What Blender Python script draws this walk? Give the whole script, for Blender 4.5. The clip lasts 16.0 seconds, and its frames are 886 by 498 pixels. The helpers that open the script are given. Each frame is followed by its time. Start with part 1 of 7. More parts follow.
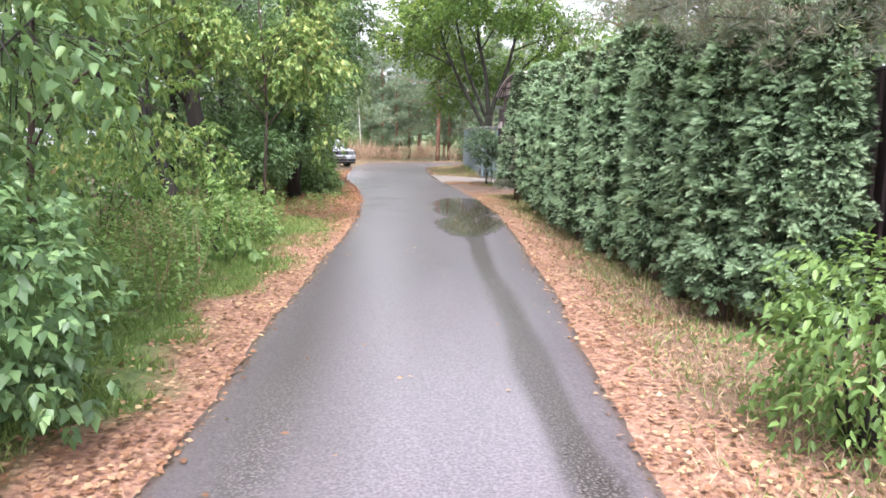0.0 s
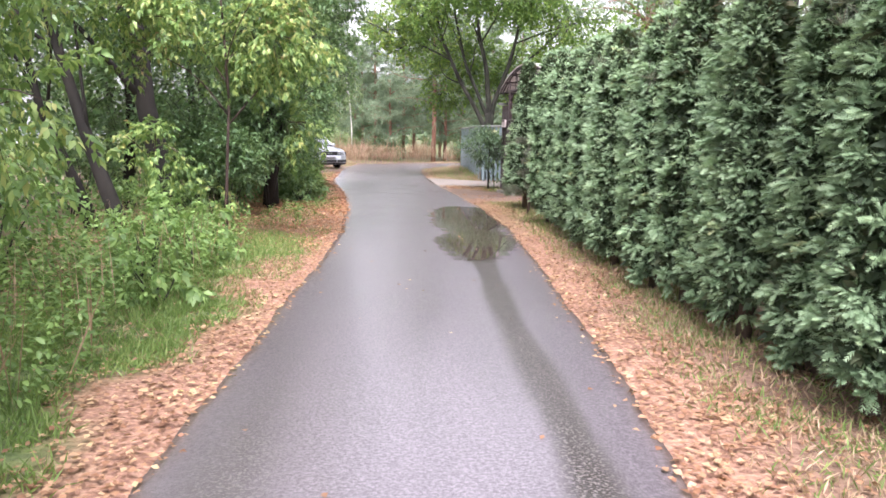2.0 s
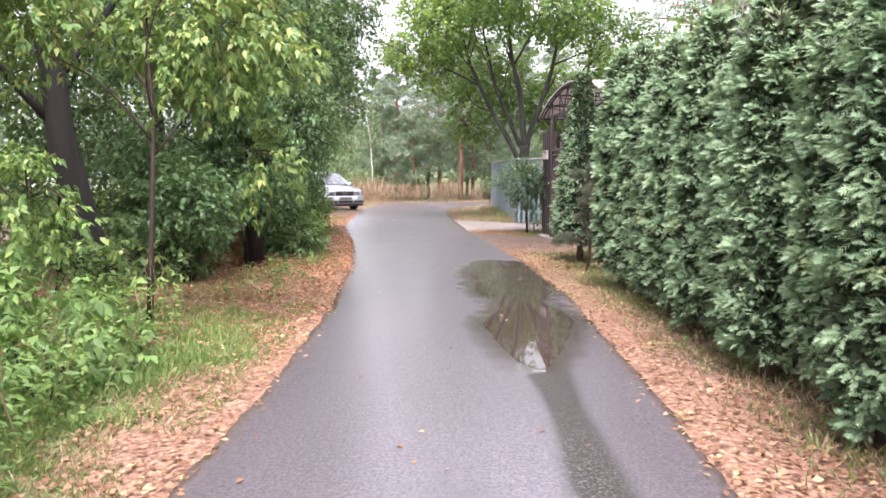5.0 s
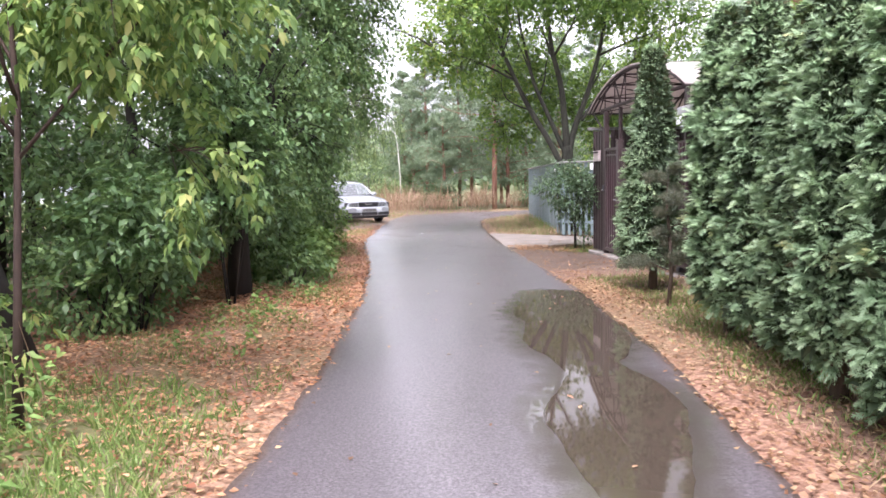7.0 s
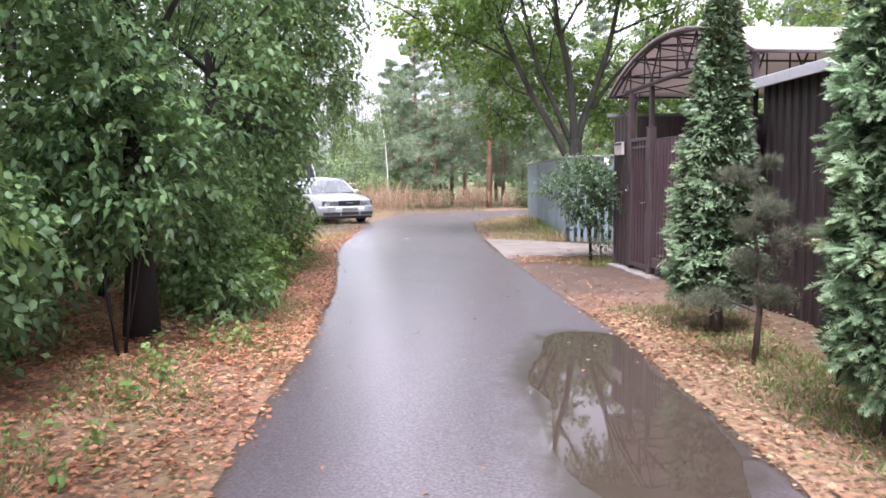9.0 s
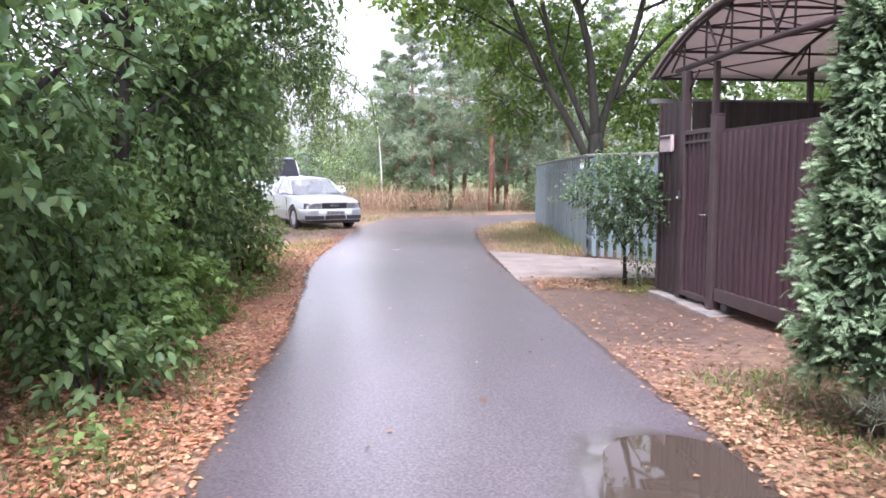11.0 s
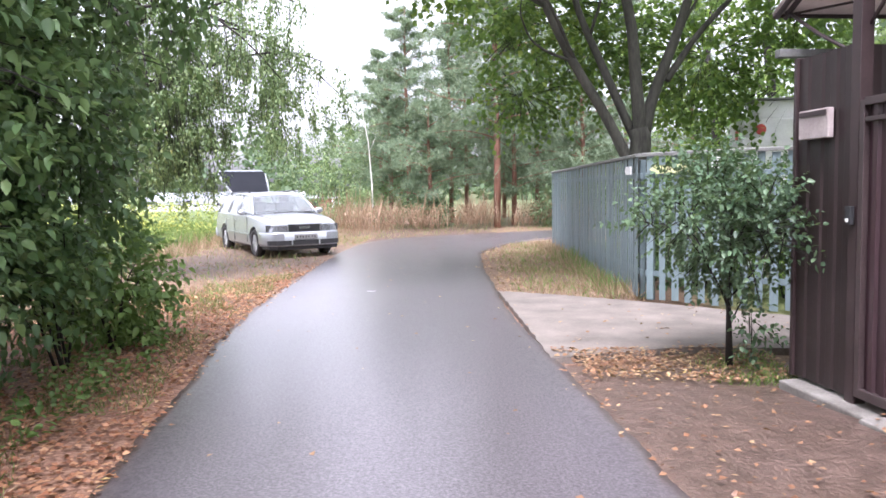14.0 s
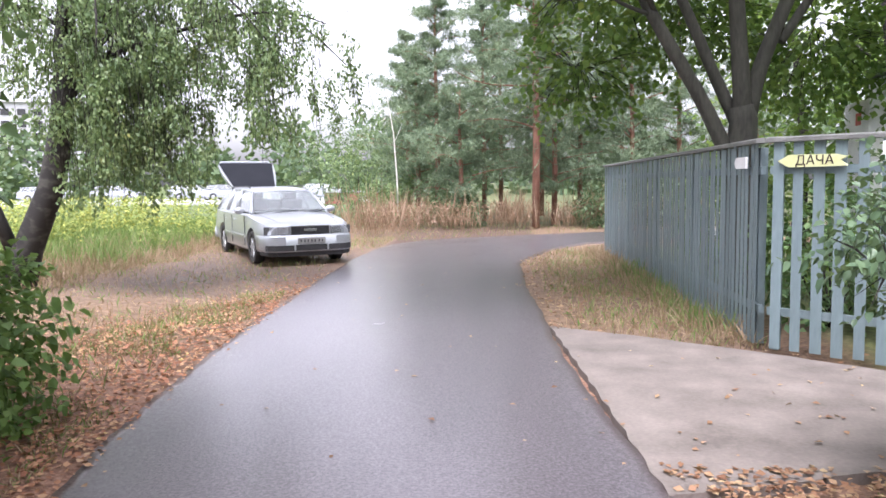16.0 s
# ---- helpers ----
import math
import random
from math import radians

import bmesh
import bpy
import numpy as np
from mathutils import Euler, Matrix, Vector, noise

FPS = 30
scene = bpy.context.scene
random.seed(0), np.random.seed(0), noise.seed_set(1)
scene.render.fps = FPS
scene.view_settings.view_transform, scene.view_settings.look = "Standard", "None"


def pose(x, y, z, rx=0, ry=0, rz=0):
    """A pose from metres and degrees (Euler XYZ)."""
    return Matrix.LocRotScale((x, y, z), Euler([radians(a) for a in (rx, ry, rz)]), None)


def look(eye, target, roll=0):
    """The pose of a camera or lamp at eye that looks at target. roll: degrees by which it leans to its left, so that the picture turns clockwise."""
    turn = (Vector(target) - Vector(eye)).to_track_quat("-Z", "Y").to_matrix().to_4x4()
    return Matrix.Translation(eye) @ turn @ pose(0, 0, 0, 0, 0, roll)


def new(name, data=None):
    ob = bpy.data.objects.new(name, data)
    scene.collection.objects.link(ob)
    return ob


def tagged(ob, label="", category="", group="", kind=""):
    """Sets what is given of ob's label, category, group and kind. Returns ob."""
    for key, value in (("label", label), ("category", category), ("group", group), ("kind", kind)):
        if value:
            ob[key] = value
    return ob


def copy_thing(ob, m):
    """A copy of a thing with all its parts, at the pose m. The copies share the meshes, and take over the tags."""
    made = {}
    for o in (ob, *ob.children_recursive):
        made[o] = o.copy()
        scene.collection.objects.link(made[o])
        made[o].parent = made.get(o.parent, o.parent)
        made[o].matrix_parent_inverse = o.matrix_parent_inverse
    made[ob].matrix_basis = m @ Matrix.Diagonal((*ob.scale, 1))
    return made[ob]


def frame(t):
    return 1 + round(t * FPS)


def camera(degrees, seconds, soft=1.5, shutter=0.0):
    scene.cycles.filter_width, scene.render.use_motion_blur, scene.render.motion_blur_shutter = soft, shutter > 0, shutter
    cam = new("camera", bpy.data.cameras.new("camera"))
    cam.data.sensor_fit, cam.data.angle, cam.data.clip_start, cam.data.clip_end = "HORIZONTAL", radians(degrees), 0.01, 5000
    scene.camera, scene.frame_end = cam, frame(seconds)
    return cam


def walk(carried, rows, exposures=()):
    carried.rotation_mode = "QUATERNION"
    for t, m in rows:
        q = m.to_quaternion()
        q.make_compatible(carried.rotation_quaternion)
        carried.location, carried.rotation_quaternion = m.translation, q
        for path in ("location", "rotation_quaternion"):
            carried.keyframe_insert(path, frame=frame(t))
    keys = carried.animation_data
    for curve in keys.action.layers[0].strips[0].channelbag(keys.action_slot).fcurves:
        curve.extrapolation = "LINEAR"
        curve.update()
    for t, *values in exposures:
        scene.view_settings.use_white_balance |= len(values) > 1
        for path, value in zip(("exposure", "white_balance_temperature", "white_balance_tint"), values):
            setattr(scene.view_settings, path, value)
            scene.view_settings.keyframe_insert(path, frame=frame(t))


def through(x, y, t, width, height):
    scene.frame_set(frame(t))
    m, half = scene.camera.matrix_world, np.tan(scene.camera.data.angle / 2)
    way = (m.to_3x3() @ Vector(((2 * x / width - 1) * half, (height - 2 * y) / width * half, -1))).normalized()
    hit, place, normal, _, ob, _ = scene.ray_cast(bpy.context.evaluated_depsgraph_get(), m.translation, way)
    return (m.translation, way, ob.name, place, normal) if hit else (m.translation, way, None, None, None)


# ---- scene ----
cam = camera(60.4, 16.0, soft=1.6)
METRES, EYE, TILT, LEAN, TURN = 20.8, 1.5, 3.7, -1.5, -3.0
ROWS = [
    (0.0, 0.0, 0.0, 0.0, -0.13, -12.21, 0.6),
    (0.5, 0.0007, 0.0255, -0.0016, -0.4, -12.18, 0.65),
    (1.0, -0.0006, 0.0521, -0.0028, -0.41, -12.44, 0.51),
    (1.5, -0.0034, 0.0808, -0.0048, -0.59, -12.6, 0.29),
    (2.0, -0.0041, 0.1088, -0.0067, -0.54, -12.27, 0.47),
    (2.5, -0.0056, 0.1378, -0.0096, -0.63, -12.08, 0.45),
    (3.0, -0.0035, 0.1674, -0.0121, -0.66, -12.26, 0.8),
    (3.5, -0.004, 0.1961, -0.0141, -0.61, -11.21, 0.78),
    (4.0, -0.0034, 0.2256, -0.0166, -0.35, -10.27, 1.05),
    (4.5, -0.005, 0.2533, -0.0186, 0.39, -9.49, 1.14),
    (5.0, -0.0055, 0.2817, -0.0209, 1.38, -9.43, 1.56),
    (7.5, -0.0108, 0.4407, -0.032, 3.84, -8.7, 2.81),
    (8.0, -0.0128, 0.474, -0.0342, 3.31, -9.15, 2.47),
    (8.5, -0.0131, 0.5066, -0.0358, 3.22, -9.08, 2.43),
    (11.0, -0.0199, 0.6682, -0.0456, 3.17, -9.09, 1.72),
    (11.5, -0.0204, 0.6998, -0.0472, 3.32, -7.83, 1.84),
    (12.0, -0.0225, 0.7321, -0.0492, 3.08, -7.82, 1.92),
    (12.5, -0.0216, 0.7654, -0.0516, 3.28, -7.67, 2.2),
    (13.0, -0.0217, 0.7972, -0.0532, 3.26, -7.82, 2.39),
    (13.5, -0.0208, 0.83, -0.0556, 3.29, -8.26, 2.68),
    (14.0, -0.022, 0.8623, -0.0579, 3.4, -8.18, 2.8),
    (14.5, -0.0215, 0.8958, -0.0593, 3.61, -7.81, 2.92),
    (15.0, -0.0243, 0.929, -0.0616, 4.04, -7.64, 2.69),
    (15.5, -0.0263, 0.9631, -0.0629, 4.86, -8.3, 2.6),
    (16.0, -0.0311, 0.9962, -0.0646, 5.81, -8.53, 2.54),
]
walk(cam, [(t, pose(0, 0, EYE, TILT, LEAN, TURN) @ pose(METRES * x, METRES * y, METRES * z, 90 + pitch, roll, yaw)) for t, x, y, z, yaw, pitch, roll in ROWS],
     exposures=[(0.0, 1.90, 6150, 18), (1.0, 2.0, 6200, 20), (5.0, 1.97, 6250, 22), (8.0, 1.89, 6100, 23), (11.0, 1.95, 5900, 26), (13.5, 1.93, 5950, 22), (14.5, 1.91, 6000, 20), (16.0, 1.67, 6050, 20)])

# ---- world and light: bright overcast after rain ----
world = bpy.data.worlds.new("overcast")
scene.world = world
world.use_nodes = True
wn = world.node_tree.nodes
wl = world.node_tree.links
sky = wn.new("ShaderNodeTexSky")
sky.sky_type = "NISHITA"
sky.sun_disc = False
sky.sun_elevation = radians(60)
sky.sun_rotation = radians(186)
sky.dust_density = 4.0
cloud = wn.new("ShaderNodeHueSaturation")
cloud.inputs["Saturation"].default_value = 0.12
wl.new(sky.outputs[0], cloud.inputs["Color"])
wl.new(cloud.outputs[0], wn["Background"].inputs["Color"])
wn["Background"].inputs["Strength"].default_value = 0.15
sun_data = bpy.data.lights.new("sun", "SUN")
sun_data.energy = 1.5
sun_data.angle = radians(30)
sun_data.color = (1.0, 0.97, 0.93)
sun = new("sun", sun_data)
sun.matrix_world = look((0, 0, 30), (1.5, 15, 0))

# ---- materials ----
def nodes_of(name):
    m = bpy.data.materials.new(name)
    m.use_nodes = True
    nt = m.node_tree
    return m, nt, nt.nodes["Principled BSDF"]


def ramp_node(nt, fac, stops):
    r = nt.nodes.new("ShaderNodeValToRGB")
    while len(r.color_ramp.elements) < len(stops):
        r.color_ramp.elements.new(0.5)
    for e, (p, c) in zip(r.color_ramp.elements, stops):
        e.position = p
        e.color = (*c, 1)
    nt.links.new(fac, r.inputs["Fac"])
    return r.outputs["Color"]


def noise_node(nt, scale, detail=5.0, stretch=None):
    n = nt.nodes.new("ShaderNodeTexNoise")
    n.inputs["Scale"].default_value = scale
    n.inputs["Detail"].default_value = detail
    tc = nt.nodes.new("ShaderNodeTexCoord")
    if stretch:
        mp = nt.nodes.new("ShaderNodeMapping")
        mp.inputs["Scale"].default_value = stretch
        nt.links.new(tc.outputs["Object"], mp.inputs["Vector"])
        nt.links.new(mp.outputs["Vector"], n.inputs["Vector"])
    else:
        nt.links.new(tc.outputs["Object"], n.inputs["Vector"])
    return n.outputs["Fac"]


def mix_node(nt, fac, a, b, mode="MIX"):
    m = nt.nodes.new("ShaderNodeMix")
    m.data_type = "RGBA"
    m.blend_type = mode
    for sock, v in ((m.inputs["Factor"], fac), (m.inputs["A"], a), (m.inputs["B"], b)):
        if isinstance(v, (int, float)):
            sock.default_value = v
        elif isinstance(v, tuple):
            sock.default_value = (*v, 1)
        else:
            nt.links.new(v, sock)
    return m.outputs["Result"]


def math_node(nt, op, a, b=0.0, clamp=False):
    m = nt.nodes.new("ShaderNodeMath")
    m.operation = op
    m.use_clamp = clamp
    for sock, v in zip(m.inputs, (a, b)):
        if isinstance(v, (int, float)):
            sock.default_value = v
        else:
            nt.links.new(v, sock)
    return m.outputs[0]


def bump_node(nt, bsdf, height, strength, distance=0.01):
    b = nt.nodes.new("ShaderNodeBump")
    b.inputs["Strength"].default_value = strength
    b.inputs["Distance"].default_value = distance
    nt.links.new(height, b.inputs["Height"])
    nt.links.new(b.outputs["Normal"], bsdf.inputs["Normal"])


def attr_node(nt, name):
    a = nt.nodes.new("ShaderNodeAttribute")
    a.attribute_name = name
    return a.outputs["Fac"]


def island_node(nt):
    return nt.nodes.new("ShaderNodeNewGeometry").outputs["Random Per Island"]


def plain(name, dark, light, scale=6.0, rough=0.6, metal=0.0, bump=0.2, fine=60.0, stretch=None, coat=0.0):
    """Two-scale mottled surface."""
    m, nt, b = nodes_of(name)
    n1 = noise_node(nt, scale, 6.0, stretch)
    n2 = noise_node(nt, fine, 3.0, stretch)
    mixed = math_node(nt, "ADD", math_node(nt, "MULTIPLY", n1, 0.65), math_node(nt, "MULTIPLY", n2, 0.35))
    nt.links.new(ramp_node(nt, mixed, [(0.32, dark), (0.68, light)]), b.inputs["Base Color"])
    nt.links.new(math_node(nt, "ADD", math_node(nt, "MULTIPLY", n2, 0.25), rough - 0.12, True), b.inputs["Roughness"])
    b.inputs["Metallic"].default_value = metal
    b.inputs["Coat Weight"].default_value = coat
    if bump:
        bump_node(nt, b, mixed, bump, 0.01)
    return m


def foliage(name, stops, through=0.35, rough=0.45, patch=0.8, tone=""):
    """Leaves: colour by leaf, shifted in patches, some light passing through."""
    m, nt, b = nodes_of(name)
    big = noise_node(nt, patch, 3.0)
    fac = math_node(nt, "ADD", math_node(nt, "MULTIPLY", attr_node(nt, tone) if tone else island_node(nt), 0.95 if tone else 0.7), math_node(nt, "MULTIPLY", math_node(nt, "SUBTRACT", big, 0.5), 0.4 if tone else 0.9), True)
    fac = math_node(nt, "ADD", fac, 0.0 if tone else 0.12, True)
    col = ramp_node(nt, fac, stops)
    nt.links.new(col, b.inputs["Base Color"])
    b.inputs["Roughness"].default_value = rough
    b.inputs["Specular IOR Level"].default_value = 0.4
    tr = nt.nodes.new("ShaderNodeBsdfTranslucent")
    nt.links.new(mix_node(nt, 0.4, col, (0.22, 0.30, 0.05), "MIX"), tr.inputs["Color"])
    mx = nt.nodes.new("ShaderNodeMixShader")
    mx.inputs[0].default_value = through
    nt.links.new(b.outputs[0], mx.inputs[1])
    nt.links.new(tr.outputs[0], mx.inputs[2])
    nt.links.new(mx.outputs[0], nt.nodes["Material Output"].inputs["Surface"])
    return m


def vary_by_object(m, amount):
    """Makes each piece a little lighter or darker."""
    nt = m.node_tree
    b = nt.nodes["Principled BSDF"]
    src = b.inputs["Base Color"].links[0].from_socket
    hs = nt.nodes.new("ShaderNodeHueSaturation")
    rnd = nt.nodes.new("ShaderNodeObjectInfo").outputs["Random"]
    nt.links.new(math_node(nt, "ADD", 1 - amount, math_node(nt, "MULTIPLY", rnd, 2 * amount)), hs.inputs["Value"])
    nt.links.new(src, hs.inputs["Color"])
    nt.links.new(hs.outputs[0], b.inputs["Base Color"])


def see_through(m, tint, amount):
    """Lets light pass through a thin sheet."""
    nt = m.node_tree
    b = nt.nodes["Principled BSDF"]
    tr = nt.nodes.new("ShaderNodeBsdfTranslucent")
    tr.inputs["Color"].default_value = (*tint, 1)
    mx = nt.nodes.new("ShaderNodeMixShader")
    mx.inputs[0].default_value = amount
    nt.links.new(b.outputs[0], mx.inputs[1])
    nt.links.new(tr.outputs[0], mx.inputs[2])
    nt.links.new(mx.outputs[0], nt.nodes["Material Output"].inputs["Surface"])


LEAF_MAPLE = foliage("boxelder_leaf", [(0.0, (0.065, 0.13, 0.04)), (0.4, (0.16, 0.27, 0.08)), (0.7, (0.34, 0.44, 0.14)), (0.86, (0.48, 0.45, 0.17)), (0.94, (0.42, 0.26, 0.17)), (1.0, (0.30, 0.16, 0.11))], 0.42)
LEAF_DARK = foliage("woodland_leaf", [(0.0, (0.055, 0.105, 0.05)), (0.5, (0.12, 0.215, 0.09)), (0.85, (0.22, 0.34, 0.14)), (1.0, (0.27, 0.29, 0.08))], 0.33, 0.4)
LEAF_MID = foliage("alder_leaf", [(0.0, (0.06, 0.115, 0.05)), (0.5, (0.155, 0.265, 0.105)), (0.88, (0.28, 0.40, 0.16)), (1.0, (0.34, 0.35, 0.12))], 0.38, 0.4)
LEAF_FRESH = foliage("understory_leaf", [(0.0, (0.07, 0.13, 0.04)), (0.5, (0.16, 0.27, 0.08)), (0.9, (0.26, 0.39, 0.12)), (1.0, (0.38, 0.38, 0.15))], 0.4)
LEAF_BIRCH = foliage("birch_leaf", [(0.0, (0.08, 0.13, 0.06)), (0.5, (0.17, 0.25, 0.11)), (0.85, (0.29, 0.37, 0.17)), (1.0, (0.38, 0.36, 0.11))], 0.4)
LEAF_SAPLING = foliage("sapling_leaf", [(0.0, (0.045, 0.085, 0.05)), (0.6, (0.10, 0.165, 0.092)), (1.0, (0.20, 0.29, 0.16))], 0.3, 0.4)
LEAF_LIME = foliage("tall_maple_leaf", [(0.0, (0.055, 0.11, 0.035)), (0.5, (0.14, 0.25, 0.065)), (0.85, (0.28, 0.39, 0.09)), (1.0, (0.46, 0.45, 0.11))], 0.6, 0.45, 0.5)
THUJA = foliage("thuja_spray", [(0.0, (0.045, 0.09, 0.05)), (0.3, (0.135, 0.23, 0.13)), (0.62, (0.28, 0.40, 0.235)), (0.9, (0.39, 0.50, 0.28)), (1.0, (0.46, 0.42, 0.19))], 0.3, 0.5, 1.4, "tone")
vary_by_object(THUJA, 0.14)
# inner leaves: brown old ones, and dark green with the hedge's inner shade painted in
THUJA_OLD_SHADE = foliage("thuja_old_shade", [(0.0, (0.022, 0.038, 0.02)), (0.7, (0.05, 0.08, 0.037)), (1.0, (0.11, 0.07, 0.04))], 0.1, 0.7)
PINE_NEEDLE = foliage("pine_needle", [(0.0, (0.10, 0.15, 0.105)), (0.6, (0.20, 0.27, 0.17)), (0.95, (0.33, 0.40, 0.25)), (1.0, (0.28, 0.20, 0.12))], 0.25, 0.5)
PINE_OLD = foliage("pine_needle_dry", [(0.0, (0.05, 0.065, 0.045)), (0.5, (0.10, 0.115, 0.085)), (0.78, (0.17, 0.14, 0.105)), (1.0, (0.32, 0.16, 0.10))], 0.25, 0.5)
GRASS_GREEN = foliage("grass_green", [(0.0, (0.09, 0.15, 0.04)), (0.6, (0.18, 0.28, 0.08)), (1.0, (0.36, 0.40, 0.15))], 0.35, 0.5)
GRASS_DRY = foliage("grass_dry", [(0.0, (0.22, 0.14, 0.085)), (0.6, (0.40, 0.285, 0.19)), (1.0, (0.56, 0.43, 0.31))], 0.3, 0.6)
REED = foliage("dry_reed", [(0.0, (0.17, 0.105, 0.07)), (0.6, (0.36, 0.235, 0.165)), (1.0, (0.55, 0.41, 0.30))], 0.3, 0.6)
GOLDENROD = foliage("goldenrod", [(0.0, (0.16, 0.24, 0.08)), (0.5, (0.34, 0.40, 0.11)), (1.0, (0.60, 0.56, 0.14))], 0.35, 0.6)
LITTER = foliage("fallen_leaf", [(0.0, (0.10, 0.045, 0.026)), (0.3, (0.235, 0.115, 0.066)), (0.65, (0.34, 0.205, 0.122)), (0.88, (0.46, 0.34, 0.195)), (1.0, (0.54, 0.44, 0.15))], 0.15, 0.5, 1.5)
LITTER_RED = foliage("fallen_red_leaf", [(0.0, (0.14, 0.05, 0.03)), (0.3, (0.33, 0.135, 0.075)), (0.65, (0.47, 0.245, 0.14)), (0.88, (0.58, 0.38, 0.22)), (1.0, (0.62, 0.48, 0.16))], 0.15, 0.5, 1.5)
FAR_LEAF = foliage("far_wood_leaf", [(0.0, (0.06, 0.10, 0.06)), (0.6, (0.12, 0.18, 0.09)), (1.0, (0.24, 0.29, 0.13))], 0.3, 0.6, 0.15)
BARK = plain("bark_dark", (0.010, 0.008, 0.007), (0.034, 0.028, 0.024), 5, 0.85, 0, 0.9, 35, (1, 1, 0.25))
BARK_RED = plain("bark_reddish", (0.022, 0.013, 0.010), (0.07, 0.042, 0.032), 6, 0.85, 0, 0.6, 40, (1, 1, 0.25))
BARK_MAPLE = plain("bark_grey", (0.022, 0.021, 0.017), (0.085, 0.082, 0.066), 5, 0.85, 0, 0.9, 40, (1, 1, 0.25))
BARK_PINE = plain("bark_pine", (0.15, 0.07, 0.048), (0.31, 0.155, 0.11), 4, 0.85, 0, 0.9, 30, (1, 1, 0.4))
BARK_THUJA = plain("bark_thuja", (0.05, 0.035, 0.025), (0.14, 0.10, 0.08), 8, 0.9, 0, 0.8, 50, (1, 1, 0.2))


def birch_bark():
    m, nt, b = nodes_of("bark_birch")
    bands = noise_node(nt, 4.0, 5.0, (1.4, 1.4, 2.2))
    low = noise_node(nt, 1.3, 2.0)
    nt.links.new(ramp_node(nt, math_node(nt, "ADD", math_node(nt, "MULTIPLY", bands, 0.7), math_node(nt, "MULTIPLY", low, 0.3)), [(0.50, (0.016, 0.014, 0.012)), (0.64, (0.07, 0.065, 0.055)), (0.80, (0.4, 0.38, 0.35))]), b.inputs["Base Color"])
    b.inputs["Roughness"].default_value = 0.7
    bump_node(nt, b, bands, 0.5)
    return m


BARK_BIRCH = birch_bark()


def asphalt():
    m, nt, b = nodes_of("wet_asphalt")
    fine = noise_node(nt, 190.0, 2.0)
    vor = nt.nodes.new("ShaderNodeTexVoronoi")
    vor.inputs["Scale"].default_value = 150.0
    tc = nt.nodes.new("ShaderNodeTexCoord")
    nt.links.new(tc.outputs["Object"], vor.inputs["Vector"])
    blot = noise_node(nt, 1.1, 5.0)
    streak = noise_node(nt, 2.2, 5.0, (1.6, 0.22, 1))
    grain = noise_node(nt, 55.0, 4.0)
    wet = math_node(nt, "ADD", attr_node(nt, "wet"), math_node(nt, "ADD", math_node(nt, "MULTIPLY", math_node(nt, "SUBTRACT", blot, 0.5), 0.06), math_node(nt, "ADD", math_node(nt, "MULTIPLY", math_node(nt, "SUBTRACT", noise_node(nt, 13.0, 5.0), 0.5), 0.5), math_node(nt, "MULTIPLY", math_node(nt, "SUBTRACT", grain, 0.5), 1.2))))
    wet = math_node(nt, "MULTIPLY", math_node(nt, "SUBTRACT", wet, 0.22), 1.8, True)
    shore = attr_node(nt, "film")
    film = math_node(nt, "MULTIPLY", math_node(nt, "ADD", math_node(nt, "SUBTRACT", shore, 0.45), math_node(nt, "MULTIPLY", math_node(nt, "SUBTRACT", noise_node(nt, 5.0, 4.0), 0.5), 0.9)), 2.2, True)
    film = math_node(nt, "MULTIPLY", film, math_node(nt, "MULTIPLY", shore, 4.0, True))
    speck = math_node(nt, "ADD", math_node(nt, "MULTIPLY", fine, 0.42), math_node(nt, "ADD", math_node(nt, "MULTIPLY", grain, 0.48), math_node(nt, "MULTIPLY", streak, 0.10)))
    base = ramp_node(nt, speck, [(0.36, (0.040, 0.036, 0.038)), (0.5, (0.104, 0.088, 0.101)), (0.63, (0.195, 0.170, 0.190))])
    grit = math_node(nt, "MULTIPLY", attr_node(nt, "grit"), math_node(nt, "GREATER_THAN", math_node(nt, "ADD", math_node(nt, "MULTIPLY", noise_node(nt, 34.0, 3.0), 0.7), math_node(nt, "MULTIPLY", fine, 0.3)), 0.485))
    base = mix_node(nt, math_node(nt, "MULTIPLY", wet, 0.95), base, (0.026, 0.022, 0.018))
    base = mix_node(nt, math_node(nt, "MULTIPLY", grit, 0.9), base, (0.035, 0.031, 0.028))
    chip = math_node(nt, "MULTIPLY", attr_node(nt, "grit"), math_node(nt, "GREATER_THAN", noise_node(nt, 62.0, 2.0), 0.56))
    base = mix_node(nt, math_node(nt, "MULTIPLY", chip, 0.5), base, (0.24, 0.215, 0.205))
    base = mix_node(nt, math_node(nt, "MULTIPLY", attr_node(nt, "edge"), 0.6), base, (0.12, 0.085, 0.07))
    base = mix_node(nt, math_node(nt, "MULTIPLY", film, 0.9), base, (0.052, 0.041, 0.033))
    nt.links.new(base, b.inputs["Base Color"])
    nt.links.new(math_node(nt, "SUBTRACT", math_node(nt, "ADD", 0.42, math_node(nt, "MULTIPLY", streak, 0.10)), math_node(nt, "MULTIPLY", wet, 0.18)), b.inputs["Roughness"])
    nt.links.new(math_node(nt, "SUBTRACT", 0.5, math_node(nt, "MULTIPLY", wet, 0.3)), b.inputs["Specular IOR Level"])
    nt.links.new(math_node(nt, "SUBTRACT", 1.0, math_node(nt, "MULTIPLY", math_node(nt, "MULTIPLY", math_node(nt, "MAXIMUM", wet, grit), 0.9), math_node(nt, "SUBTRACT", 1.0, film)), True), b.inputs["Coat Weight"])
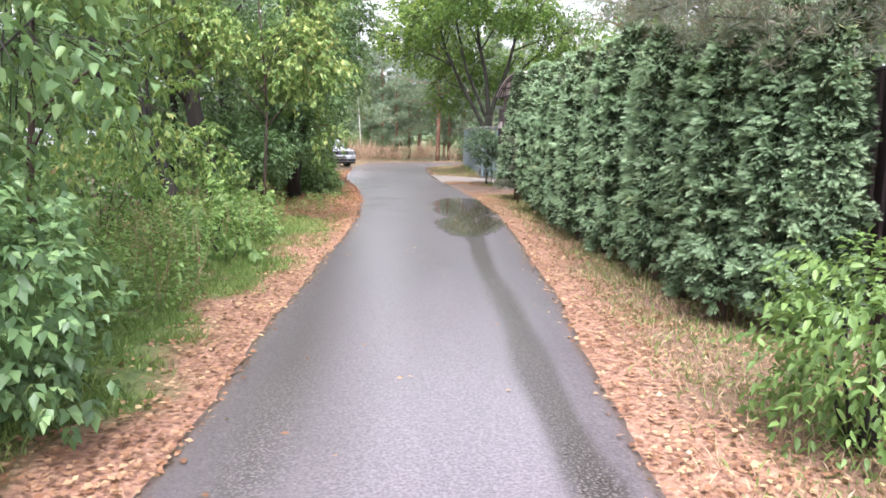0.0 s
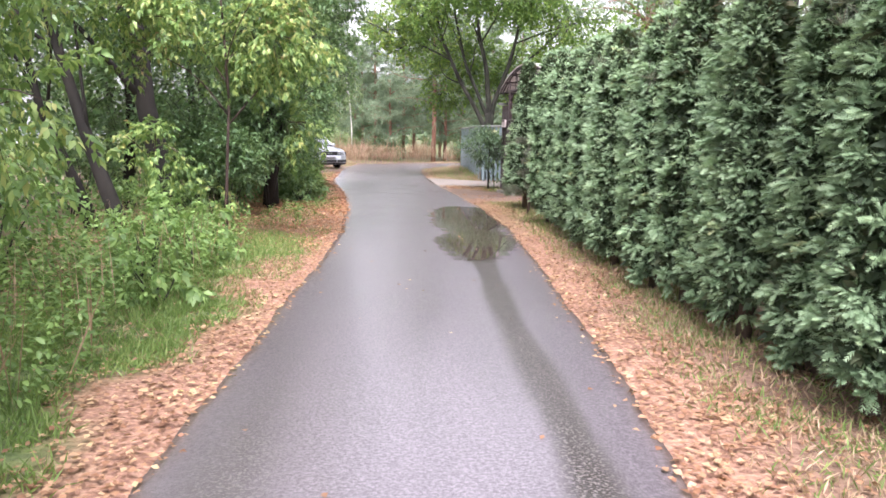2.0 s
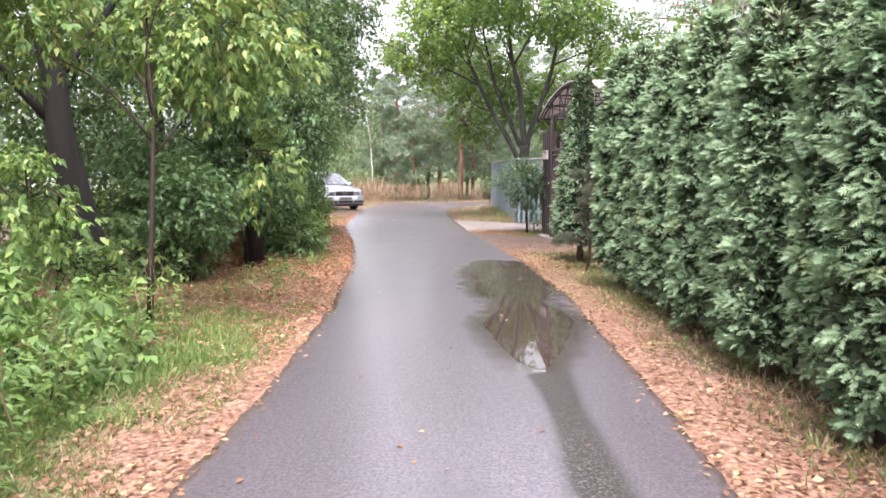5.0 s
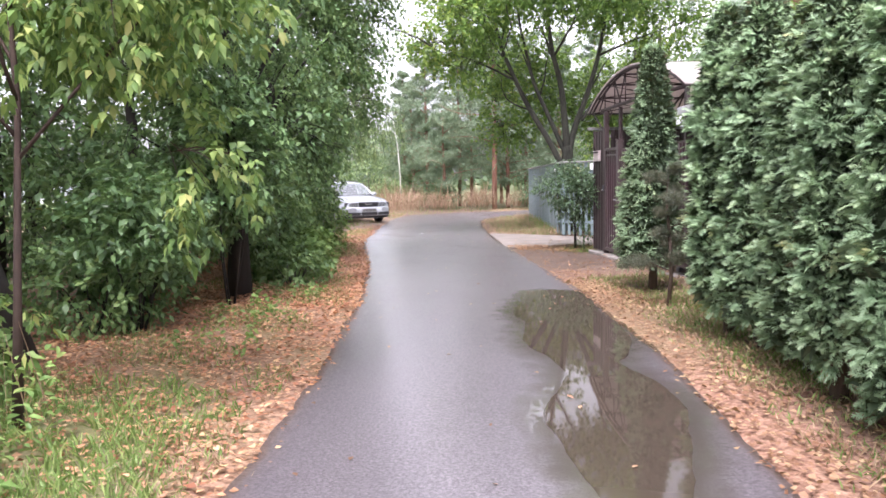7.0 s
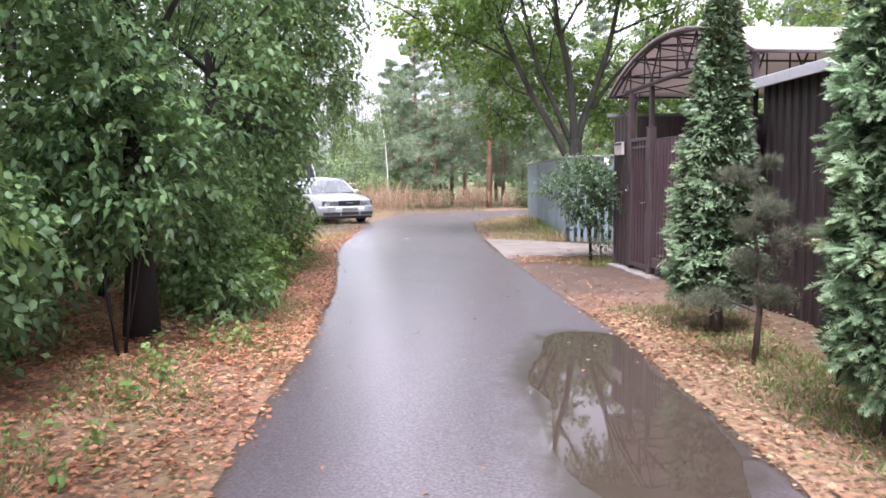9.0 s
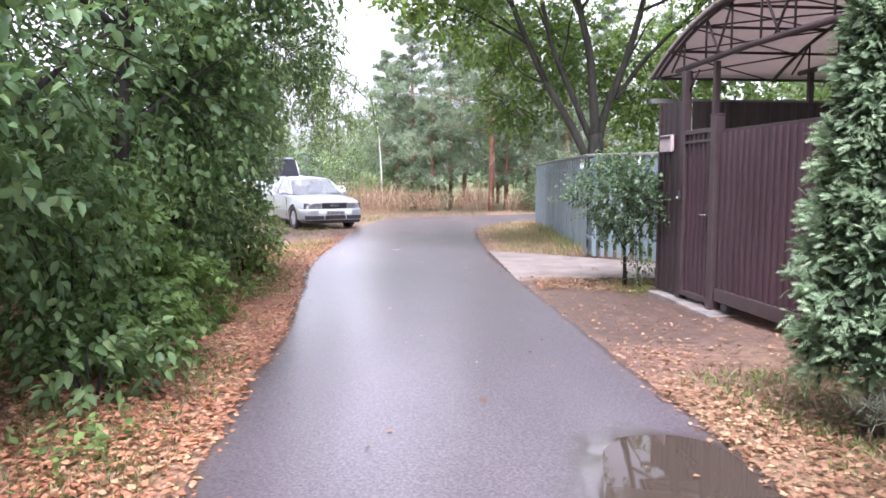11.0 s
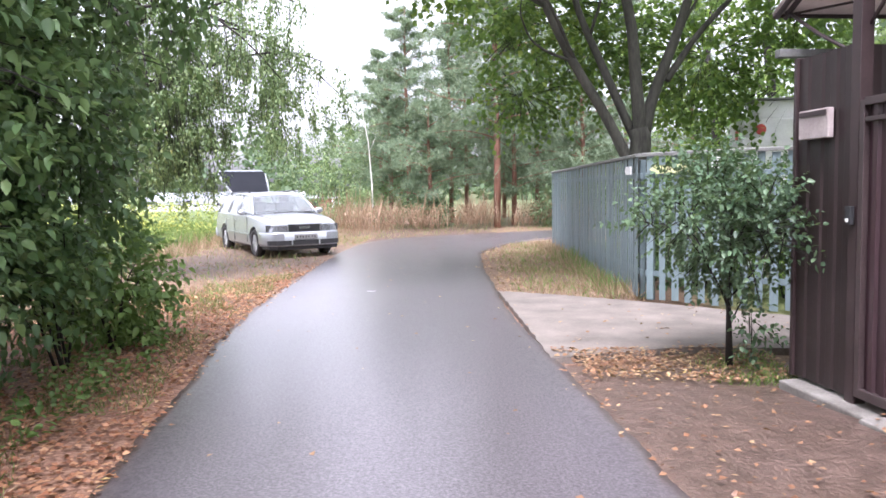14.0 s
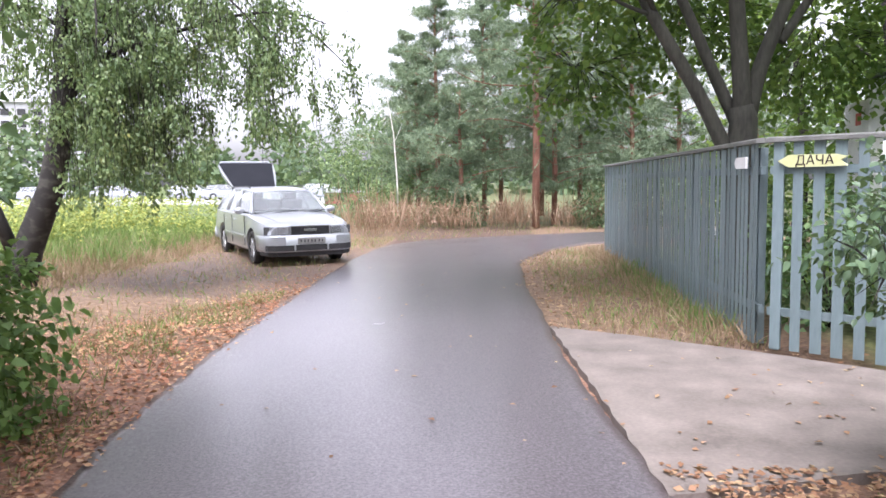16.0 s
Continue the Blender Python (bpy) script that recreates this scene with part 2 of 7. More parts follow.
    nt.links.new(math_node(nt, "SUBTRACT", math_node(nt, "ADD", 0.22, math_node(nt, "MULTIPLY", blot, 0.07)), math_node(nt, "MULTIPLY", film, 0.25), True), b.inputs["Coat Roughness"])
    b.inputs["Coat IOR"].default_value = 1.6
    bump_node(nt, b, math_node(nt, "ADD", vor.outputs["Distance"], fine), 0.16, 0.005)
    return m


def ground_mat():
    m, nt, b = nodes_of("verge_soil")
    n1 = noise_node(nt, 1.5, 6.0)
    n2 = noise_node(nt, 28.0, 5.0)
    n3 = noise_node(nt, 9.0, 5.0)
    soil = ramp_node(nt, n2, [(0.3, (0.05, 0.032, 0.024)), (0.7, (0.16, 0.10, 0.07))])
    litter = ramp_node(nt, n2, [(0.28, (0.12, 0.058, 0.040)), (0.5, (0.27, 0.148, 0.10)), (0.72, (0.40, 0.25, 0.175))])
    green = ramp_node(nt, n3, [(0.3, (0.05, 0.08, 0.025)), (0.7, (0.15, 0.20, 0.06))])
    dry = ramp_node(nt, n3, [(0.3, (0.11, 0.068, 0.042)), (0.7, (0.26, 0.175, 0.11))])
    dirt = ramp_node(nt, n3, [(0.3, (0.065, 0.043, 0.034)), (0.7, (0.135, 0.092, 0.076))])

    def weight(name):
        return math_node(nt, "MULTIPLY", attr_node(nt, name), math_node(nt, "ADD", 0.55, math_node(nt, "MULTIPLY", n1, 0.9)), True)
    c = mix_node(nt, weight("litter"), soil, litter)
    c = mix_node(nt, weight("green"), c, green)
    c = mix_node(nt, weight("dry"), c, dry)
    c = mix_node(nt, weight("dirt"), c, dirt)
    nt.links.new(c, b.inputs["Base Color"])
    nt.links.new(math_node(nt, "SUBTRACT", 0.85, math_node(nt, "MULTIPLY", attr_node(nt, "dirt"), 0.48)), b.inputs["Roughness"])
    bump_node(nt, b, n2, 0.7, 0.03)
    return m


ASPHALT = asphalt()
SOIL = ground_mat()
CONCRETE = plain("pale_concrete", (0.112, 0.094, 0.083), (0.24, 0.206, 0.184), 2.5, 0.75, 0, 0.4, 45)
SLAB = plain("threshold_concrete", (0.10, 0.085, 0.075), (0.27, 0.25, 0.23), 3.0, 0.8, 0, 0.5, 45)
BROWN = plain("brown_sheet", (0.036, 0.017, 0.022), (0.066, 0.034, 0.042), 1.5, 0.36, 0, 0.06, 30, (1, 1, 0.4))
BROWN_FRAME = plain("brown_painted_steel", (0.030, 0.018, 0.019), (0.058, 0.036, 0.037), 4, 0.5, 0, 0.1, 50)
WICKET_FRAME = plain("faded_brown_steel", (0.042, 0.028, 0.029), (0.085, 0.060, 0.060), 4, 0.45, 0, 0.1, 50)
DARK_SHED = plain("dark_brown_sheet", (0.021, 0.013, 0.013), (0.039, 0.024, 0.024), 2, 0.55, 0, 0.05, 30)
GREEN_FENCE = plain("grey_green_paint", (0.11, 0.152, 0.165), (0.188, 0.24, 0.253), 3.5, 0.5, 0, 0.1, 45, (1, 1, 0.3))

vary_by_object(GREEN_FENCE, 0.16)
FENCE_CAP = plain("weathered_cap", (0.10, 0.10, 0.095), (0.20, 0.20, 0.19), 5, 0.6, 0, 0.1, 50)
POLYCARB = plain("aged_polycarbonate", (0.42, 0.37, 0.35), (0.66, 0.61, 0.59), 1.8, 0.4, 0, 0.08, 30)
see_through(POLYCARB, (0.6, 0.53, 0.5), 0.42)
GREY_SHEET = plain("grey_roof_sheet", (0.40, 0.40, 0.42), (0.62, 0.62, 0.64), 2, 0.5, 0, 0.05, 30)
WHITE_PAINT = plain("white_paint", (0.66, 0.66, 0.66), (0.82, 0.82, 0.82), 5, 0.5, 0, 0.05, 40)
SILVER = plain("silver_car_paint", (0.36, 0.38, 0.41), (0.42, 0.44, 0.47), 1.0, 0.3, 0.45, 0, 300, None, 0.6)
BLACK_TRIM = plain("black_plastic", (0.018, 0.018, 0.02), (0.04, 0.04, 0.044), 10, 0.55, 0, 0.1, 60)
RUBBER = plain("tyre_rubber", (0.015, 0.015, 0.015), (0.035, 0.033, 0.032), 12, 0.8, 0, 0.2, 60)
ALLOY = plain("wheel_alloy", (0.35, 0.36, 0.38), (0.5, 0.51, 0.53), 6, 0.4, 0.7, 0.05, 50)
CHROME = plain("chrome", (0.6, 0.6, 0.62), (0.75, 0.75, 0.77), 5, 0.22, 1.0, 0, 50)
PLATE = plain("plate_white", (0.20, 0.20, 0.20), (0.28, 0.28, 0.275), 9, 0.5, 0, 0, 60)
SIGN_YELLOW = plain("sign_yellow", (0.48, 0.50, 0.24), (0.64, 0.65, 0.36), 5, 0.6, 0, 0.05, 40)
RED_PAINT = plain("red_paint", (0.45, 0.06, 0.05), (0.6, 0.10, 0.08), 8, 0.5, 0, 0, 50)
BRICK_RED = plain("far_brick", (0.25, 0.10, 0.08), (0.38, 0.17, 0.13), 1.0, 0.8, 0, 0, 10)
FAR_WALL = plain("far_pale_wall", (0.34, 0.34, 0.36), (0.46, 0.46, 0.48), 0.5, 0.8, 0, 0, 6)


def glass_mat(name, tint, rough=0.03):
    m, nt, b = nodes_of(name)
    b.inputs["Base Color"].default_value = (*tint, 1)
    b.inputs["Roughness"].default_value = rough
    b.inputs["Transmission Weight"].default_value = 0.9
    b.inputs["IOR"].default_value = 1.8
    return m


CAR_GLASS = glass_mat("car_glass", (0.75, 0.8, 0.82))
LENS = glass_mat("lamp_lens", (0.9, 0.92, 0.95), 0.1)


def water_mat():
    m, nt, b = nodes_of("puddle_water")
    b.inputs["Base Color"].default_value = (0.052, 0.040, 0.031, 1)
    b.inputs["Roughness"].default_value = 0.03
    b.inputs["IOR"].default_value = 1.33
    b.inputs["Specular IOR Level"].default_value = 0.5
    bump_node(nt, b, noise_node(nt, 3.0, 2.0), 0.04, 0.01)
    return m


WATER = water_mat()

# ---- building helpers ----
rng = np.random.default_rng(7)


def mesh_from(name, verts, faces, mat, smooth=False):
    me = bpy.data.meshes.new(name)
    me.from_pydata([tuple(v) for v in verts], [], [tuple(f) for f in faces])
    me.materials.append(mat)
    if smooth:
        me.polygons.foreach_set("use_smooth", [True] * len(me.polygons))
    me.update()
    return me


def link(name, me, parent=None, label=""):
    ob = new(name, me)
    if parent is not None:
        ob.parent = parent
    if label:
        tagged(ob, label)
    return ob


def part(name, bm, mat, parent=None, label="", smooth=False):
    me = bpy.data.meshes.new(name)
    bm.to_mesh(me)
    bm.free()
    me.materials.append(mat)
    if smooth:
        me.polygons.foreach_set("use_smooth", [True] * len(me.polygons))
    return link(name, me, parent, label)


def base(name, x, y, z=0.0, rz=0.0):
    e = new(name)
    e.matrix_world = pose(x, y, z, 0, 0, rz)
    return e


def add_box(bm, cx, cy, cz, sx, sy, sz, bevel=0.0, m=None):
    r = bmesh.ops.create_cube(bm, size=1.0)
    bmesh.ops.scale(bm, vec=(sx, sy, sz), verts=r["verts"])
    if bevel:
        es = list({e for v in r["verts"] for e in v.link_edges})
        out = bmesh.ops.bevel(bm, geom=es, offset=bevel, segments=2, affect="EDGES", profile=0.5)
        vs = list({v for f in out["faces"] for v in f.verts} | {v for v in r["verts"] if v.is_valid})
    else:
        vs = r["verts"]
    bmesh.ops.translate(bm, vec=(cx, cy, cz), verts=vs)
    if m is not None:
        bmesh.ops.transform(bm, matrix=m, verts=vs)
    return vs


def box_part(name, c, s, mat, parent, bevel=0.004, label=""):
    bm = bmesh.new()
    add_box(bm, *c, *s, bevel)
    return part(name, bm, mat, parent, label)


def tube(points, radii, sides=8):
    """Vertices and faces of a tapered tube along points."""
    pts = np.array(points, float)
    n = len(pts)
    d = np.gradient(pts, axis=0)
    d /= np.linalg.norm(d, axis=1)[:, None] + 1e-9
    ref = np.where(np.abs(d[:, 2:3]) > 0.9, np.array([[1.0, 0, 0]]), np.array([[0, 0, 1.0]]))
    a = np.cross(d, ref)
    a /= np.linalg.norm(a, axis=1)[:, None] + 1e-9
    b = np.cross(d, a)
    ang = np.linspace(0, 2 * np.pi, sides, endpoint=False)
    ring = (a[:, None, :] * np.cos(ang)[None, :, None] + b[:, None, :] * np.sin(ang)[None, :, None]) * np.array(radii)[:, None, None]
    v = (pts[:, None, :] + ring).reshape(-1, 3)
    f = []
    for i in range(n - 1):
        for j in range(sides):
            k = (j + 1) % sides
            f.append((i * sides + j, i * sides + k, (i + 1) * sides + k, (i + 1) * sides + j))
    f.append(tuple(range(sides))[::-1])
    f.append(tuple(range((n - 1) * sides, n * sides)))
    return v, f


def tube_part(name, points, radii, mat, parent, sides=8, label=""):
    v, f = tube(points, radii, sides)
    return link(name, mesh_from(name, v, f, mat, True), parent, label)


def unit(v):
    return v / (np.linalg.norm(v, axis=-1, keepdims=True) + 1e-9)


def fast_mesh(name, verts, tris, mat):
    """A mesh of triangles from arrays."""
    me = bpy.data.meshes.new(name)
    me.vertices.add(len(verts))
    me.vertices.foreach_set("co", np.asarray(verts, np.float32).ravel())
    me.loops.add(len(tris) * 3)
    me.loops.foreach_set("vertex_index", np.asarray(tris, np.int32).ravel())
    me.polygons.add(len(tris))
    me.polygons.foreach_set("loop_start", np.arange(0, len(tris) * 3, 3, dtype=np.int32))
    me.materials.append(mat)
    me.update(calc_edges=True)
    return me


def leaf_arrays(p, d, nrm, length, width, fold=0.25, droop=0.2):
    """One folded, drooping leaf of four triangles at each p, along d."""
    d = unit(d)
    s = unit(np.cross(d, nrm))
    u = np.cross(s, d)
    n = len(p)
    length = np.broadcast_to(np.asarray(length, float), (n,))[:, None]
    width = np.broadcast_to(np.asarray(width, float), (n,))[:, None]
    down = np.array([0, 0, -1.0])
    mid = p + d * length * 0.45
    tip = p + d * length + down * length * droop
    lf = mid + s * width * 0.5 + u * width * fold
    rt = mid - s * width * 0.5 + u * width * fold
    v = np.stack([p, lf, tip, rt, mid], 1).reshape(-1, 3)
    o = (np.arange(n) * 5)[:, None, None]
    t = (o + np.array([[0, 4, 1], [1, 4, 2], [0, 3, 4], [3, 2, 4]])[None]).reshape(-1, 3)
    return v, t


def round_leaf_arrays(p, d, nrm, length, width, fold=0.22, droop=0.2):
    """One oval, folded, drooping leaf of six triangles at each p, along d."""
    d = unit(d)
    s = unit(np.cross(d, nrm))
    u = np.cross(s, d)
    n = len(p)
    length = np.broadcast_to(np.asarray(length, float), (n,))[:, None]
    width = np.broadcast_to(np.asarray(width, float), (n,))[:, None]
    down = np.array([0, 0, -1.0])
    mid = p + d * length * 0.5 + down * length * droop * 0.2
    tip = p + d * length + down * length * droop
    out = [p]
    for sg in (1, -1):
        out.append(p + d * length * 0.28 + s * width * 0.46 * sg + u * width * fold)
        out.append(p + d * length * 0.62 + s * width * 0.42 * sg + u * width * fold * 0.8 + down * length * droop * 0.35)
    v = np.stack([*out, tip, mid], 1).reshape(-1, 3)
    o = (np.arange(n) * 7)[:, None, None]
    t = (o + np.array([[0, 6, 1], [1, 6, 2], [2, 6, 5], [0, 3, 6], [3, 4, 6], [4, 5, 6]])[None]).reshape(-1, 3)
    return v, t


def diamond_arrays(p, d, nrm, length, width, droop=0.1):
    """One two-triangle leaf at each p, along d."""
    d = unit(d)
    s = unit(np.cross(d, nrm))
    n = len(p)
    length = np.broadcast_to(np.asarray(length, float), (n,))[:, None]
    width = np.broadcast_to(np.asarray(width, float), (n,))[:, None]
    tip = p + d * length + np.array([0, 0, -1.0]) * length * droop
    mid = p + d * length * 0.45
    v = np.stack([p, mid + s * width * 0.5, tip, mid - s * width * 0.5], 1).reshape(-1, 3)
    o = (np.arange(n) * 4)[:, None, None]
    t = (o + np.array([[0, 3, 1], [1, 3, 2]])[None]).reshape(-1, 3)
    return v, t


def compound_arrays(p, d, nrm, length, width):
    """A feathered leaf at each p: two pairs of pointed leaflets and one at the tip, all drooping."""
    d = unit(d)
    s = unit(np.cross(d, nrm))
    n = len(p)
    length = np.broadcast_to(np.asarray(length, float), (n,))
    width = np.broadcast_to(np.asarray(width, float), (n,))
    out = []
    for at, side, ln in ((0.35, 1, 0.52), (0.38, -1, 0.50), (0.62, 1, 0.50), (0.65, -1, 0.48), (0.68, 0, 0.58)):
        q = p + d * (length * at)[:, None] + np.array([0, 0, -0.12]) * (length * at * at)[:, None]
        dd = d * (0.55 if side else 1.0) + s * side * 0.8 + np.array([0, 0, -0.3]) + rng.normal(size=(n, 3)) * 0.12
        out.append(leaf_arrays(q, dd, unit(nrm + rng.normal(size=(n, 3)) * 0.2), length * ln, width, 0.16, 0.25))
    return merged(out)


def rand_unit(n):
    return unit(rng.normal(size=(n, 3)))


def twig_leaves(starts, dirs, length, per, leaf, width, spread=0.8, hang=0.25, fine=True, jitter=0.35):
    """Leaves set alternately along twigs that start at starts and run along dirs."""
    n = len(starts)
    dirs = unit(dirs + rng.normal(size=(n, 3)) * jitter)
    side = unit(np.cross(dirs, rand_unit(n)))
    P, D, N = [], [], []
    for i in range(per):
        f = (i + 0.6) / per
        p = starts + dirs * (length * f) + np.array([0, 0, -1.0]) * (hang * length * f * f)
        sgn = 1 if i % 2 else -1
        d = dirs * (1.0 - spread * 0.5) + side * sgn * spread + rng.normal(size=(n, 3)) * 0.25 + np.array([0, 0, -hang])
        P.append(p)
        D.append(d)
        N.append(unit(np.array([0, 0, 1.0]) + rng.normal(size=(n, 3)) * 0.45))
    P, D, N = np.concatenate(P), np.concatenate(D), np.concatenate(N)
    sz = rng.uniform(0.7, 1.2, len(P))
    fn = {"compound": compound_arrays, True: round_leaf_arrays, False: diamond_arrays}[fine]
    return fn(P, D, N, leaf * sz, width * sz)


def merged(pairs):
    vs, ts, o = [], [], 0
    for v, t in pairs:
        vs.append(v)
        ts.append(t + o)
        o += len(v)
    return np.concatenate(vs), np.concatenate(ts)


def noise3(p, scale, seed):
    """Cheap smooth noise for gaps in crowns."""
    q = p * scale + seed * 3.7
    return (np.sin(q[:, 0] * 1.3 + 1.7 * np.sin(q[:, 1])) + np.sin(q[:, 1] * 1.7 + 1.3 * np.sin(q[:, 2])) + np.sin(q[:, 2] * 1.5 + 1.9 * np.sin(q[:, 0]))) / 3


def crown_points(blobs, n, seed, shell=0.45, gap=-0.25, scale=2.0):
    """Twig starts and directions in ellipsoids (x, y, z, rx, ry, rz), denser towards the skin, with gaps."""
    w = np.array([b[3] * b[4] + b[4] * b[5] + b[3] * b[5] for b in blobs])
    pick = rng.choice(len(blobs), n, p=w / w.sum())
    b = np.array(blobs)[pick]
    u = rand_unit(n)
    r = shell + (1 - shell) * rng.random(n) ** 0.6
    p = b[:, :3] + u * r[:, None] * b[:, 3:]
    keep = noise3(p, scale, seed) > gap
    return p[keep], (unit(u / b[:, 3:]) + np.array([0, 0, 0.1]))[keep]


def limb_path(a, b, bend=0.06, n=7):
    a, b = np.array(a, float), np.array(b, float)
    t = np.linspace(0, 1, n)[:, None]
    p = a + (b - a) * t
    off = rng.normal(size=3) * np.linalg.norm(b - a) * bend
    return p + off * np.sin(np.pi * t) + np.array([0, 0, 1.0]) * np.sin(np.pi * t) * np.linalg.norm(b - a) * 0.06


def tree(name, trunk, r0, r1, limbs, blobs, count, bark, leaf_mat, label, category="tree", leaf=0.09, width=0.06, per=7, twig=0.35, seed=1, hang=0.25, gap=-0.25, shell=0.45, fine=True, scale=2.0, group=""):
    """A tree at trunk[0]: tapered trunk, limbs to given ends, a crown of leaves on twigs."""
    x, y, z = trunk[0]
    root = base(name, x, y, z)
    off = np.array([x, y, z])
    t = np.array(trunk, float) - off
    rr = np.linspace(r0, r1, len(t))
    rr[0] *= 1.3
    tube_part("trunk", t, rr, bark, root, 12)
    for k, (fr, end, rad) in enumerate(limbs):
        i = fr * (len(t) - 1)
        a = t[int(i)] + (t[min(int(i) + 1, len(t) - 1)] - t[int(i)]) * (i - int(i))
        p = limb_path(a, np.array(end) - off)
        tube_part("limb", p, np.linspace(rad, rad * 0.25, len(p)), bark, root, 7)
    st, dr = crown_points([(b[0] - x, b[1] - y, b[2] - z, b[3], b[4], b[5]) for b in blobs], count, seed, shell, gap, scale)
    v, f = twig_leaves(st, dr, twig, per, leaf, width, hang=hang, fine=fine)
    # bare twigs that carry the leaves
    m = len(st) // 3
    tv, tf = diamond_arrays(st[:m] - unit(dr[:m]) * twig * 0.8, dr[:m], rand_unit(m), twig * 1.6, 0.012, 0.15)
    link("crown", fast_mesh("crown", v, f, leaf_mat), root)
    tagged(link("twig", fast_mesh("twig", tv, tf, bark), root), kind="stuff")
    tagged(root, label, category, group)
    return root

# ---- plan ----
LEFT_Y = [-40, 0, 3, 4.5, 6.2, 9.5, 12.4, 14.3, 17.5, 21, 23.5, 24.8, 27.2, 31, 35, 37.5]
LEFT_X = [-1.1, -1.09, -1.08, -1.06, -1.03, -0.92, -0.80, -0.81, -0.92, -1.21, -1.52, -1.74, -1.98, -2.08, -2.11, -2.0]
RIGHT_Y = [-40, 0, 3, 4, 5.8, 7.2, 9.8, 12.7, 14.3, 15.4, 17.7, 19.5, 20.6, 21.6, 23.9, 25.7, 27.9, 31.9, 34.7, 37.5]
RIGHT_X = [1.0, 1.04, 1.11, 1.2, 1.38, 1.50, 1.65, 1.82, 1.88, 1.89, 1.85, 1.70, 1.63, 1.53, 1.38, 1.18, 1.11, 1.05, 1.11, 1.9]


def left_edge(y):
    return np.interp(y, LEFT_Y, LEFT_X)


def right_edge(y):
    return np.interp(y, RIGHT_Y, RIGHT_X)


def road_rows():
    """Left and right edge points of the lane from behind the start to beyond its bend."""
    rows = []
    for y in np.arange(-12, 37.51, 0.12):
        w = 0.014 * math.sin(y * 1.9) + 0.009 * math.sin(y * 7.7 + 1) + 0.006 * math.sin(y * 23)
        w2 = 0.014 * math.sin(y * 1.7 + 2) + 0.009 * math.sin(y * 6.9) + 0.006 * math.sin(y * 25)
        rows.append(((float(left_edge(y)) + w, y), (float(right_edge(y)) + w2, y)))
    bend_l = [(-1.75, 39.0), (-1.1, 40.2), (0.0, 41.0), (1.14, 41.6), (3.74, 42.9), (8, 44.6), (16, 47)]
    bend_r = [(2.1, 37.9), (2.35, 38.25), (2.65, 38.7), (2.94, 39.1), (5.0, 40.1), (9.2, 41.6), (17, 44)]
    for k in range(len(bend_l)):
        rows.append((bend_l[k], bend_r[k]))
    return rows


ROAD_ROWS = road_rows()
PUDDLE = [(0.84, 16.45), (1.0, 17.1), (1.17, 17.85), (1.45, 18.0), (1.74, 17.85), (1.80, 17.2), (1.75, 16.5), (1.79, 15.8), (1.77, 15.1), (1.62, 14.5), (1.48, 14.15), (1.60, 13.7), (1.64, 13.1), (1.50, 12.5), (1.36, 12.0), (1.18, 11.45), (1.02, 11.25), (0.88, 11.65), (0.80, 12.4), (0.76, 12.95), (0.90, 13.4), (1.02, 13.85), (0.98, 14.35), (0.85, 14.8), (0.84, 15.2), (0.92, 15.85)]


def shore_distance(x, y):
    """Distance from a point to the puddle's outline, negative inside."""
    a = np.array(PUDDLE)
    b = np.roll(a, -1, 0)
    e = b - a
    w = np.array([x, y]) - a
    d = w - e * np.clip((w * e).sum(1) / (e * e).sum(1), 0, 1)[:, None]
    cross = (a[:, 1] > y) != (b[:, 1] > y)
    at = a[:, 0] + (y - a[:, 1]) * e[:, 0] / np.where(e[:, 1] == 0, 1e-9, e[:, 1])
    inside = (cross & (x < at)).sum() % 2
    return float(np.sqrt((d * d).sum(1).min())) * (-1 if inside else 1)


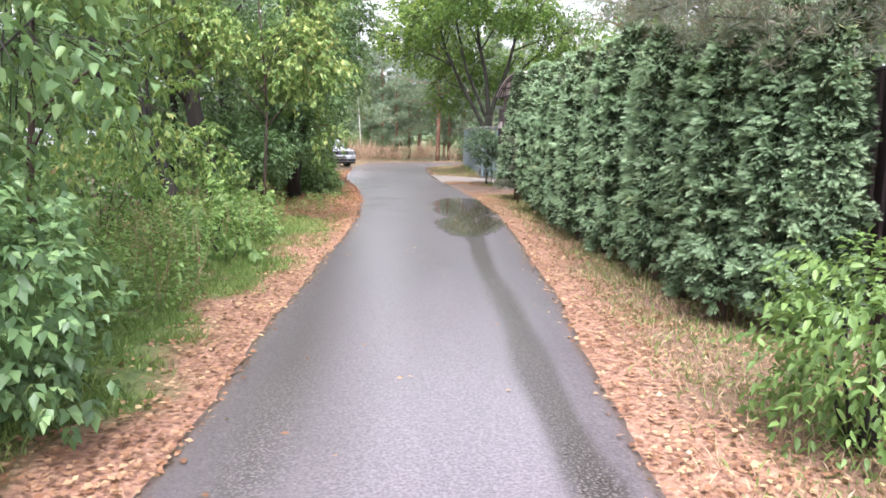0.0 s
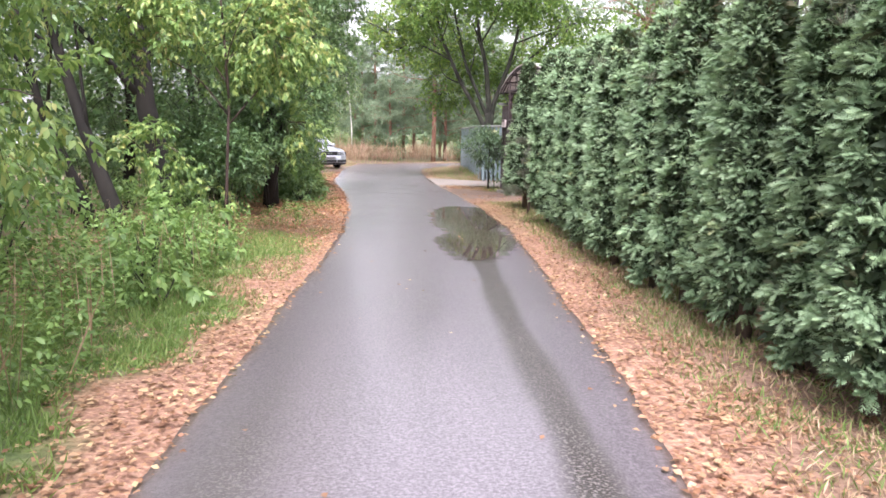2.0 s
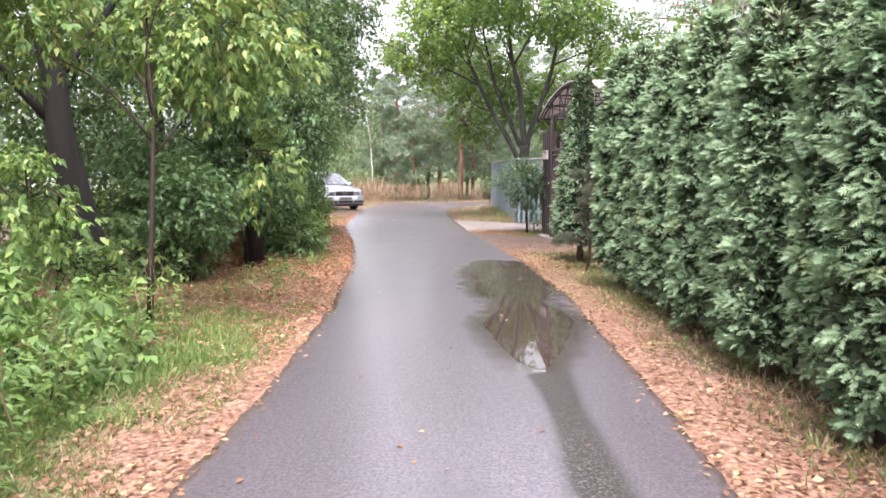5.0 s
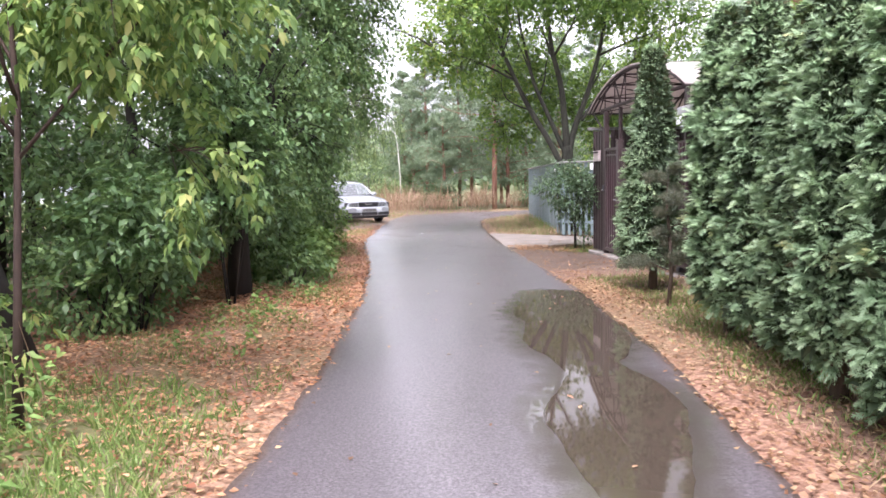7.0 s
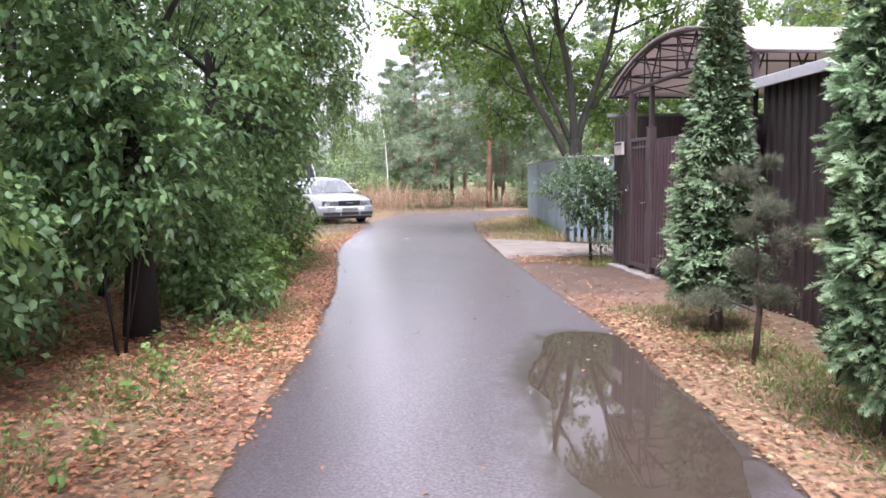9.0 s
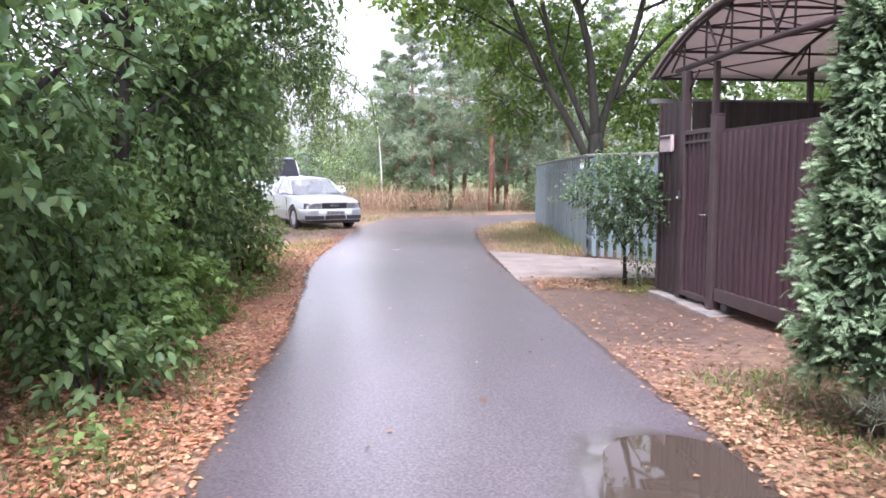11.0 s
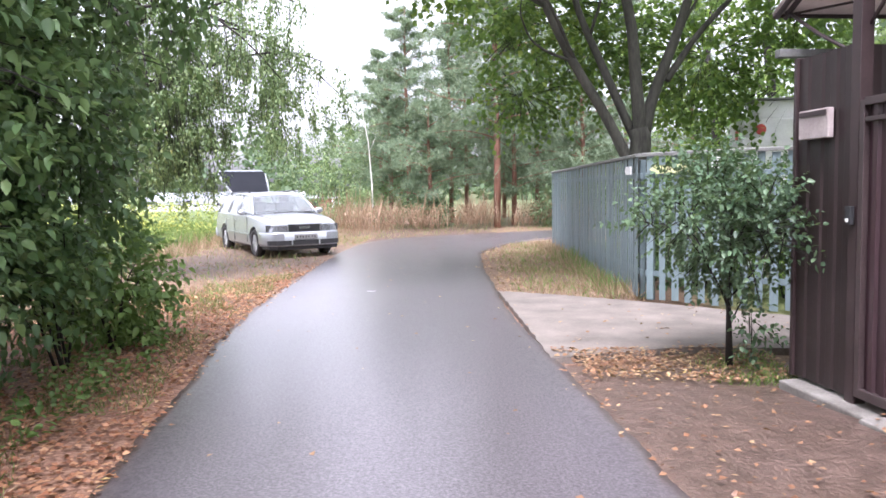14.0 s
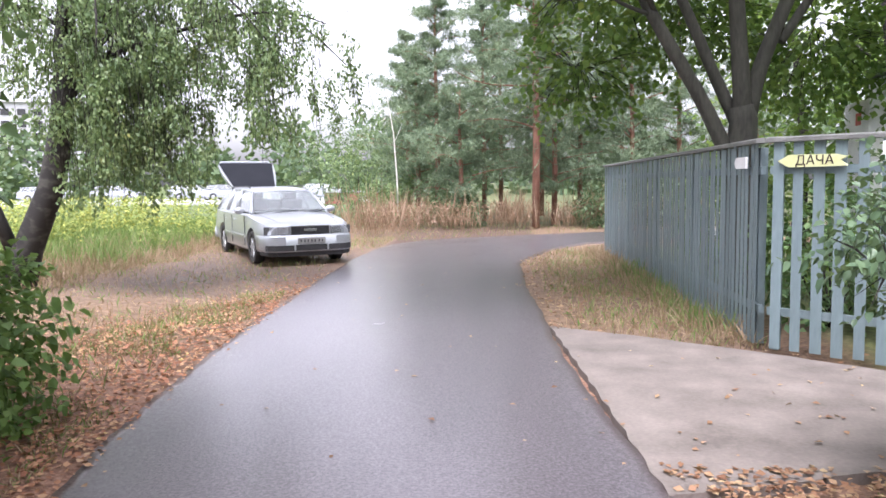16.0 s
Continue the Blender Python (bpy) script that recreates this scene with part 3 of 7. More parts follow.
def build_road():
    k = 40
    v, wet, grit, edge, film = [], [], [], [], []
    for (lx, ly), (rx, ry) in ROAD_ROWS:
        for j in range(k + 1):
            s = j / k
            x, y = lx + (rx - lx) * s, ly + (ry - ly) * s
            v.append((x, y, 0.022 - 0.018 * (2 * s - 1) ** 4))
            c = 0.87 + 0.02 * math.sin(y * 1.3) + 0.030 * max(0.0, y - 4.5)
            tr = math.exp(-((x - c) / (0.14 + 0.02 * math.sin(y * 2.9))) ** 4) * (1 if y < 13 else max(0, 1 - (y - 13) / 1.0))
            near = 1 if y < 7.5 else max(0.0, 1 - (y - 7.5) / 3.5)
            lt = math.exp(-((x + 0.66) / 0.22) ** 2) * max(0.0, min(1.0, (9.0 - y) / 4.0))
            pd = math.exp(-((x - 1.3) / 0.62) ** 4) * max(0.0, min(1.0, (y - 9.8) / 1.6, (19.4 - y) / 1.2))
            st = math.exp(-((x - 0.35) / 0.2) ** 4 - ((y - 8.8) / 0.8) ** 4)
            dn = max(0.0, 1 - (x - lx) * (2.2 if y < 13 else 1.6)) * 0.32
            wet.append(min(1.0, 0.95 * tr * (1.05 - 0.3 * near) + 0.12 * pd + dn + 0.34 * st + 0.42 * lt))
            film.append(max(0.0, min(1.0, 1 - shore_distance(x, y) / 0.45)) if 10 < y < 20 and x > 0 else 0.0)
            grit.append(min(1.0, tr * (0.65 + 0.35 * near) + 0.8 * lt))
            edge.append(max(0.0, 1 - min(s, 1 - s) * (rx - lx) / 0.10))
    f = []
    n = k + 1
    for i in range(len(ROAD_ROWS) - 1):
        for j in range(k):
            f.append((i * n + j, i * n + j + 1, (i + 1) * n + j + 1, (i + 1) * n + j))
    # broken edge of the surfacing, down into the verge
    top = len(v)
    for (lx, ly), (rx, ry) in ROAD_ROWS:
        v += [(lx - 0.015, ly, -0.05), (rx + 0.015, ry, -0.05)]
        wet += [0, 0]
        film += [0, 0]
        grit += [0, 0]
        edge += [1, 1]
    for i in range(len(ROAD_ROWS) - 1):
        f.append((i * n, (i + 1) * n, top + 2 * i + 2, top + 2 * i))
        f.append(((i + 1) * n + k, i * n + k, top + 2 * i + 1, top + 2 * i + 3))
    me = mesh_from("road", v, f, ASPHALT, True)
    for nm, vals in (("wet", wet), ("grit", grit), ("edge", edge), ("film", film)):
        me.attributes.new(nm, "FLOAT", "POINT").data.foreach_set("value", vals)
    tagged(link("road", me), "narrow worn grey asphalt lane, wet after rain", "road", kind="structure")


def smooth01(a, b, t):
    s = np.clip((t - a) / (b - a), 0, 1)
    return s * s * (3 - 2 * s)


def zones(x, y):
    """Weights of leaf litter, green grass, dry grass and bare dirt on the verges."""
    dl = left_edge(y) - x
    dr = x - right_edge(y)
    wob = 0.18 * np.sin(y * 1.7) + 0.12 * np.sin(y * 4.1 + x * 2)
    lwood = (dl > -0.2) * (1 - smooth01(26 + 4 * np.exp(-dl ** 2), 30 + 4 * np.exp(-dl ** 2), y)) * (1 - 0.75 * smooth01(5, 8, dl + 3 * wob))
    rw = (dr > -0.2) * (1 - smooth01(26.5, 28.5, y))
    apron = (dr > -0.1) * smooth01(19.5, 20.8, y + 2 * wob - 0.5 * (x - 2)) * (1 - smooth01(23.9, 24.4, y)) * (1 - smooth01(3.4, 3.9, x))
    far = smooth01(10.8, 14.6, y + 2.5 * wob)
    yard = smooth01(3.4, 4.6, x + wob)
    litter = lwood * (1 - (1 - far) * 0.85 * smooth01(0.45, 0.8, dl + wob) * (1 - smooth01(1.9, 2.4, dl))) + rw * (1 - 0.74 * smooth01(0.35, 0.9, dr + wob)) * (1 - 0.75 * yard)
    litter = litter * (1 - 0.93 * apron)
    green = lwood * ((1 - far) * smooth01(0.38, 0.72, dl + wob) + far * (0.12 + 0.25 * smooth01(0.2, 0.8, np.sin(x * 5 + y * 3))) * (1 - smooth01(18, 21, y))) + rw * 0.6 * yard + smooth01(0, 1, -x - 7) * smooth01(26, 29, y)
    green = green + rw * 0.25 * smooth01(13.5, 15, y) * (1 - smooth01(18.5, 19.5, y))
    garden = smooth01(3.3, 3.9, x) * smooth01(24, 25, y) * (1 - smooth01(38, 40, y))
    woods = smooth01(45.5, 48, y)
    dry = smooth01(25, 28.5, y) * (dl > -0.1) * (1 - woods) + smooth01(27.6, 28.4, y) * (dr > -0.1) * (1 - garden) * (1 - woods) + rw * 0.55 * smooth01(0.5, 1.1, dr + wob) * (1 - apron) * (1 - 0.6 * yard)
    green = green + 0.75 * garden + 0.7 * woods
    lot = np.exp(-(((x + 3.9) / 1.8) ** 4)) * smooth01(30, 32.5, y + 2 * wob) * (1 - smooth01(36, 38, y))
    strip = (dl > -0.1) * np.exp(-((dl - 0.2) / 0.45) ** 2) * smooth01(24, 27, y)
    dirt = apron * 0.9 + np.clip(lot * 0.65 + strip * 0.25, 0, 1)
    return [np.clip(a, 0, 1) for a in (litter, green, dry, dirt)]


def ground_z(x, y):
    """Height of the soft verge."""
    off = np.maximum(left_edge(y) - x, x - right_edge(y))
    bumps = 0.03 * np.sin(x * 2.1 + 1.3 * np.sin(y)) + 0.02 * np.sin(y * 3.3 + x * 1.1)
    return np.where(y < 37.5, -0.012 + bumps * smooth01(0.1, 0.8, off), -0.012)


def build_ground():
    xs = np.concatenate([[-900, -300, -120, -60, -40, -30, -22, -17, -13, -10.5], np.arange(-9, 7.01, 0.2), [8, 10, 13, 18, 26, 40, 70, 150, 400, 900]])
    ys = np.concatenate([[-900, -300, -100, -50, -30, -20], np.arange(-14, 48.01, 0.25), [50, 53, 58, 66, 80, 110, 180, 400, 900]])
    X, Y = np.meshgrid(xs, ys)
    dl, dr = left_edge(Y) - X, X - right_edge(Y)
    off = np.maximum(dl, dr)
    Z = ground_z(X, Y)
    Z = np.where(off < 0.0, -0.045, Z)
    Z = np.where((X > 1.0) & (Y > 24.1) & (Y < 28.7 - 0.62 * (X - 1.1)) & (X < 5.6), -0.05, Z)
    Z = np.where((Y > 37) & (Y < 47.5) & (X > -3), -0.04, Z)
    v = np.stack([X.ravel(), Y.ravel(), Z.ravel()], 1)
    n, m = len(xs), len(ys)
    f = [(i * n + j, i * n + j + 1, (i + 1) * n + j + 1, (i + 1) * n + j) for i in range(m - 1) for j in range(n - 1)]
    me = mesh_from("ground", v, f, SOIL, True)
    for nm, vals in zip(("litter", "green", "dry", "dirt"), zones(v[:, 0], v[:, 1])):
        me.attributes.new(nm, "FLOAT", "POINT").data.foreach_set("value", vals.astype(np.float32))
    tagged(link("ground", me), "brown earth verge under leaf litter and rough grass", "ground", kind="structure")


def flat_slab(name, outline, z0, z1, mat, label, category, kind="structure", wobble=0.0):
    bm = bmesh.new()
    pts = []
    for k in range(len(outline)):
        a, b = Vector(outline[k]), Vector(outline[(k + 1) % len(outline)])
        n = max(1, int((b - a).length / 0.15)) if wobble else 1
        for i in range(n):
            p = a + (b - a) * (i / n)
            pts.append((p.x + wobble * math.sin(i * 2.3 + k), p.y + wobble * math.cos(i * 1.7 + k * 2), z1))
    f = bm.faces.new([bm.verts.new(p) for p in pts])
    if f.normal.z < 0:
        f.normal_flip()
    r = bmesh.ops.extrude_face_region(bm, geom=[f])
    bmesh.ops.translate(bm, vec=(0, 0, z0 - z1), verts=[g for g in r["geom"] if isinstance(g, bmesh.types.BMVert)])
    bmesh.ops.recalc_face_normals(bm, faces=bm.faces)
    return tagged(part(name, bm, mat), label, category, kind=kind)


def rounded_outline(pts, n=7):
    """Catmull-Rom through the points, closed."""
    out = []
    m = len(pts)
    for i in range(m):
        p0, p1, p2, p3 = (Vector(pts[(i + k - 1) % m]) for k in range(4))
        for j in range(n):
            t = j / n
            q = 0.5 * ((2 * p1) + (p2 - p0) * t + (2 * p0 - 5 * p1 + 4 * p2 - p3) * t * t + (3 * p1 - p0 - 3 * p2 + p3) * t ** 3)
            k = i * n + j
            out.append((q.x + 0.006 * math.sin(k * 0.9) + 0.004 * math.sin(k * 2.3), q.y + 0.006 * math.sin(k * 1.7)))
    return out


build_ground()
build_road()
flat_slab("puddle", rounded_outline(PUDDLE), 0.0, 0.0236, WATER, "shallow brown rain puddle mirroring the trees", "puddle", kind="structure")
flat_slab("driveway", [(1.30, 24.25), (1.9, 24.42), (2.5, 24.6), (3.2, 24.5), (5.2, 24.2), (5.4, 25.2), (4.5, 25.75), (3.7, 26.45), (2.75, 27.3), (1.9, 27.95), (1.12, 28.45), (1.22, 26.3)], -0.06, 0.012, CONCRETE, "pale sandy concrete driveway strewn with leaves", "driveway", wobble=0.012)


# ---- hedge ----
def spray_arrays(p, d, nrm, size, tone):
    """A flat ferny spray at each p: a drooping axis with pairs of pointed fingers, paler towards its tips, as young
    growth and as painted light over shaded roots.
    """
    d = unit(d)
    s = unit(np.cross(d, nrm))
    n = len(p)
    sz = size[:, None]
    v, c = [], []

    def axis(f):
        return p + d * sz * f + np.array([0, 0, -0.30]) * sz * f * f
    for f, side, ln in ((0.10, 1, 0.40), (0.16, -1, 0.40), (0.32, 1, 0.42), (0.38, -1, 0.42), (0.54, 1, 0.36), (0.60, -1, 0.34), (0.74, 1, 0.26), (0.78, -1, 0.24), (0.70, 0, 0.36), (0.0, 0, 0.75)):
        dd = unit(d * (0.72 if side else 1.0) + s * side * 0.72 + np.array([0, 0, -0.16 - 0.25 * f]) + rng.normal(size=(n, 3)) * 0.07)
        w = np.cross(dd, nrm) * sz * (0.062 if side or f else 0.03)
        a = axis(f)
        v.append(np.stack([a - w, a + w, a + dd * sz * ln], 1).reshape(-1, 3))
        # root shade and tip light go into the tone, with the paler young growth
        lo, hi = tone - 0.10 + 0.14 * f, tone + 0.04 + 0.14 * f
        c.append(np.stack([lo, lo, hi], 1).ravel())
    v = np.concatenate(v)
    return v, np.arange(len(v)).reshape(-1, 3), np.clip(np.concatenate(c), 0, 1)


def thuja_mesh(h, r, sprays, seed, skirt=0.25, taper=0.13):
    """Column of tufted sprays: straight sides, closing in a rounded point, with hollows between tufts, their shade
    painted in dark inner leaves.
    """
    m = sprays // (24 if taper < 0.5 else 15)
    zc = skirt + (h - skirt) * rng.random(m) ** 0.95
    ac = np.where(rng.random(m) < 0.84, np.pi + rng.uniform(-1.75, 1.75, m), rng.random(m) * 2 * np.pi)
    f = np.clip((zc - skirt) / (h - skirt), 0, 1)
    prof = np.minimum(1, 0.72 + 0.28 * (f / 0.15)) * (1 - taper * f) * np.sqrt(np.clip(1 - f ** 7.0, 0.006, 1))
    rc = r * prof * (0.86 + 0.14 * np.abs(np.cos(ac))) * (1 + 0.10 * np.sin(ac * 5 + seed + zc * 1.1)) * rng.uniform(0.80, 1.20, m)
    out_c = np.stack([np.cos(ac), np.sin(ac), np.zeros(m)], 1)
    up = np.array([0, 0, 1.0])
    axis = unit(out_c + up * rng.uniform(0.0, 0.75, m)[:, None] + rng.normal(size=(m, 3)) * 0.3)
    root_c = out_c * np.maximum(rc - 0.13, 0.01)[:, None] + up * (zc - 0.03)[:, None]
    pick = rng.integers(0, m, sprays)
    d = unit(axis[pick] + rng.normal(size=(sprays, 3)) * np.array([0.5, 0.5, 0.38]))
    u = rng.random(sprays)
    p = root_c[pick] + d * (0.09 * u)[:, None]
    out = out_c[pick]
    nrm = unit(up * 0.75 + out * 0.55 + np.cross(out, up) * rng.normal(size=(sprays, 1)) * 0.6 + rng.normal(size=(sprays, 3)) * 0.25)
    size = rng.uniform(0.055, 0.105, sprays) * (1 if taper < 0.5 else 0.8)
    # tone rises outward: pale young tips, plus lit ends and shaded roots painted in
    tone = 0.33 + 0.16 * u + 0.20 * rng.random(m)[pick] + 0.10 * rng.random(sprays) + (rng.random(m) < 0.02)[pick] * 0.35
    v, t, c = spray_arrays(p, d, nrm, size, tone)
    # inner leaves, coloured dark as shade for the hollows and clefts
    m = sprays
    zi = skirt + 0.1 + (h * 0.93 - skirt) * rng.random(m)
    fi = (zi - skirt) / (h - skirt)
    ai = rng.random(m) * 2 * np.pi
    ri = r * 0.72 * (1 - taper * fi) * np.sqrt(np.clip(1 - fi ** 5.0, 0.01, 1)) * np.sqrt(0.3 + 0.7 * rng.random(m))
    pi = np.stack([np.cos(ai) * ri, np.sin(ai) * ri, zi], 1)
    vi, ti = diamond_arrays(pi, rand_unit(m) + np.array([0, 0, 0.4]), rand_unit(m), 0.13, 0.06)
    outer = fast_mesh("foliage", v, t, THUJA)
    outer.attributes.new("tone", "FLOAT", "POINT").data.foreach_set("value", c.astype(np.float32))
    return outer, fast_mesh("inner_foliage", vi, ti, THUJA_OLD_SHADE)


THUJA_FORMS = [thuja_mesh(3.0, 0.375, 9600, k, (0.22, 0.12, 0.30, 0.16)[k]) for k in range(4)] + [thuja_mesh(3.0, 0.50, 12000, 5, 0.30, 0.68)]


def thuja(x, y, form, hscale, wscale, turn, label, group):
    root = base("thuja", x, y, -0.02, turn)
    tr = tube_part("trunk", [(0, 0, 0), (0.02, 0.01, 0.5), (-0.01, 0.02, 1.5), (0, 0, 2.6)], [0.06, 0.05, 0.035, 0.012], BARK_THUJA, root, 7)
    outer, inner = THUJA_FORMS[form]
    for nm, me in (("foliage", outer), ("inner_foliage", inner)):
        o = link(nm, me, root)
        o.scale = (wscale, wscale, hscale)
    tagged(root, label, "conifer", group)
    return root


HEDGE = "thuja hedge along the lane"
thuja(3.12, 5.40, 3, 0.85, 0.85, 10, "shaded dark green thuja set back at the hedge's end", HEDGE)
thuja(2.93, 5.72, 0, 0.86, 0.92, 20, "shaded green thuja near the hedge's end", HEDGE)
hy = 6.25
k = 0
while hy < 14.75:
    hs = (1.0, 0.97, 1.02, 0.95, 1.04)[k % 5] * (0.86 if hy < 8 else 0.91 if hy < 14 else 0.95)
    thuja(2.735 + 0.08 * math.sin(k * 2.4) + (0.05 if hy > 14 else 0), hy, k % 4, hs, (0.94, 1.0, 0.90, 0.97)[(k * 3) % 4], 25 * math.sin(k * 2.7), "clipped green thuja hedge plant with brown bare stem foot", HEDGE)
    hy += 0.70 + 0.05 * math.sin(k * 1.9)
    k += 1
thuja(2.70, 15.28, 2, 0.97, 1.06, 15, "last pale green thuja at the hedge's end", HEDGE)
thuja(2.76, 18.2, 4, 1.02, 1.0, 0, "slim green columnar thuja before the brown gate", "")

# ---- gate, shed wall and fences ----
GA, GB = Vector((2.98, 23.55)), Vector((3.45, 19.6))
GDIR = (GB - GA).normalized()
GANG = math.degrees(math.atan2(GDIR.y, GDIR.x))


def corrugated(name, length, z0, z1, pitch, depth, mat, parent, x0=0.0, y0=0.0, label="", top_slope=0.0):
    """Trapezoid-ribbed sheet along local x, upright, with thickness."""
    prof = []
    x = 0.0
    while x < length:
        for dx, d in ((0.0, 0.0), (0.38, 0.0), (0.5, 1.0), (0.88, 1.0)):
            if x + dx * pitch <= length:
                prof.append((x + dx * pitch, d * depth))
        x += pitch
    prof.append((length, 0.0))
    v, f = [], []
    th = 0.004
    for px, py in prof:
        zt = z1 + top_slope * px
        v += [(x0 + px, y0 - py, z0), (x0 + px, y0 - py, zt), (x0 + px, y0 - py + th, z0), (x0 + px, y0 - py + th, zt)]
    for i in range(len(prof) - 1):
        a, b = 4 * i, 4 * i + 4
        f += [(a, b, b + 1, a + 1), (a + 3, b + 3, b + 2, a + 2), (a + 1, b + 1, b + 3, a + 3), (a + 2, b + 2, b, a)]
    e = 4 * (len(prof) - 1)
    f += [(0, 1, 3, 2), (e, e + 2, e + 3, e + 1)]
    return link(name, mesh_from(name, v, f, mat), parent, label)


def build_gate():
    # local x runs along the gate towards the camera's start, local -y faces the lane
    g = base("gate_wall", GA.x, GA.y, 0, GANG)
    corrugated("panel", 0.64, 0.03, 2.31, 0.16, 0.012, DARK_SHED, g, 0.0, 0.02)
    box_part("end_trim", (0.0, 0.03, 1.17), (0.035, 0.07, 2.30), BROWN_FRAME, g)
    box_part("post", (0.69, 0.03, 1.32), (0.09, 0.09, 2.64), BROWN_FRAME, g, 0.006)
    tagged(g, "dark brown ribbed steel wall panel beside the wicket gate", "gate wall")
    mb = base("letter_box", *(GA + GDIR * 0.30), 0.21, GANG)
    box_part("box", (0.0, -0.03, 1.62), (0.34, 0.045, 0.20), plain("aged_tin", (0.34, 0.27, 0.26), (0.50, 0.43, 0.42), 8, 0.5, 0, 0.2, 60), mb, 0.008)
    box_part("flap", (0.0, -0.056, 1.69), (0.30, 0.008, 0.035), BROWN_FRAME, mb, 0.002)
    box_part("bracket", (0.0, -0.002, 1.62), (0.10, 0.03, 0.10), BROWN_FRAME, mb, 0.002)
    tagged(mb, "faded pinkish tin letter box on the brown wall", "letter box")
    bp = base("intercom", *(GA + GDIR * 0.69), 0, GANG)
    box_part("housing", (0.0, -0.035, 1.22), (0.06, 0.03, 0.12), BLACK_TRIM, bp, 0.005)
    box_part("button", (0.0, -0.054, 1.19), (0.022, 0.012, 0.022), WHITE_PAINT, bp, 0.003)
    tagged(bp, "small black door bell with pale button on the post", "intercom")
    w = base("wicket_gate", *(GA + GDIR * 0.75), 0, GANG)
    corrugated("leaf", 0.66, 0.10, 1.92, 0.115, 0.02, BROWN, w, 0.04, 0.02)
    for nm, c, s in (("stile", (0.02, 0.0, 1.0), (0.045, 0.045, 1.88)), ("stile", (0.72, 0.0, 1.0), (0.045, 0.045, 1.88)), ("rail", (0.37, 0.0, 1.93), (0.66, 0.045, 0.05)), ("rail", (0.37, 0.0, 1.82), (0.66, 0.035, 0.03)), ("rail", (0.37, 0.0, 0.09), (0.66, 0.045, 0.06))):
        box_part(nm, c, s, WICKET_FRAME, w)
    box_part("lock_plate", (0.66, -0.035, 0.98), (0.04, 0.012, 0.16), BROWN_FRAME, w, 0.002)
    bm = bmesh.new()
    add_box(bm, 0.64, -0.075, 1.02, 0.11, 0.016, 0.016, 0.004)
    add_box(bm, 0.68, -0.055, 1.02, 0.018, 0.05, 0.018, 0.004)
    part("handle", bm, CHROME, w, "chrome lever handle")
    tagged(w, "closed brown ribbed steel wicket gate with chrome handle", "gate")
    p = base("gate_post", *(GA + GDIR * 1.54), 0, GANG)
    box_part("shaft", (0, 0.0, 1.03), (0.11, 0.11, 2.08), WICKET_FRAME, p, 0.006)
    box_part("cap", (0, 0.0, 2.08), (0.125, 0.125, 0.02), BROWN_FRAME, p, 0.004)
    tagged(p, "square brown painted steel gate post", "post")
    s = base("sliding_gate", *(GA + GDIR * 1.63), 0, GANG)
    corrugated("sheet", 2.75, 0.26, 1.89, 0.115, 0.022, BROWN, s, 0.0, 0.0)
    box_part("top_rail", (1.375, 0.03, 1.90), (2.75, 0.05, 0.04), BROWN_FRAME, s)
    box_part("bottom_rail", (1.375, 0.005, 0.19), (2.75, 0.07, 0.14), WICKET_FRAME, s, 0.008)
    box_part("roller", (0.22, -0.0, 0.085), (0.10, 0.07, 0.07), BLACK_TRIM, s, 0.01)
    box_part("roller", (2.5, -0.0, 0.085), (0.10, 0.07, 0.07), BLACK_TRIM, s, 0.01)
    tagged(s, "brown ribbed steel sliding gate, closed, above concrete", "gate")
    # low concrete threshold in pieces
    for a, ln, wd, dz in ((0.05, 0.95, 0.30, 0.0), (1.04, 0.85, 0.42, 0.01), (1.93, 1.1, 0.40, -0.012), (3.07, 1.3, 0.38, 0.004), (4.41, 1.5, 0.36, -0.01)):
        t = base("threshold_slab", *(GA + GDIR * a), 0, GANG)
        bm = bmesh.new()
        add_box(bm, ln / 2, -0.02, -0.045 + dz, ln, wd * 0.8, 0.10, 0.015)
        for vtx in bm.verts:
            vtx.co.x += 0.015 * math.sin(vtx.co.y * 40 + a)
            vtx.co.y += 0.02 * math.sin(vtx.co.x * 9 + a * 3)
        part("concrete", bm, SLAB, t)
        tagged(t, "weathered pale concrete threshold slab under the gate", "slab", "threshold slabs under the gate")


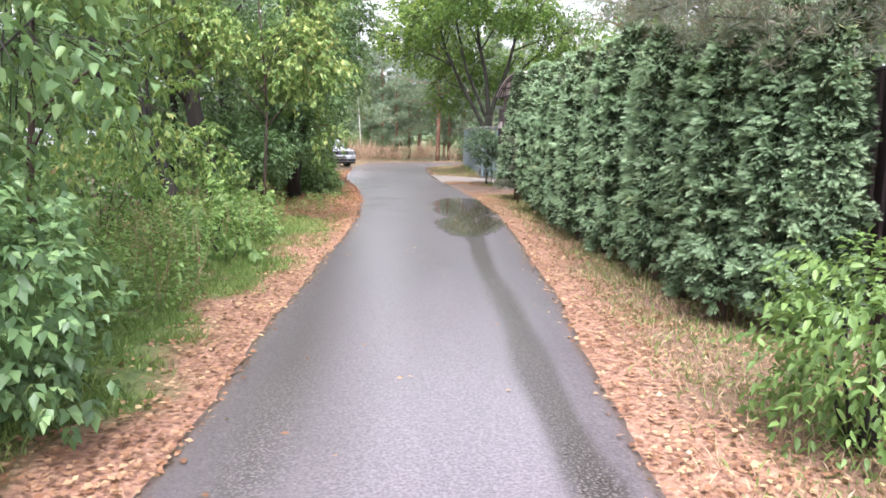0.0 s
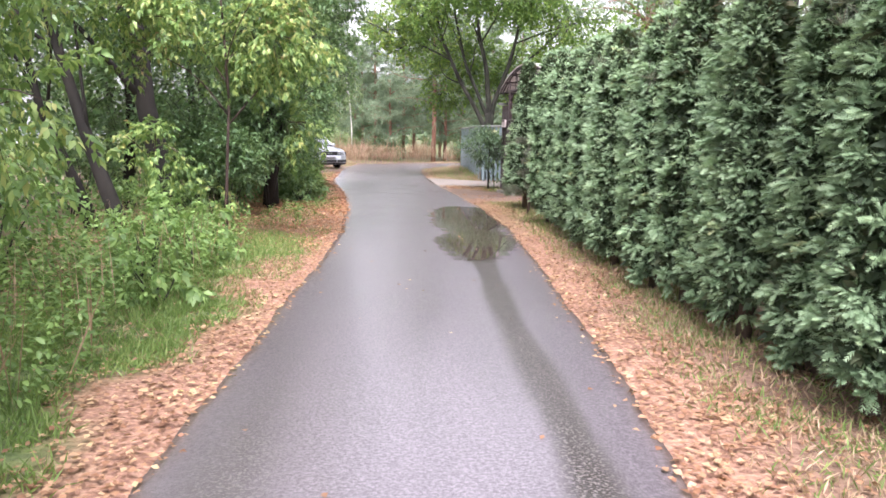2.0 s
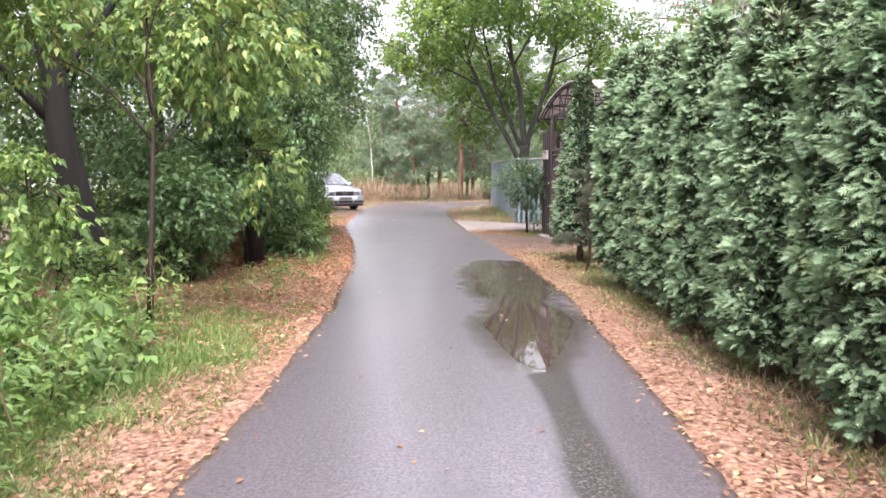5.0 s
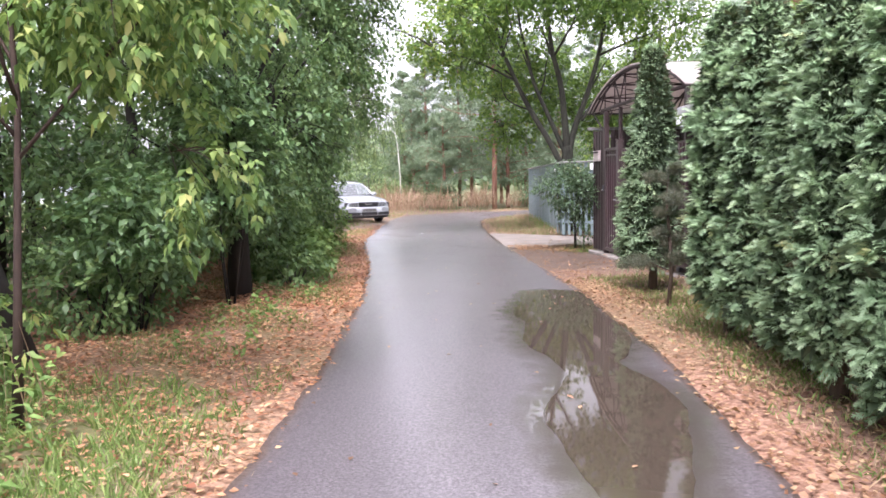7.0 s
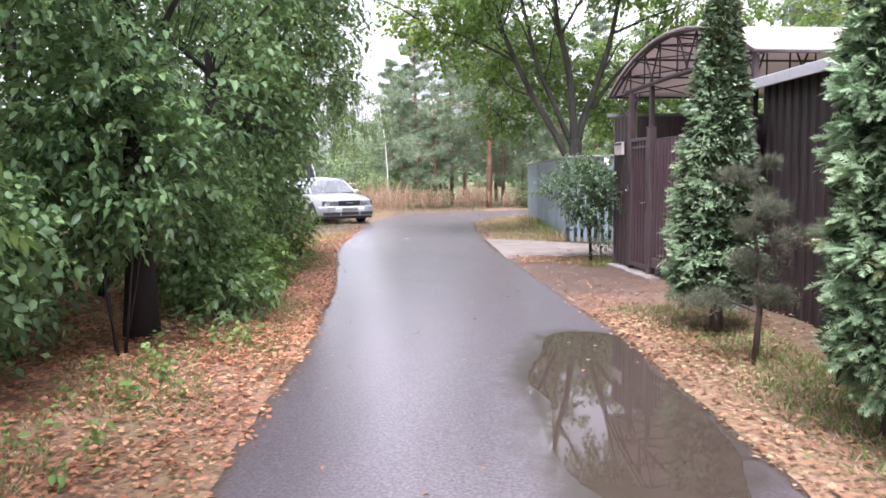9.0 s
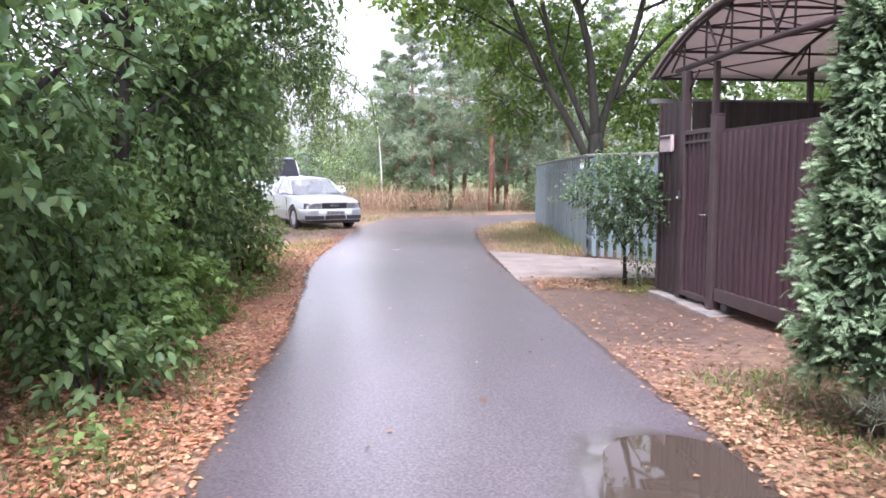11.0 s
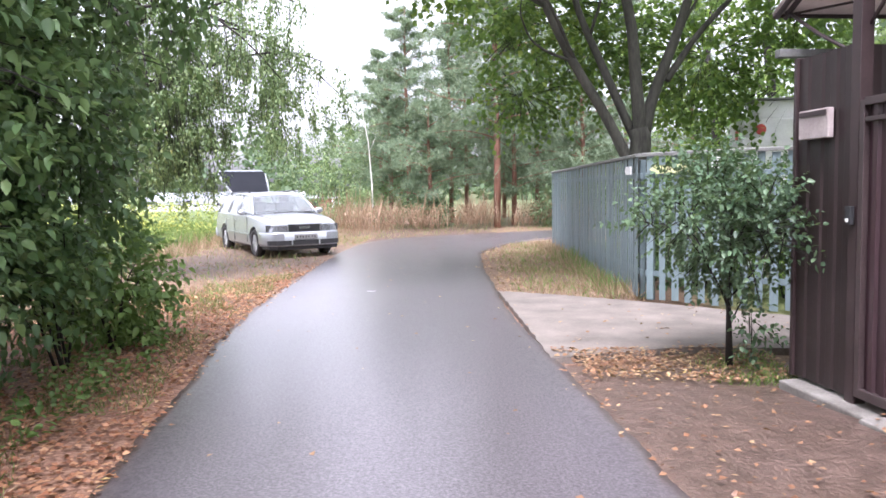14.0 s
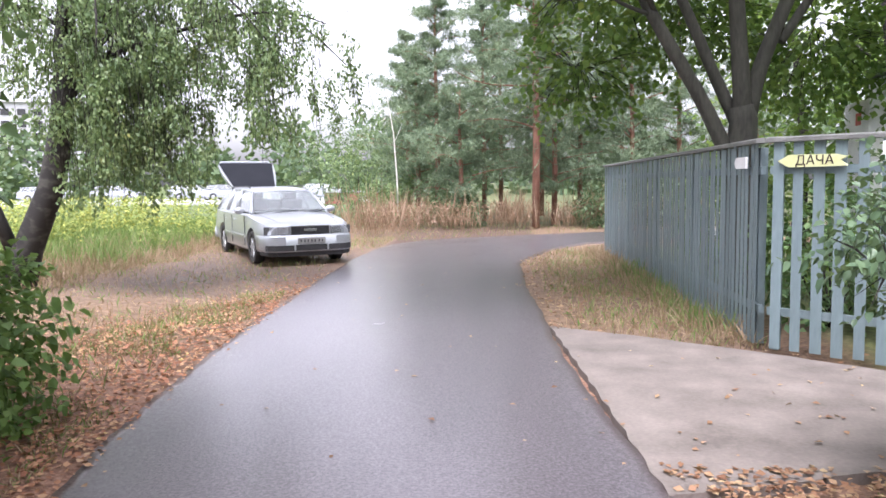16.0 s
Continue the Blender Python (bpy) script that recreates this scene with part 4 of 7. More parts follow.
def build_canopy():
    c = base("gate_canopy", GA.x, GA.y, 0, GANG)
    # vault: arc along local x from -0.75 to 4.3, springing at z 2.62; depth along local y from -0.35 to 3.2
    x0, x1, zs, rise = -0.24, 4.35, 2.66, 0.58
    half = (x1 - x0) / 2
    R = (half * half + rise * rise) / (2 * rise)
    amax = math.asin(half / R)

    def arc(t, dr=0.0):
        a = -amax + 2 * amax * t
        return (x0 + half + (R + dr) * math.sin(a), zs + rise - R + (R + dr) * math.cos(a))
    n = 28
    yA, yB = -0.04, 3.1
    v, f = [], []
    for i in range(n + 1):
        x, z = arc(i / n, 0.03)
        x2, z2 = arc(i / n, 0.042)
        v += [(x, yA, z), (x, yB, z), (x2, yA, z2), (x2, yB, z2)]
    for i in range(n):
        a, b = 4 * i, 4 * i + 4
        f += [(a, a + 1, b + 1, b), (a + 2, b + 2, b + 3, a + 3), (a, b, b + 2, a + 2), (a + 1, a + 3, b + 3, b + 1)]
    f += [(0, 2, 3, 1), (4 * n, 4 * n + 1, 4 * n + 3, 4 * n + 2)]
    link("roof_sheet", mesh_from("roof_sheet", v, f, POLYCARB, True), c, "dirty translucent plastic roof sheet")
    for yy in (yA + 0.02, 0.05, 1.6, yB - 0.03):
        pts = [(arc(i / n)[0], yy, arc(i / n)[1]) for i in range(n + 1)]
        tube_part("arch", pts, [0.022] * len(pts), BROWN_FRAME, c, 6)
    for yy in (0.05, 1.6):
        tube_part("tie_beam", [(x0 + 0.6, yy, zs + 0.02), (x0 + half, yy, zs + 0.05), (x1 - 0.2, yy, zs + 0.02)], [0.032] * 3, BROWN_FRAME, c, 6)
        for i, t in enumerate((0.18, 0.30, 0.42, 0.54, 0.66, 0.78)):
            xa, za = arc(t)
            xb = xa + (0.35 if i % 2 else -0.35)
            tube_part("strut", [(xa, yy, za), ((xa + xb) / 2, yy, (za + zs) / 2), (xb, yy, zs + 0.03)], [0.014] * 3, BROWN_FRAME, c, 5)
            tube_part("strut", [(xa, yy, za), (xa, yy, (za + zs) / 2), (xa, yy, zs + 0.03)], [0.012] * 3, BROWN_FRAME, c, 5)
    for t in np.linspace(0.0, 1.0, 9):
        x, z = arc(t)
        tube_part("purlin", [(x, yA, z + 0.012), (x, 1.4, z + 0.012), (x, yB, z + 0.012)], [0.017] * 3, BROWN_FRAME, c, 5)
    for i in range(4):
        xa, za = arc(i / 8)
        xb, zb = arc((i + 1) / 8)
        for (p, q) in (((xa, yA, za), (xb, 1.6, zb)), ((xb, yA, zb), (xa, 1.6, za))):
            tube_part("cross_brace", [p, tuple((p[k] + q[k]) / 2 for k in range(3)), q], [0.010] * 3, BROWN_FRAME, c, 5)
    for (xx, yy, zb) in ((1.28, 0.10, 0.0), (4.2, 0.06, 0.0), (0.60, 1.6, 0.0), (4.2, 3.0, 0.0), (0.6, 3.0, 0.0)):
        box_part("column", (xx, yy, zs / 2 + zb), (0.06, 0.06, zs + 0.02), BROWN_FRAME, c)
    box_part("side_beam", (-0.08, 1.70, 2.37), (0.07, 3.6, 0.06), FENCE_CAP, c, 0.006, "pale steel side beam")
    tube_part("brace", [(0.60, 0.05, 2.25), (0.2, 0.05, 2.45), (-0.25, 0.05, 2.72)], [0.014] * 3, BROWN_FRAME, c, 5)
    tube_part("brace", [(0.60, 0.05, 2.30), (0.8, 0.05, 2.48), (0.95, 0.05, 2.62)], [0.014] * 3, BROWN_FRAME, c, 5)
    wall = corrugated("side_wall", 3.6, 0.0, 2.30, 0.16, 0.02, DARK_SHED, c)
    wall.matrix_basis = pose(0.66, 0.12, 0, 0, 0, 90)
    corrugated("back_panel", 4.2, 0.0, 2.45, 0.16, 0.02, DARK_SHED, c, 0.3, 2.9)
    tagged(c, "arched brown steel gate canopy with dirty plastic roof", "canopy")


def build_shed():
    s = base("shed", 3.62, 19.35, 0, -88.0)
    corrugated("wall", 4.6, 0.0, 2.35, 0.16, 0.02, DARK_SHED, s)
    v = [(-0.1, -0.18, 2.36), (4.7, -0.18, 2.36), (4.7, 2.5, 2.80), (-0.1, 2.5, 2.80)]
    v += [(a, b, z + 0.03) for a, b, z in v]
    link("roof", mesh_from("roof", v, [(3, 2, 1, 0), (4, 5, 6, 7), (0, 1, 5, 4), (1, 2, 6, 5), (2, 3, 7, 6), (3, 0, 4, 7)], GREY_SHEET), s, "pale grey sheet roof")
    box_part("fascia", (2.3, -0.19, 2.33), (4.8, 0.03, 0.10), GREY_SHEET, s)
    corrugated("back_wall", 4.6, 0.0, 2.7, 0.16, 0.02, DARK_SHED, s, 0.0, 2.4)
    tagged(s, "dark brown ribbed steel shed behind thuja and gate", "shed")
    w = base("boundary_fence", 3.78, 14.7, 0, -90.0)
    corrugated("sheet", 20.0, 0.0, 2.05, 0.16, 0.02, DARK_SHED, w)
    for i in range(9):
        box_part("post", (0.1 + i * 2.47, 0.06, 1.05), (0.06, 0.06, 2.10), BROWN_FRAME, w)
    tagged(w, "dark brown ribbed steel fence behind the thuja hedge", "fence")


def fence_run(a, b, h0, h1, pitch, width, label, first=0.0):
    a, b = Vector(a), Vector(b)
    d = b - a
    ln = d.length
    ang = math.degrees(math.atan2(d.y, d.x))
    root = base("picket_fence", a.x, a.y, 0, ang)
    n = int(ln / pitch)
    bm = bmesh.new()
    add_box(bm, 0, 0, 0.5, width, 0.007, 1.0, 0.002)
    me = bpy.data.meshes.new("slat")
    bm.to_mesh(me)
    bm.free()
    me.materials.append(GREEN_FENCE)
    for i in range(n):
        t = (i + 0.5) / n
        o = link("slat", me, root)
        h = h0 + (h1 - h0) * t
        o.location = (first + (i + 0.5) * pitch, -0.012 + 0.003 * math.sin(i * 7.1), 0.035 + 0.012 * math.sin(i * 3.3))
        o.rotation_euler = (0.004 * math.sin(i * 2.2), 0.006 * math.sin(i * 5.7), 0)
        o.scale = (1 + 0.06 * math.sin(i * 4.4), 1, h - 0.055)
    for z, nm in ((0.35, "rail"), (1.55, "rail")):
        bm = bmesh.new()
        add_box(bm, ln / 2, 0.03, z, ln, 0.04, 0.07, 0.004)
        part(nm, bm, GREEN_FENCE, root)
    v, f = [], []
    for x, h in ((-0.02, h0), (ln + 0.02, h1)):
        v += [(x, -0.05, h - 0.018), (x, 0.06, h - 0.018), (x, 0.06, h + 0.012), (x, 0.005, h + 0.028), (x, -0.05, h + 0.012)]
    f = [(0, 5, 6, 1), (1, 6, 7, 2), (2, 7, 8, 3), (3, 8, 9, 4), (4, 9, 5, 0), (0, 1, 2, 3, 4), (9, 8, 7, 6, 5)]
    link("cap", mesh_from("cap", v, f, FENCE_CAP), root, "weathered grey capping strip")
    for i in range(int(ln / 2.2) + 1):
        box_part("post", (min(0.05 + i * 2.25, ln - 0.05), 0.085, 0.88), (0.07, 0.07, 1.74), GREEN_FENCE, root)
    tagged(root, label, "fence", "grey-green picket fences")
    return root


FC = (2.82, 27.46)
build_gate()
build_canopy()
build_shed()
fence_run((2.98, 36.7), FC, 1.77, 1.80, 0.114, 0.079, "long grey-green painted picket fence along the lane")
fence_run((2.86, 27.36), (4.75, 25.62), 1.80, 1.80, 0.165, 0.088, "grey-green wide-slat fence beside the pale driveway")


def text_part(name, body, size, mat, parent, m, depth=0.002):
    cu = bpy.data.curves.new(name, "FONT")
    cu.body = body
    cu.size = size
    cu.extrude = depth
    cu.align_x, cu.align_y = "CENTER", "CENTER"
    tmp = new("lettering_source", cu)
    me = bpy.data.meshes.new_from_object(tmp.evaluated_get(bpy.context.evaluated_depsgraph_get()))
    bpy.data.objects.remove(tmp)
    me.materials.clear()
    me.materials.append(mat)
    o = link(name, me, parent)
    o.matrix_basis = m
    return o


def build_signs():
    ang = math.degrees(math.atan2(25.62 - 27.36, 4.75 - 2.90))
    d = Vector((math.cos(radians(ang)), math.sin(radians(ang))))
    c = Vector((2.86, 27.36)) + d * 0.36
    s = base("arrow_sign", c.x, c.y, 1.62, ang)
    out = [(-0.27, 0.0), (-0.18, 0.052), (0.18, 0.048), (0.27, 0.03), (0.22, 0.0), (0.27, -0.045), (0.18, -0.048), (-0.18, -0.052)]
    bm = bmesh.new()
    fr = [bm.verts.new((x, -0.052, z)) for x, z in out]
    bk = [bm.verts.new((x, -0.030, z)) for x, z in out]
    bm.faces.new(fr)
    bm.faces.new(bk[::-1])
    for i in range(len(out)):
        j = (i + 1) % len(out)
        bm.faces.new((fr[i], bk[i], bk[j], fr[j]))
    bmesh.ops.recalc_face_normals(bm, faces=bm.faces)
    part("board", bm, SIGN_YELLOW, s)
    text_part("lettering", "ДАЧА", 0.105, BROWN_FRAME, s, pose(0.02, -0.054, 0.0, 90, 0, 0))
    tagged(s, "pale yellow wooden arrow sign lettered in dark brown", "sign")
    w = base("small_sign", 2.80, 27.78, 1.62, -90.0)
    bm = bmesh.new()
    out = [(-0.15, 0.0), (-0.10, 0.05), (0.15, 0.05), (0.15, -0.05), (-0.10, -0.05)]
    fr = [bm.verts.new((x, -0.05, z)) for x, z in out]
    bk = [bm.verts.new((x, -0.03, z)) for x, z in out]
    bm.faces.new(fr)
    bm.faces.new(bk[::-1])
    for i in range(len(out)):
        j = (i + 1) % len(out)
        bm.faces.new((fr[i], bk[i], bk[j], fr[j]))
    bmesh.ops.recalc_face_normals(bm, faces=bm.faces)
    part("board", bm, WHITE_PAINT, w)
    tagged(w, "small white arrow board on the picket fence", "sign")
    c2 = Vector((2.86, 27.36)) + d * 0.92
    p = base("notice", c2.x, c2.y, 1.68, ang)
    box_part("card", (0, -0.04, 0), (0.10, 0.012, 0.15), WHITE_PAINT, p, 0.003)
    tagged(p, "small white notice card on the fence top", "notice")


build_signs()


def build_white_box():
    b = base("white_kiosk", 6.0, 31.3, 0, -8)
    box_part("body", (0, 0, 1.25), (1.1, 1.0, 2.5), WHITE_PAINT, b, 0.03)
    box_part("upper_body", (0.12, 0, 2.65), (0.82, 0.8, 0.30), WHITE_PAINT, b, 0.02)
    box_part("lid", (0.12, 0, 2.82), (0.90, 0.88, 0.04), FENCE_CAP, b, 0.008)
    bm = bmesh.new()
    bmesh.ops.create_cone(bm, cap_ends=True, segments=20, radius1=0.09, radius2=0.085, depth=0.03, matrix=pose(-0.26, -0.51, 2.32, 90, 0, 0))
    part("red_disc", bm, RED_PAINT, b, "round red and brown mark")
    box_part("pink_mark", (-0.552, -0.1, 2.25), (0.008, 0.20, 0.16), RED_PAINT, b, 0.002)
    tagged(b, "white stepped metal kiosk with red round mark", "kiosk")


build_white_box()

# ---- trees and shrubs on the wooded side ----
def shrub(name, x, y, h, r, count, mat, label, leaf=0.08, width=0.045, per=7, twig=0.28, stems=7, seed=3, hang=0.2, gap=-0.5, low=0.12, fine=True, lean=(0, 0), category="shrub", group=""):
    """A bush: several thin stems from one foot and leafy twigs round them."""
    root = base(name, x, y, -0.02)
    for k in range(stems):
        a = k * 2.4 + seed
        e = (r * 0.6 * math.cos(a) + lean[0], r * 0.6 * math.sin(a) + lean[1], h * (0.7 + 0.25 * math.sin(k * 3.1)))
        p = limb_path((0.05 * math.cos(a), 0.05 * math.sin(a), 0), e, 0.05, 5)
        tube_part("stem", p, np.linspace(0.013, 0.004, len(p)), BARK, root, 5)
    st, dr = crown_points([(lean[0], lean[1], h * (0.5 + low * 0.5), r, r, h * (0.5 - low * 0.5))], count, seed, 0.3, gap, 4.0)
    v, f = twig_leaves(st, dr, twig, per, leaf, width, hang=hang, fine=fine)
    link("foliage", fast_mesh("foliage", v, f, mat), root)
    tagged(root, label, category, group)
    return root


# ash-leaved maple with yellow-green sprays over the verge
tree("boxelder_tree", [(-2.27, 12.7, -0.02), (-2.24, 12.75, 0.9), (-2.20, 12.8, 1.9), (-2.28, 12.9, 3.0), (-2.4, 13.0, 4.4)], 0.026, 0.010,
     [(0.42, (-1.3, 13.0, 2.6), 0.013), (0.45, (-3.3, 12.4, 2.5), 0.013), (0.5, (-1.7, 12.2, 3.2), 0.012), (0.55, (-3.2, 13.6, 3.2), 0.012), (0.7, (-1.6, 13.3, 4.1), 0.012)],
     [(-1.75, 12.9, 2.75, 0.75, 0.8, 0.42), (-3.0, 12.6, 2.35, 0.7, 0.7, 0.25), (-2.4, 12.6, 3.6, 1.1, 1.1, 0.6), (-3.6, 12.3, 2.9, 0.9, 0.9, 0.6), (-1.9, 13.0, 4.4, 1.0, 1.0, 0.6), (-3.0, 12.2, 1.3, 0.35, 0.4, 0.15), (-1.75, 13.4, 3.4, 0.6, 0.7, 0.35), (-1.55, 13.2, 1.65, 0.35, 0.35, 0.22), (-2.0, 13.1, 1.9, 0.4, 0.4, 0.25), (-2.25, 12.6, 1.3, 0.4, 0.35, 0.25), (-2.3, 12.5, 0.75, 0.3, 0.3, 0.2), (-2.3, 12.6, 2.4, 0.5, 0.4, 0.3)],
     1750, BARK_RED, LEAF_MAPLE, "young ash-leaved maple with yellowing drooping leaves", fine="compound", leaf=0.145, width=0.042, per=6, twig=0.36, seed=2, hang=0.45, gap=0.04, shell=0.2)
tree("boxelder_tree", [(-3.5, 7.4, -0.02), (-3.45, 7.3, 1.0), (-3.3, 7.2, 2.2), (-3.2, 7.0, 3.6)], 0.045, 0.015,
     [(0.4, (-2.4, 6.8, 2.2), 0.014), (0.5, (-2.2, 7.8, 2.6), 0.014), (0.6, (-3.6, 6.0, 2.8), 0.012), (0.7, (-2.3, 6.2, 3.4), 0.012)],
     [(-2.65, 6.9, 1.75, 0.75, 0.9, 0.4), (-3.3, 6.3, 2.5, 0.8, 0.8, 0.55), (-2.5, 7.9, 2.6, 0.75, 0.8, 0.5), (-2.6, 5.9, 3.2, 0.9, 0.9, 0.5), (-3.4, 7.4, 3.6, 1.0, 1.0, 0.6), (-3.6, 8.2, 1.6, 0.7, 0.7, 0.4)],
     900, BARK_RED, LEAF_MAPLE, "ash-leaved maple with light green drooping leaves", fine="compound", leaf=0.14, width=0.040, per=6, twig=0.36, seed=5, hang=0.45, gap=0.12, shell=0.2)
tree("young_tree", [(-3.1, 4.1, -0.02), (-3.0, 4.1, 1.0), (-2.8, 4.2, 2.2), (-2.6, 4.3, 3.6)], 0.05, 0.015,
     [(0.4, (-2.0, 4.4, 2.1), 0.02), (0.55, (-1.8, 4.0, 2.8), 0.02), (0.5, (-3.0, 3.4, 2.4), 0.02)],
     [(-2.15, 4.4, 2.1, 0.6, 0.9, 0.55), (-2.4, 4.0, 3.0, 0.8, 0.9, 0.55), (-3.0, 4.8, 1.7, 0.7, 0.7, 0.6), (-2.6, 5.2, 2.6, 0.6, 0.6, 0.5)],
     560, BARK, LEAF_MID, "young broad-leaved tree with green leaves over the verge", leaf=0.09, width=0.055, per=7, twig=0.34, seed=8, hang=0.4, gap=-0.3, shell=0.2)
# old dark trunks leaning in the wood
tree("willow_tree", [(-3.42, 14.5, -0.02), (-3.6, 14.5, 0.8), (-3.85, 14.55, 1.9), (-3.95, 14.6, 3.2), (-3.9, 14.8, 5.4)], 0.20, 0.10,
     [(0.5, (-5.0, 14.0, 3.4), 0.06), (0.6, (-2.9, 15.4, 4.2), 0.06), (0.75, (-4.8, 15.2, 5.4), 0.05), (0.8, (-3.0, 14.2, 5.6), 0.05)],
     [(-3.9, 15.2, 5.2, 1.7, 1.6, 1.1), (-5.2, 14.4, 4.0, 1.2, 1.2, 0.8), (-2.8, 15.6, 4.4, 1.2, 1.2, 0.8), (-4.4, 13.4, 4.8, 1.4, 1.4, 0.9)],
     1500, BARK, LEAF_DARK, "old dark-barked leaning willow in the wood", leaf=0.10, width=0.045, per=7, seed=11, fine=False, gap=-0.15)
tree("leaning_tree", [(-3.55, 12.7, -0.02), (-3.75, 12.7, 0.5), (-4.05, 12.8, 1.3), (-4.5, 12.9, 2.8), (-4.9, 13.0, 4.6)], 0.13, 0.04,
     [(0.5, (-4.2, 12.8, 3.6), 0.03), (0.7, (-6.0, 11.8, 4.0), 0.03)],
     [(-5.0, 12.4, 4.2, 1.3, 1.3, 0.9), (-4.4, 10.8, 3.4, 1.0, 1.1, 0.8), (-5.6, 11.2, 2.4, 1.0, 1.0, 0.7)],
     900, BARK, LEAF_DARK, "thin dark tree leaning away from the lane", leaf=0.10, width=0.05, per=7, seed=13, fine=False)
tree("leaning_tree", [(-4.5, 14.0, -0.02), (-4.75, 14.0, 0.7), (-5.2, 14.0, 1.8), (-5.5, 14.0, 3.4)], 0.10, 0.04,
     [(0.6, (-4.6, 13.2, 3.0), 0.03), (0.7, (-6.2, 14.6, 3.2), 0.03)],
     [(-5.4, 14.0, 3.6, 1.2, 1.2, 0.9), (-6.2, 13.0, 2.6, 1.0, 1.0, 0.8)],
     700, BARK, LEAF_DARK, "crooked dark tree stem among the undergrowth", leaf=0.10, width=0.05, per=7, seed=14, fine=False)
# dense dark mass between the two bends
WOOD = "dense broad-leaved trees beside the lane"
tree("alder_tree", [(-2.52, 18.1, -0.02), (-2.5, 18.1, 1.0), (-2.55, 18.2, 2.4), (-2.6, 18.2, 4.0), (-2.6, 18.3, 6.4)], 0.13, 0.05,
     [(0.25, (-3.4, 17.4, 2.0), 0.04), (0.3, (-1.7, 18.8, 2.4), 0.035), (0.45, (-1.5, 17.6, 3.4), 0.04), (0.5, (-3.6, 18.6, 3.8), 0.04), (0.7, (-1.6, 18.6, 5.2), 0.03)],
     [(-2.7, 18.1, 4.4, 1.4, 1.5, 1.5), (-2.2, 18.5, 2.4, 0.85, 1.0, 0.9), (-3.4, 17.3, 2.4, 1.0, 1.0, 1.1), (-2.5, 18.6, 1.4, 0.7, 0.8, 0.6), (-2.1, 17.8, 6.0, 1.4, 1.5, 1.0), (-3.6, 16.8, 1.2, 0.8, 0.7, 0.7), (-3.2, 16.4, 3.4, 1.0, 0.9, 0.9), (-2.45, 17.55, 1.75, 0.6, 0.5, 0.8), (-2.5, 17.4, 3.0, 0.8, 0.6, 0.9)],
     3000, BARK, LEAF_DARK, "dense dark green alder with a dark trunk", leaf=0.085, width=0.055, per=7, seed=21, fine=True, gap=-0.32, shell=0.35, group=WOOD)
tree("alder_tree", [(-2.9, 21.3, -0.02), (-2.85, 21.3, 1.2), (-2.8, 21.4, 2.8), (-2.9, 21.5, 4.4), (-2.9, 21.6, 6.4)], 0.10, 0.04,
     [(0.3, (-2.0, 21.8, 2.6), 0.04), (0.45, (-1.6, 20.8, 3.8), 0.04), (0.5, (-3.8, 21.0, 3.6), 0.04), (0.7, (-1.6, 21.8, 5.2), 0.03)],
     [(-2.6, 21.3, 4.2, 1.3, 1.4, 1.4), (-2.35, 21.6, 2.3, 0.8, 1.1, 0.9), (-3.2, 20.6, 1.6, 0.9, 0.9, 0.9), (-1.9, 21.6, 5.6, 1.3, 1.5, 1.0), (-2.7, 22.2, 1.2, 0.55, 0.7, 0.6), (-1.95, 22.2, 3.5, 0.7, 0.8, 0.5)],
     2900, BARK, LEAF_MID, "dense dark green alder leaning towards the lane", leaf=0.085, width=0.055, per=7, seed=22, fine=True, gap=-0.32, shell=0.35, group=WOOD)
tree("alder_tree", [(-3.1, 23.1, -0.02), (-3.05, 23.1, 1.2), (-3.0, 23.2, 2.8), (-2.9, 23.3, 4.6), (-2.8, 23.4, 6.6)], 0.11, 0.04,
     [(0.3, (-2.2, 23.4, 2.6), 0.03), (0.45, (-1.8, 22.6, 3.8), 0.03), (0.5, (-4.0, 22.9, 3.6), 0.03), (0.7, (-1.7, 23.2, 5.2), 0.03)],
     [(-2.75, 23.0, 4.3, 1.2, 1.1, 1.3), (-2.6, 23.0, 2.3, 0.6, 0.8, 0.8), (-3.2, 22.3, 1.4, 0.7, 0.7, 0.7), (-1.9, 23.0, 5.2, 1.2, 1.1, 0.9), (-3.6, 23.8, 3.2, 0.9, 0.7, 0.9), (-2.35, 23.9, 2.6, 0.65, 0.55, 0.6), (-2.7, 24.1, 1.6, 0.62, 0.5, 0.7), (-1.75, 23.5, 3.05, 0.55, 0.6, 0.4), (-3.3, 24.2, 1.2, 0.6, 0.5, 0.8), (-2.9, 23.4, 0.9, 0.55, 0.6, 0.5), (-1.6, 22.7, 3.7, 0.65, 0.7, 0.4), (-1.55, 23.0, 4.5, 0.8, 0.8, 0.5), (-3.9, 23.4, 1.8, 0.7, 0.7, 1.0)],
     4600, BARK, LEAF_MID, "dense green alder at the end of the wood", leaf=0.085, width=0.055, per=7, seed=23, fine=True, gap=-0.22, shell=0.35, group=WOOD)
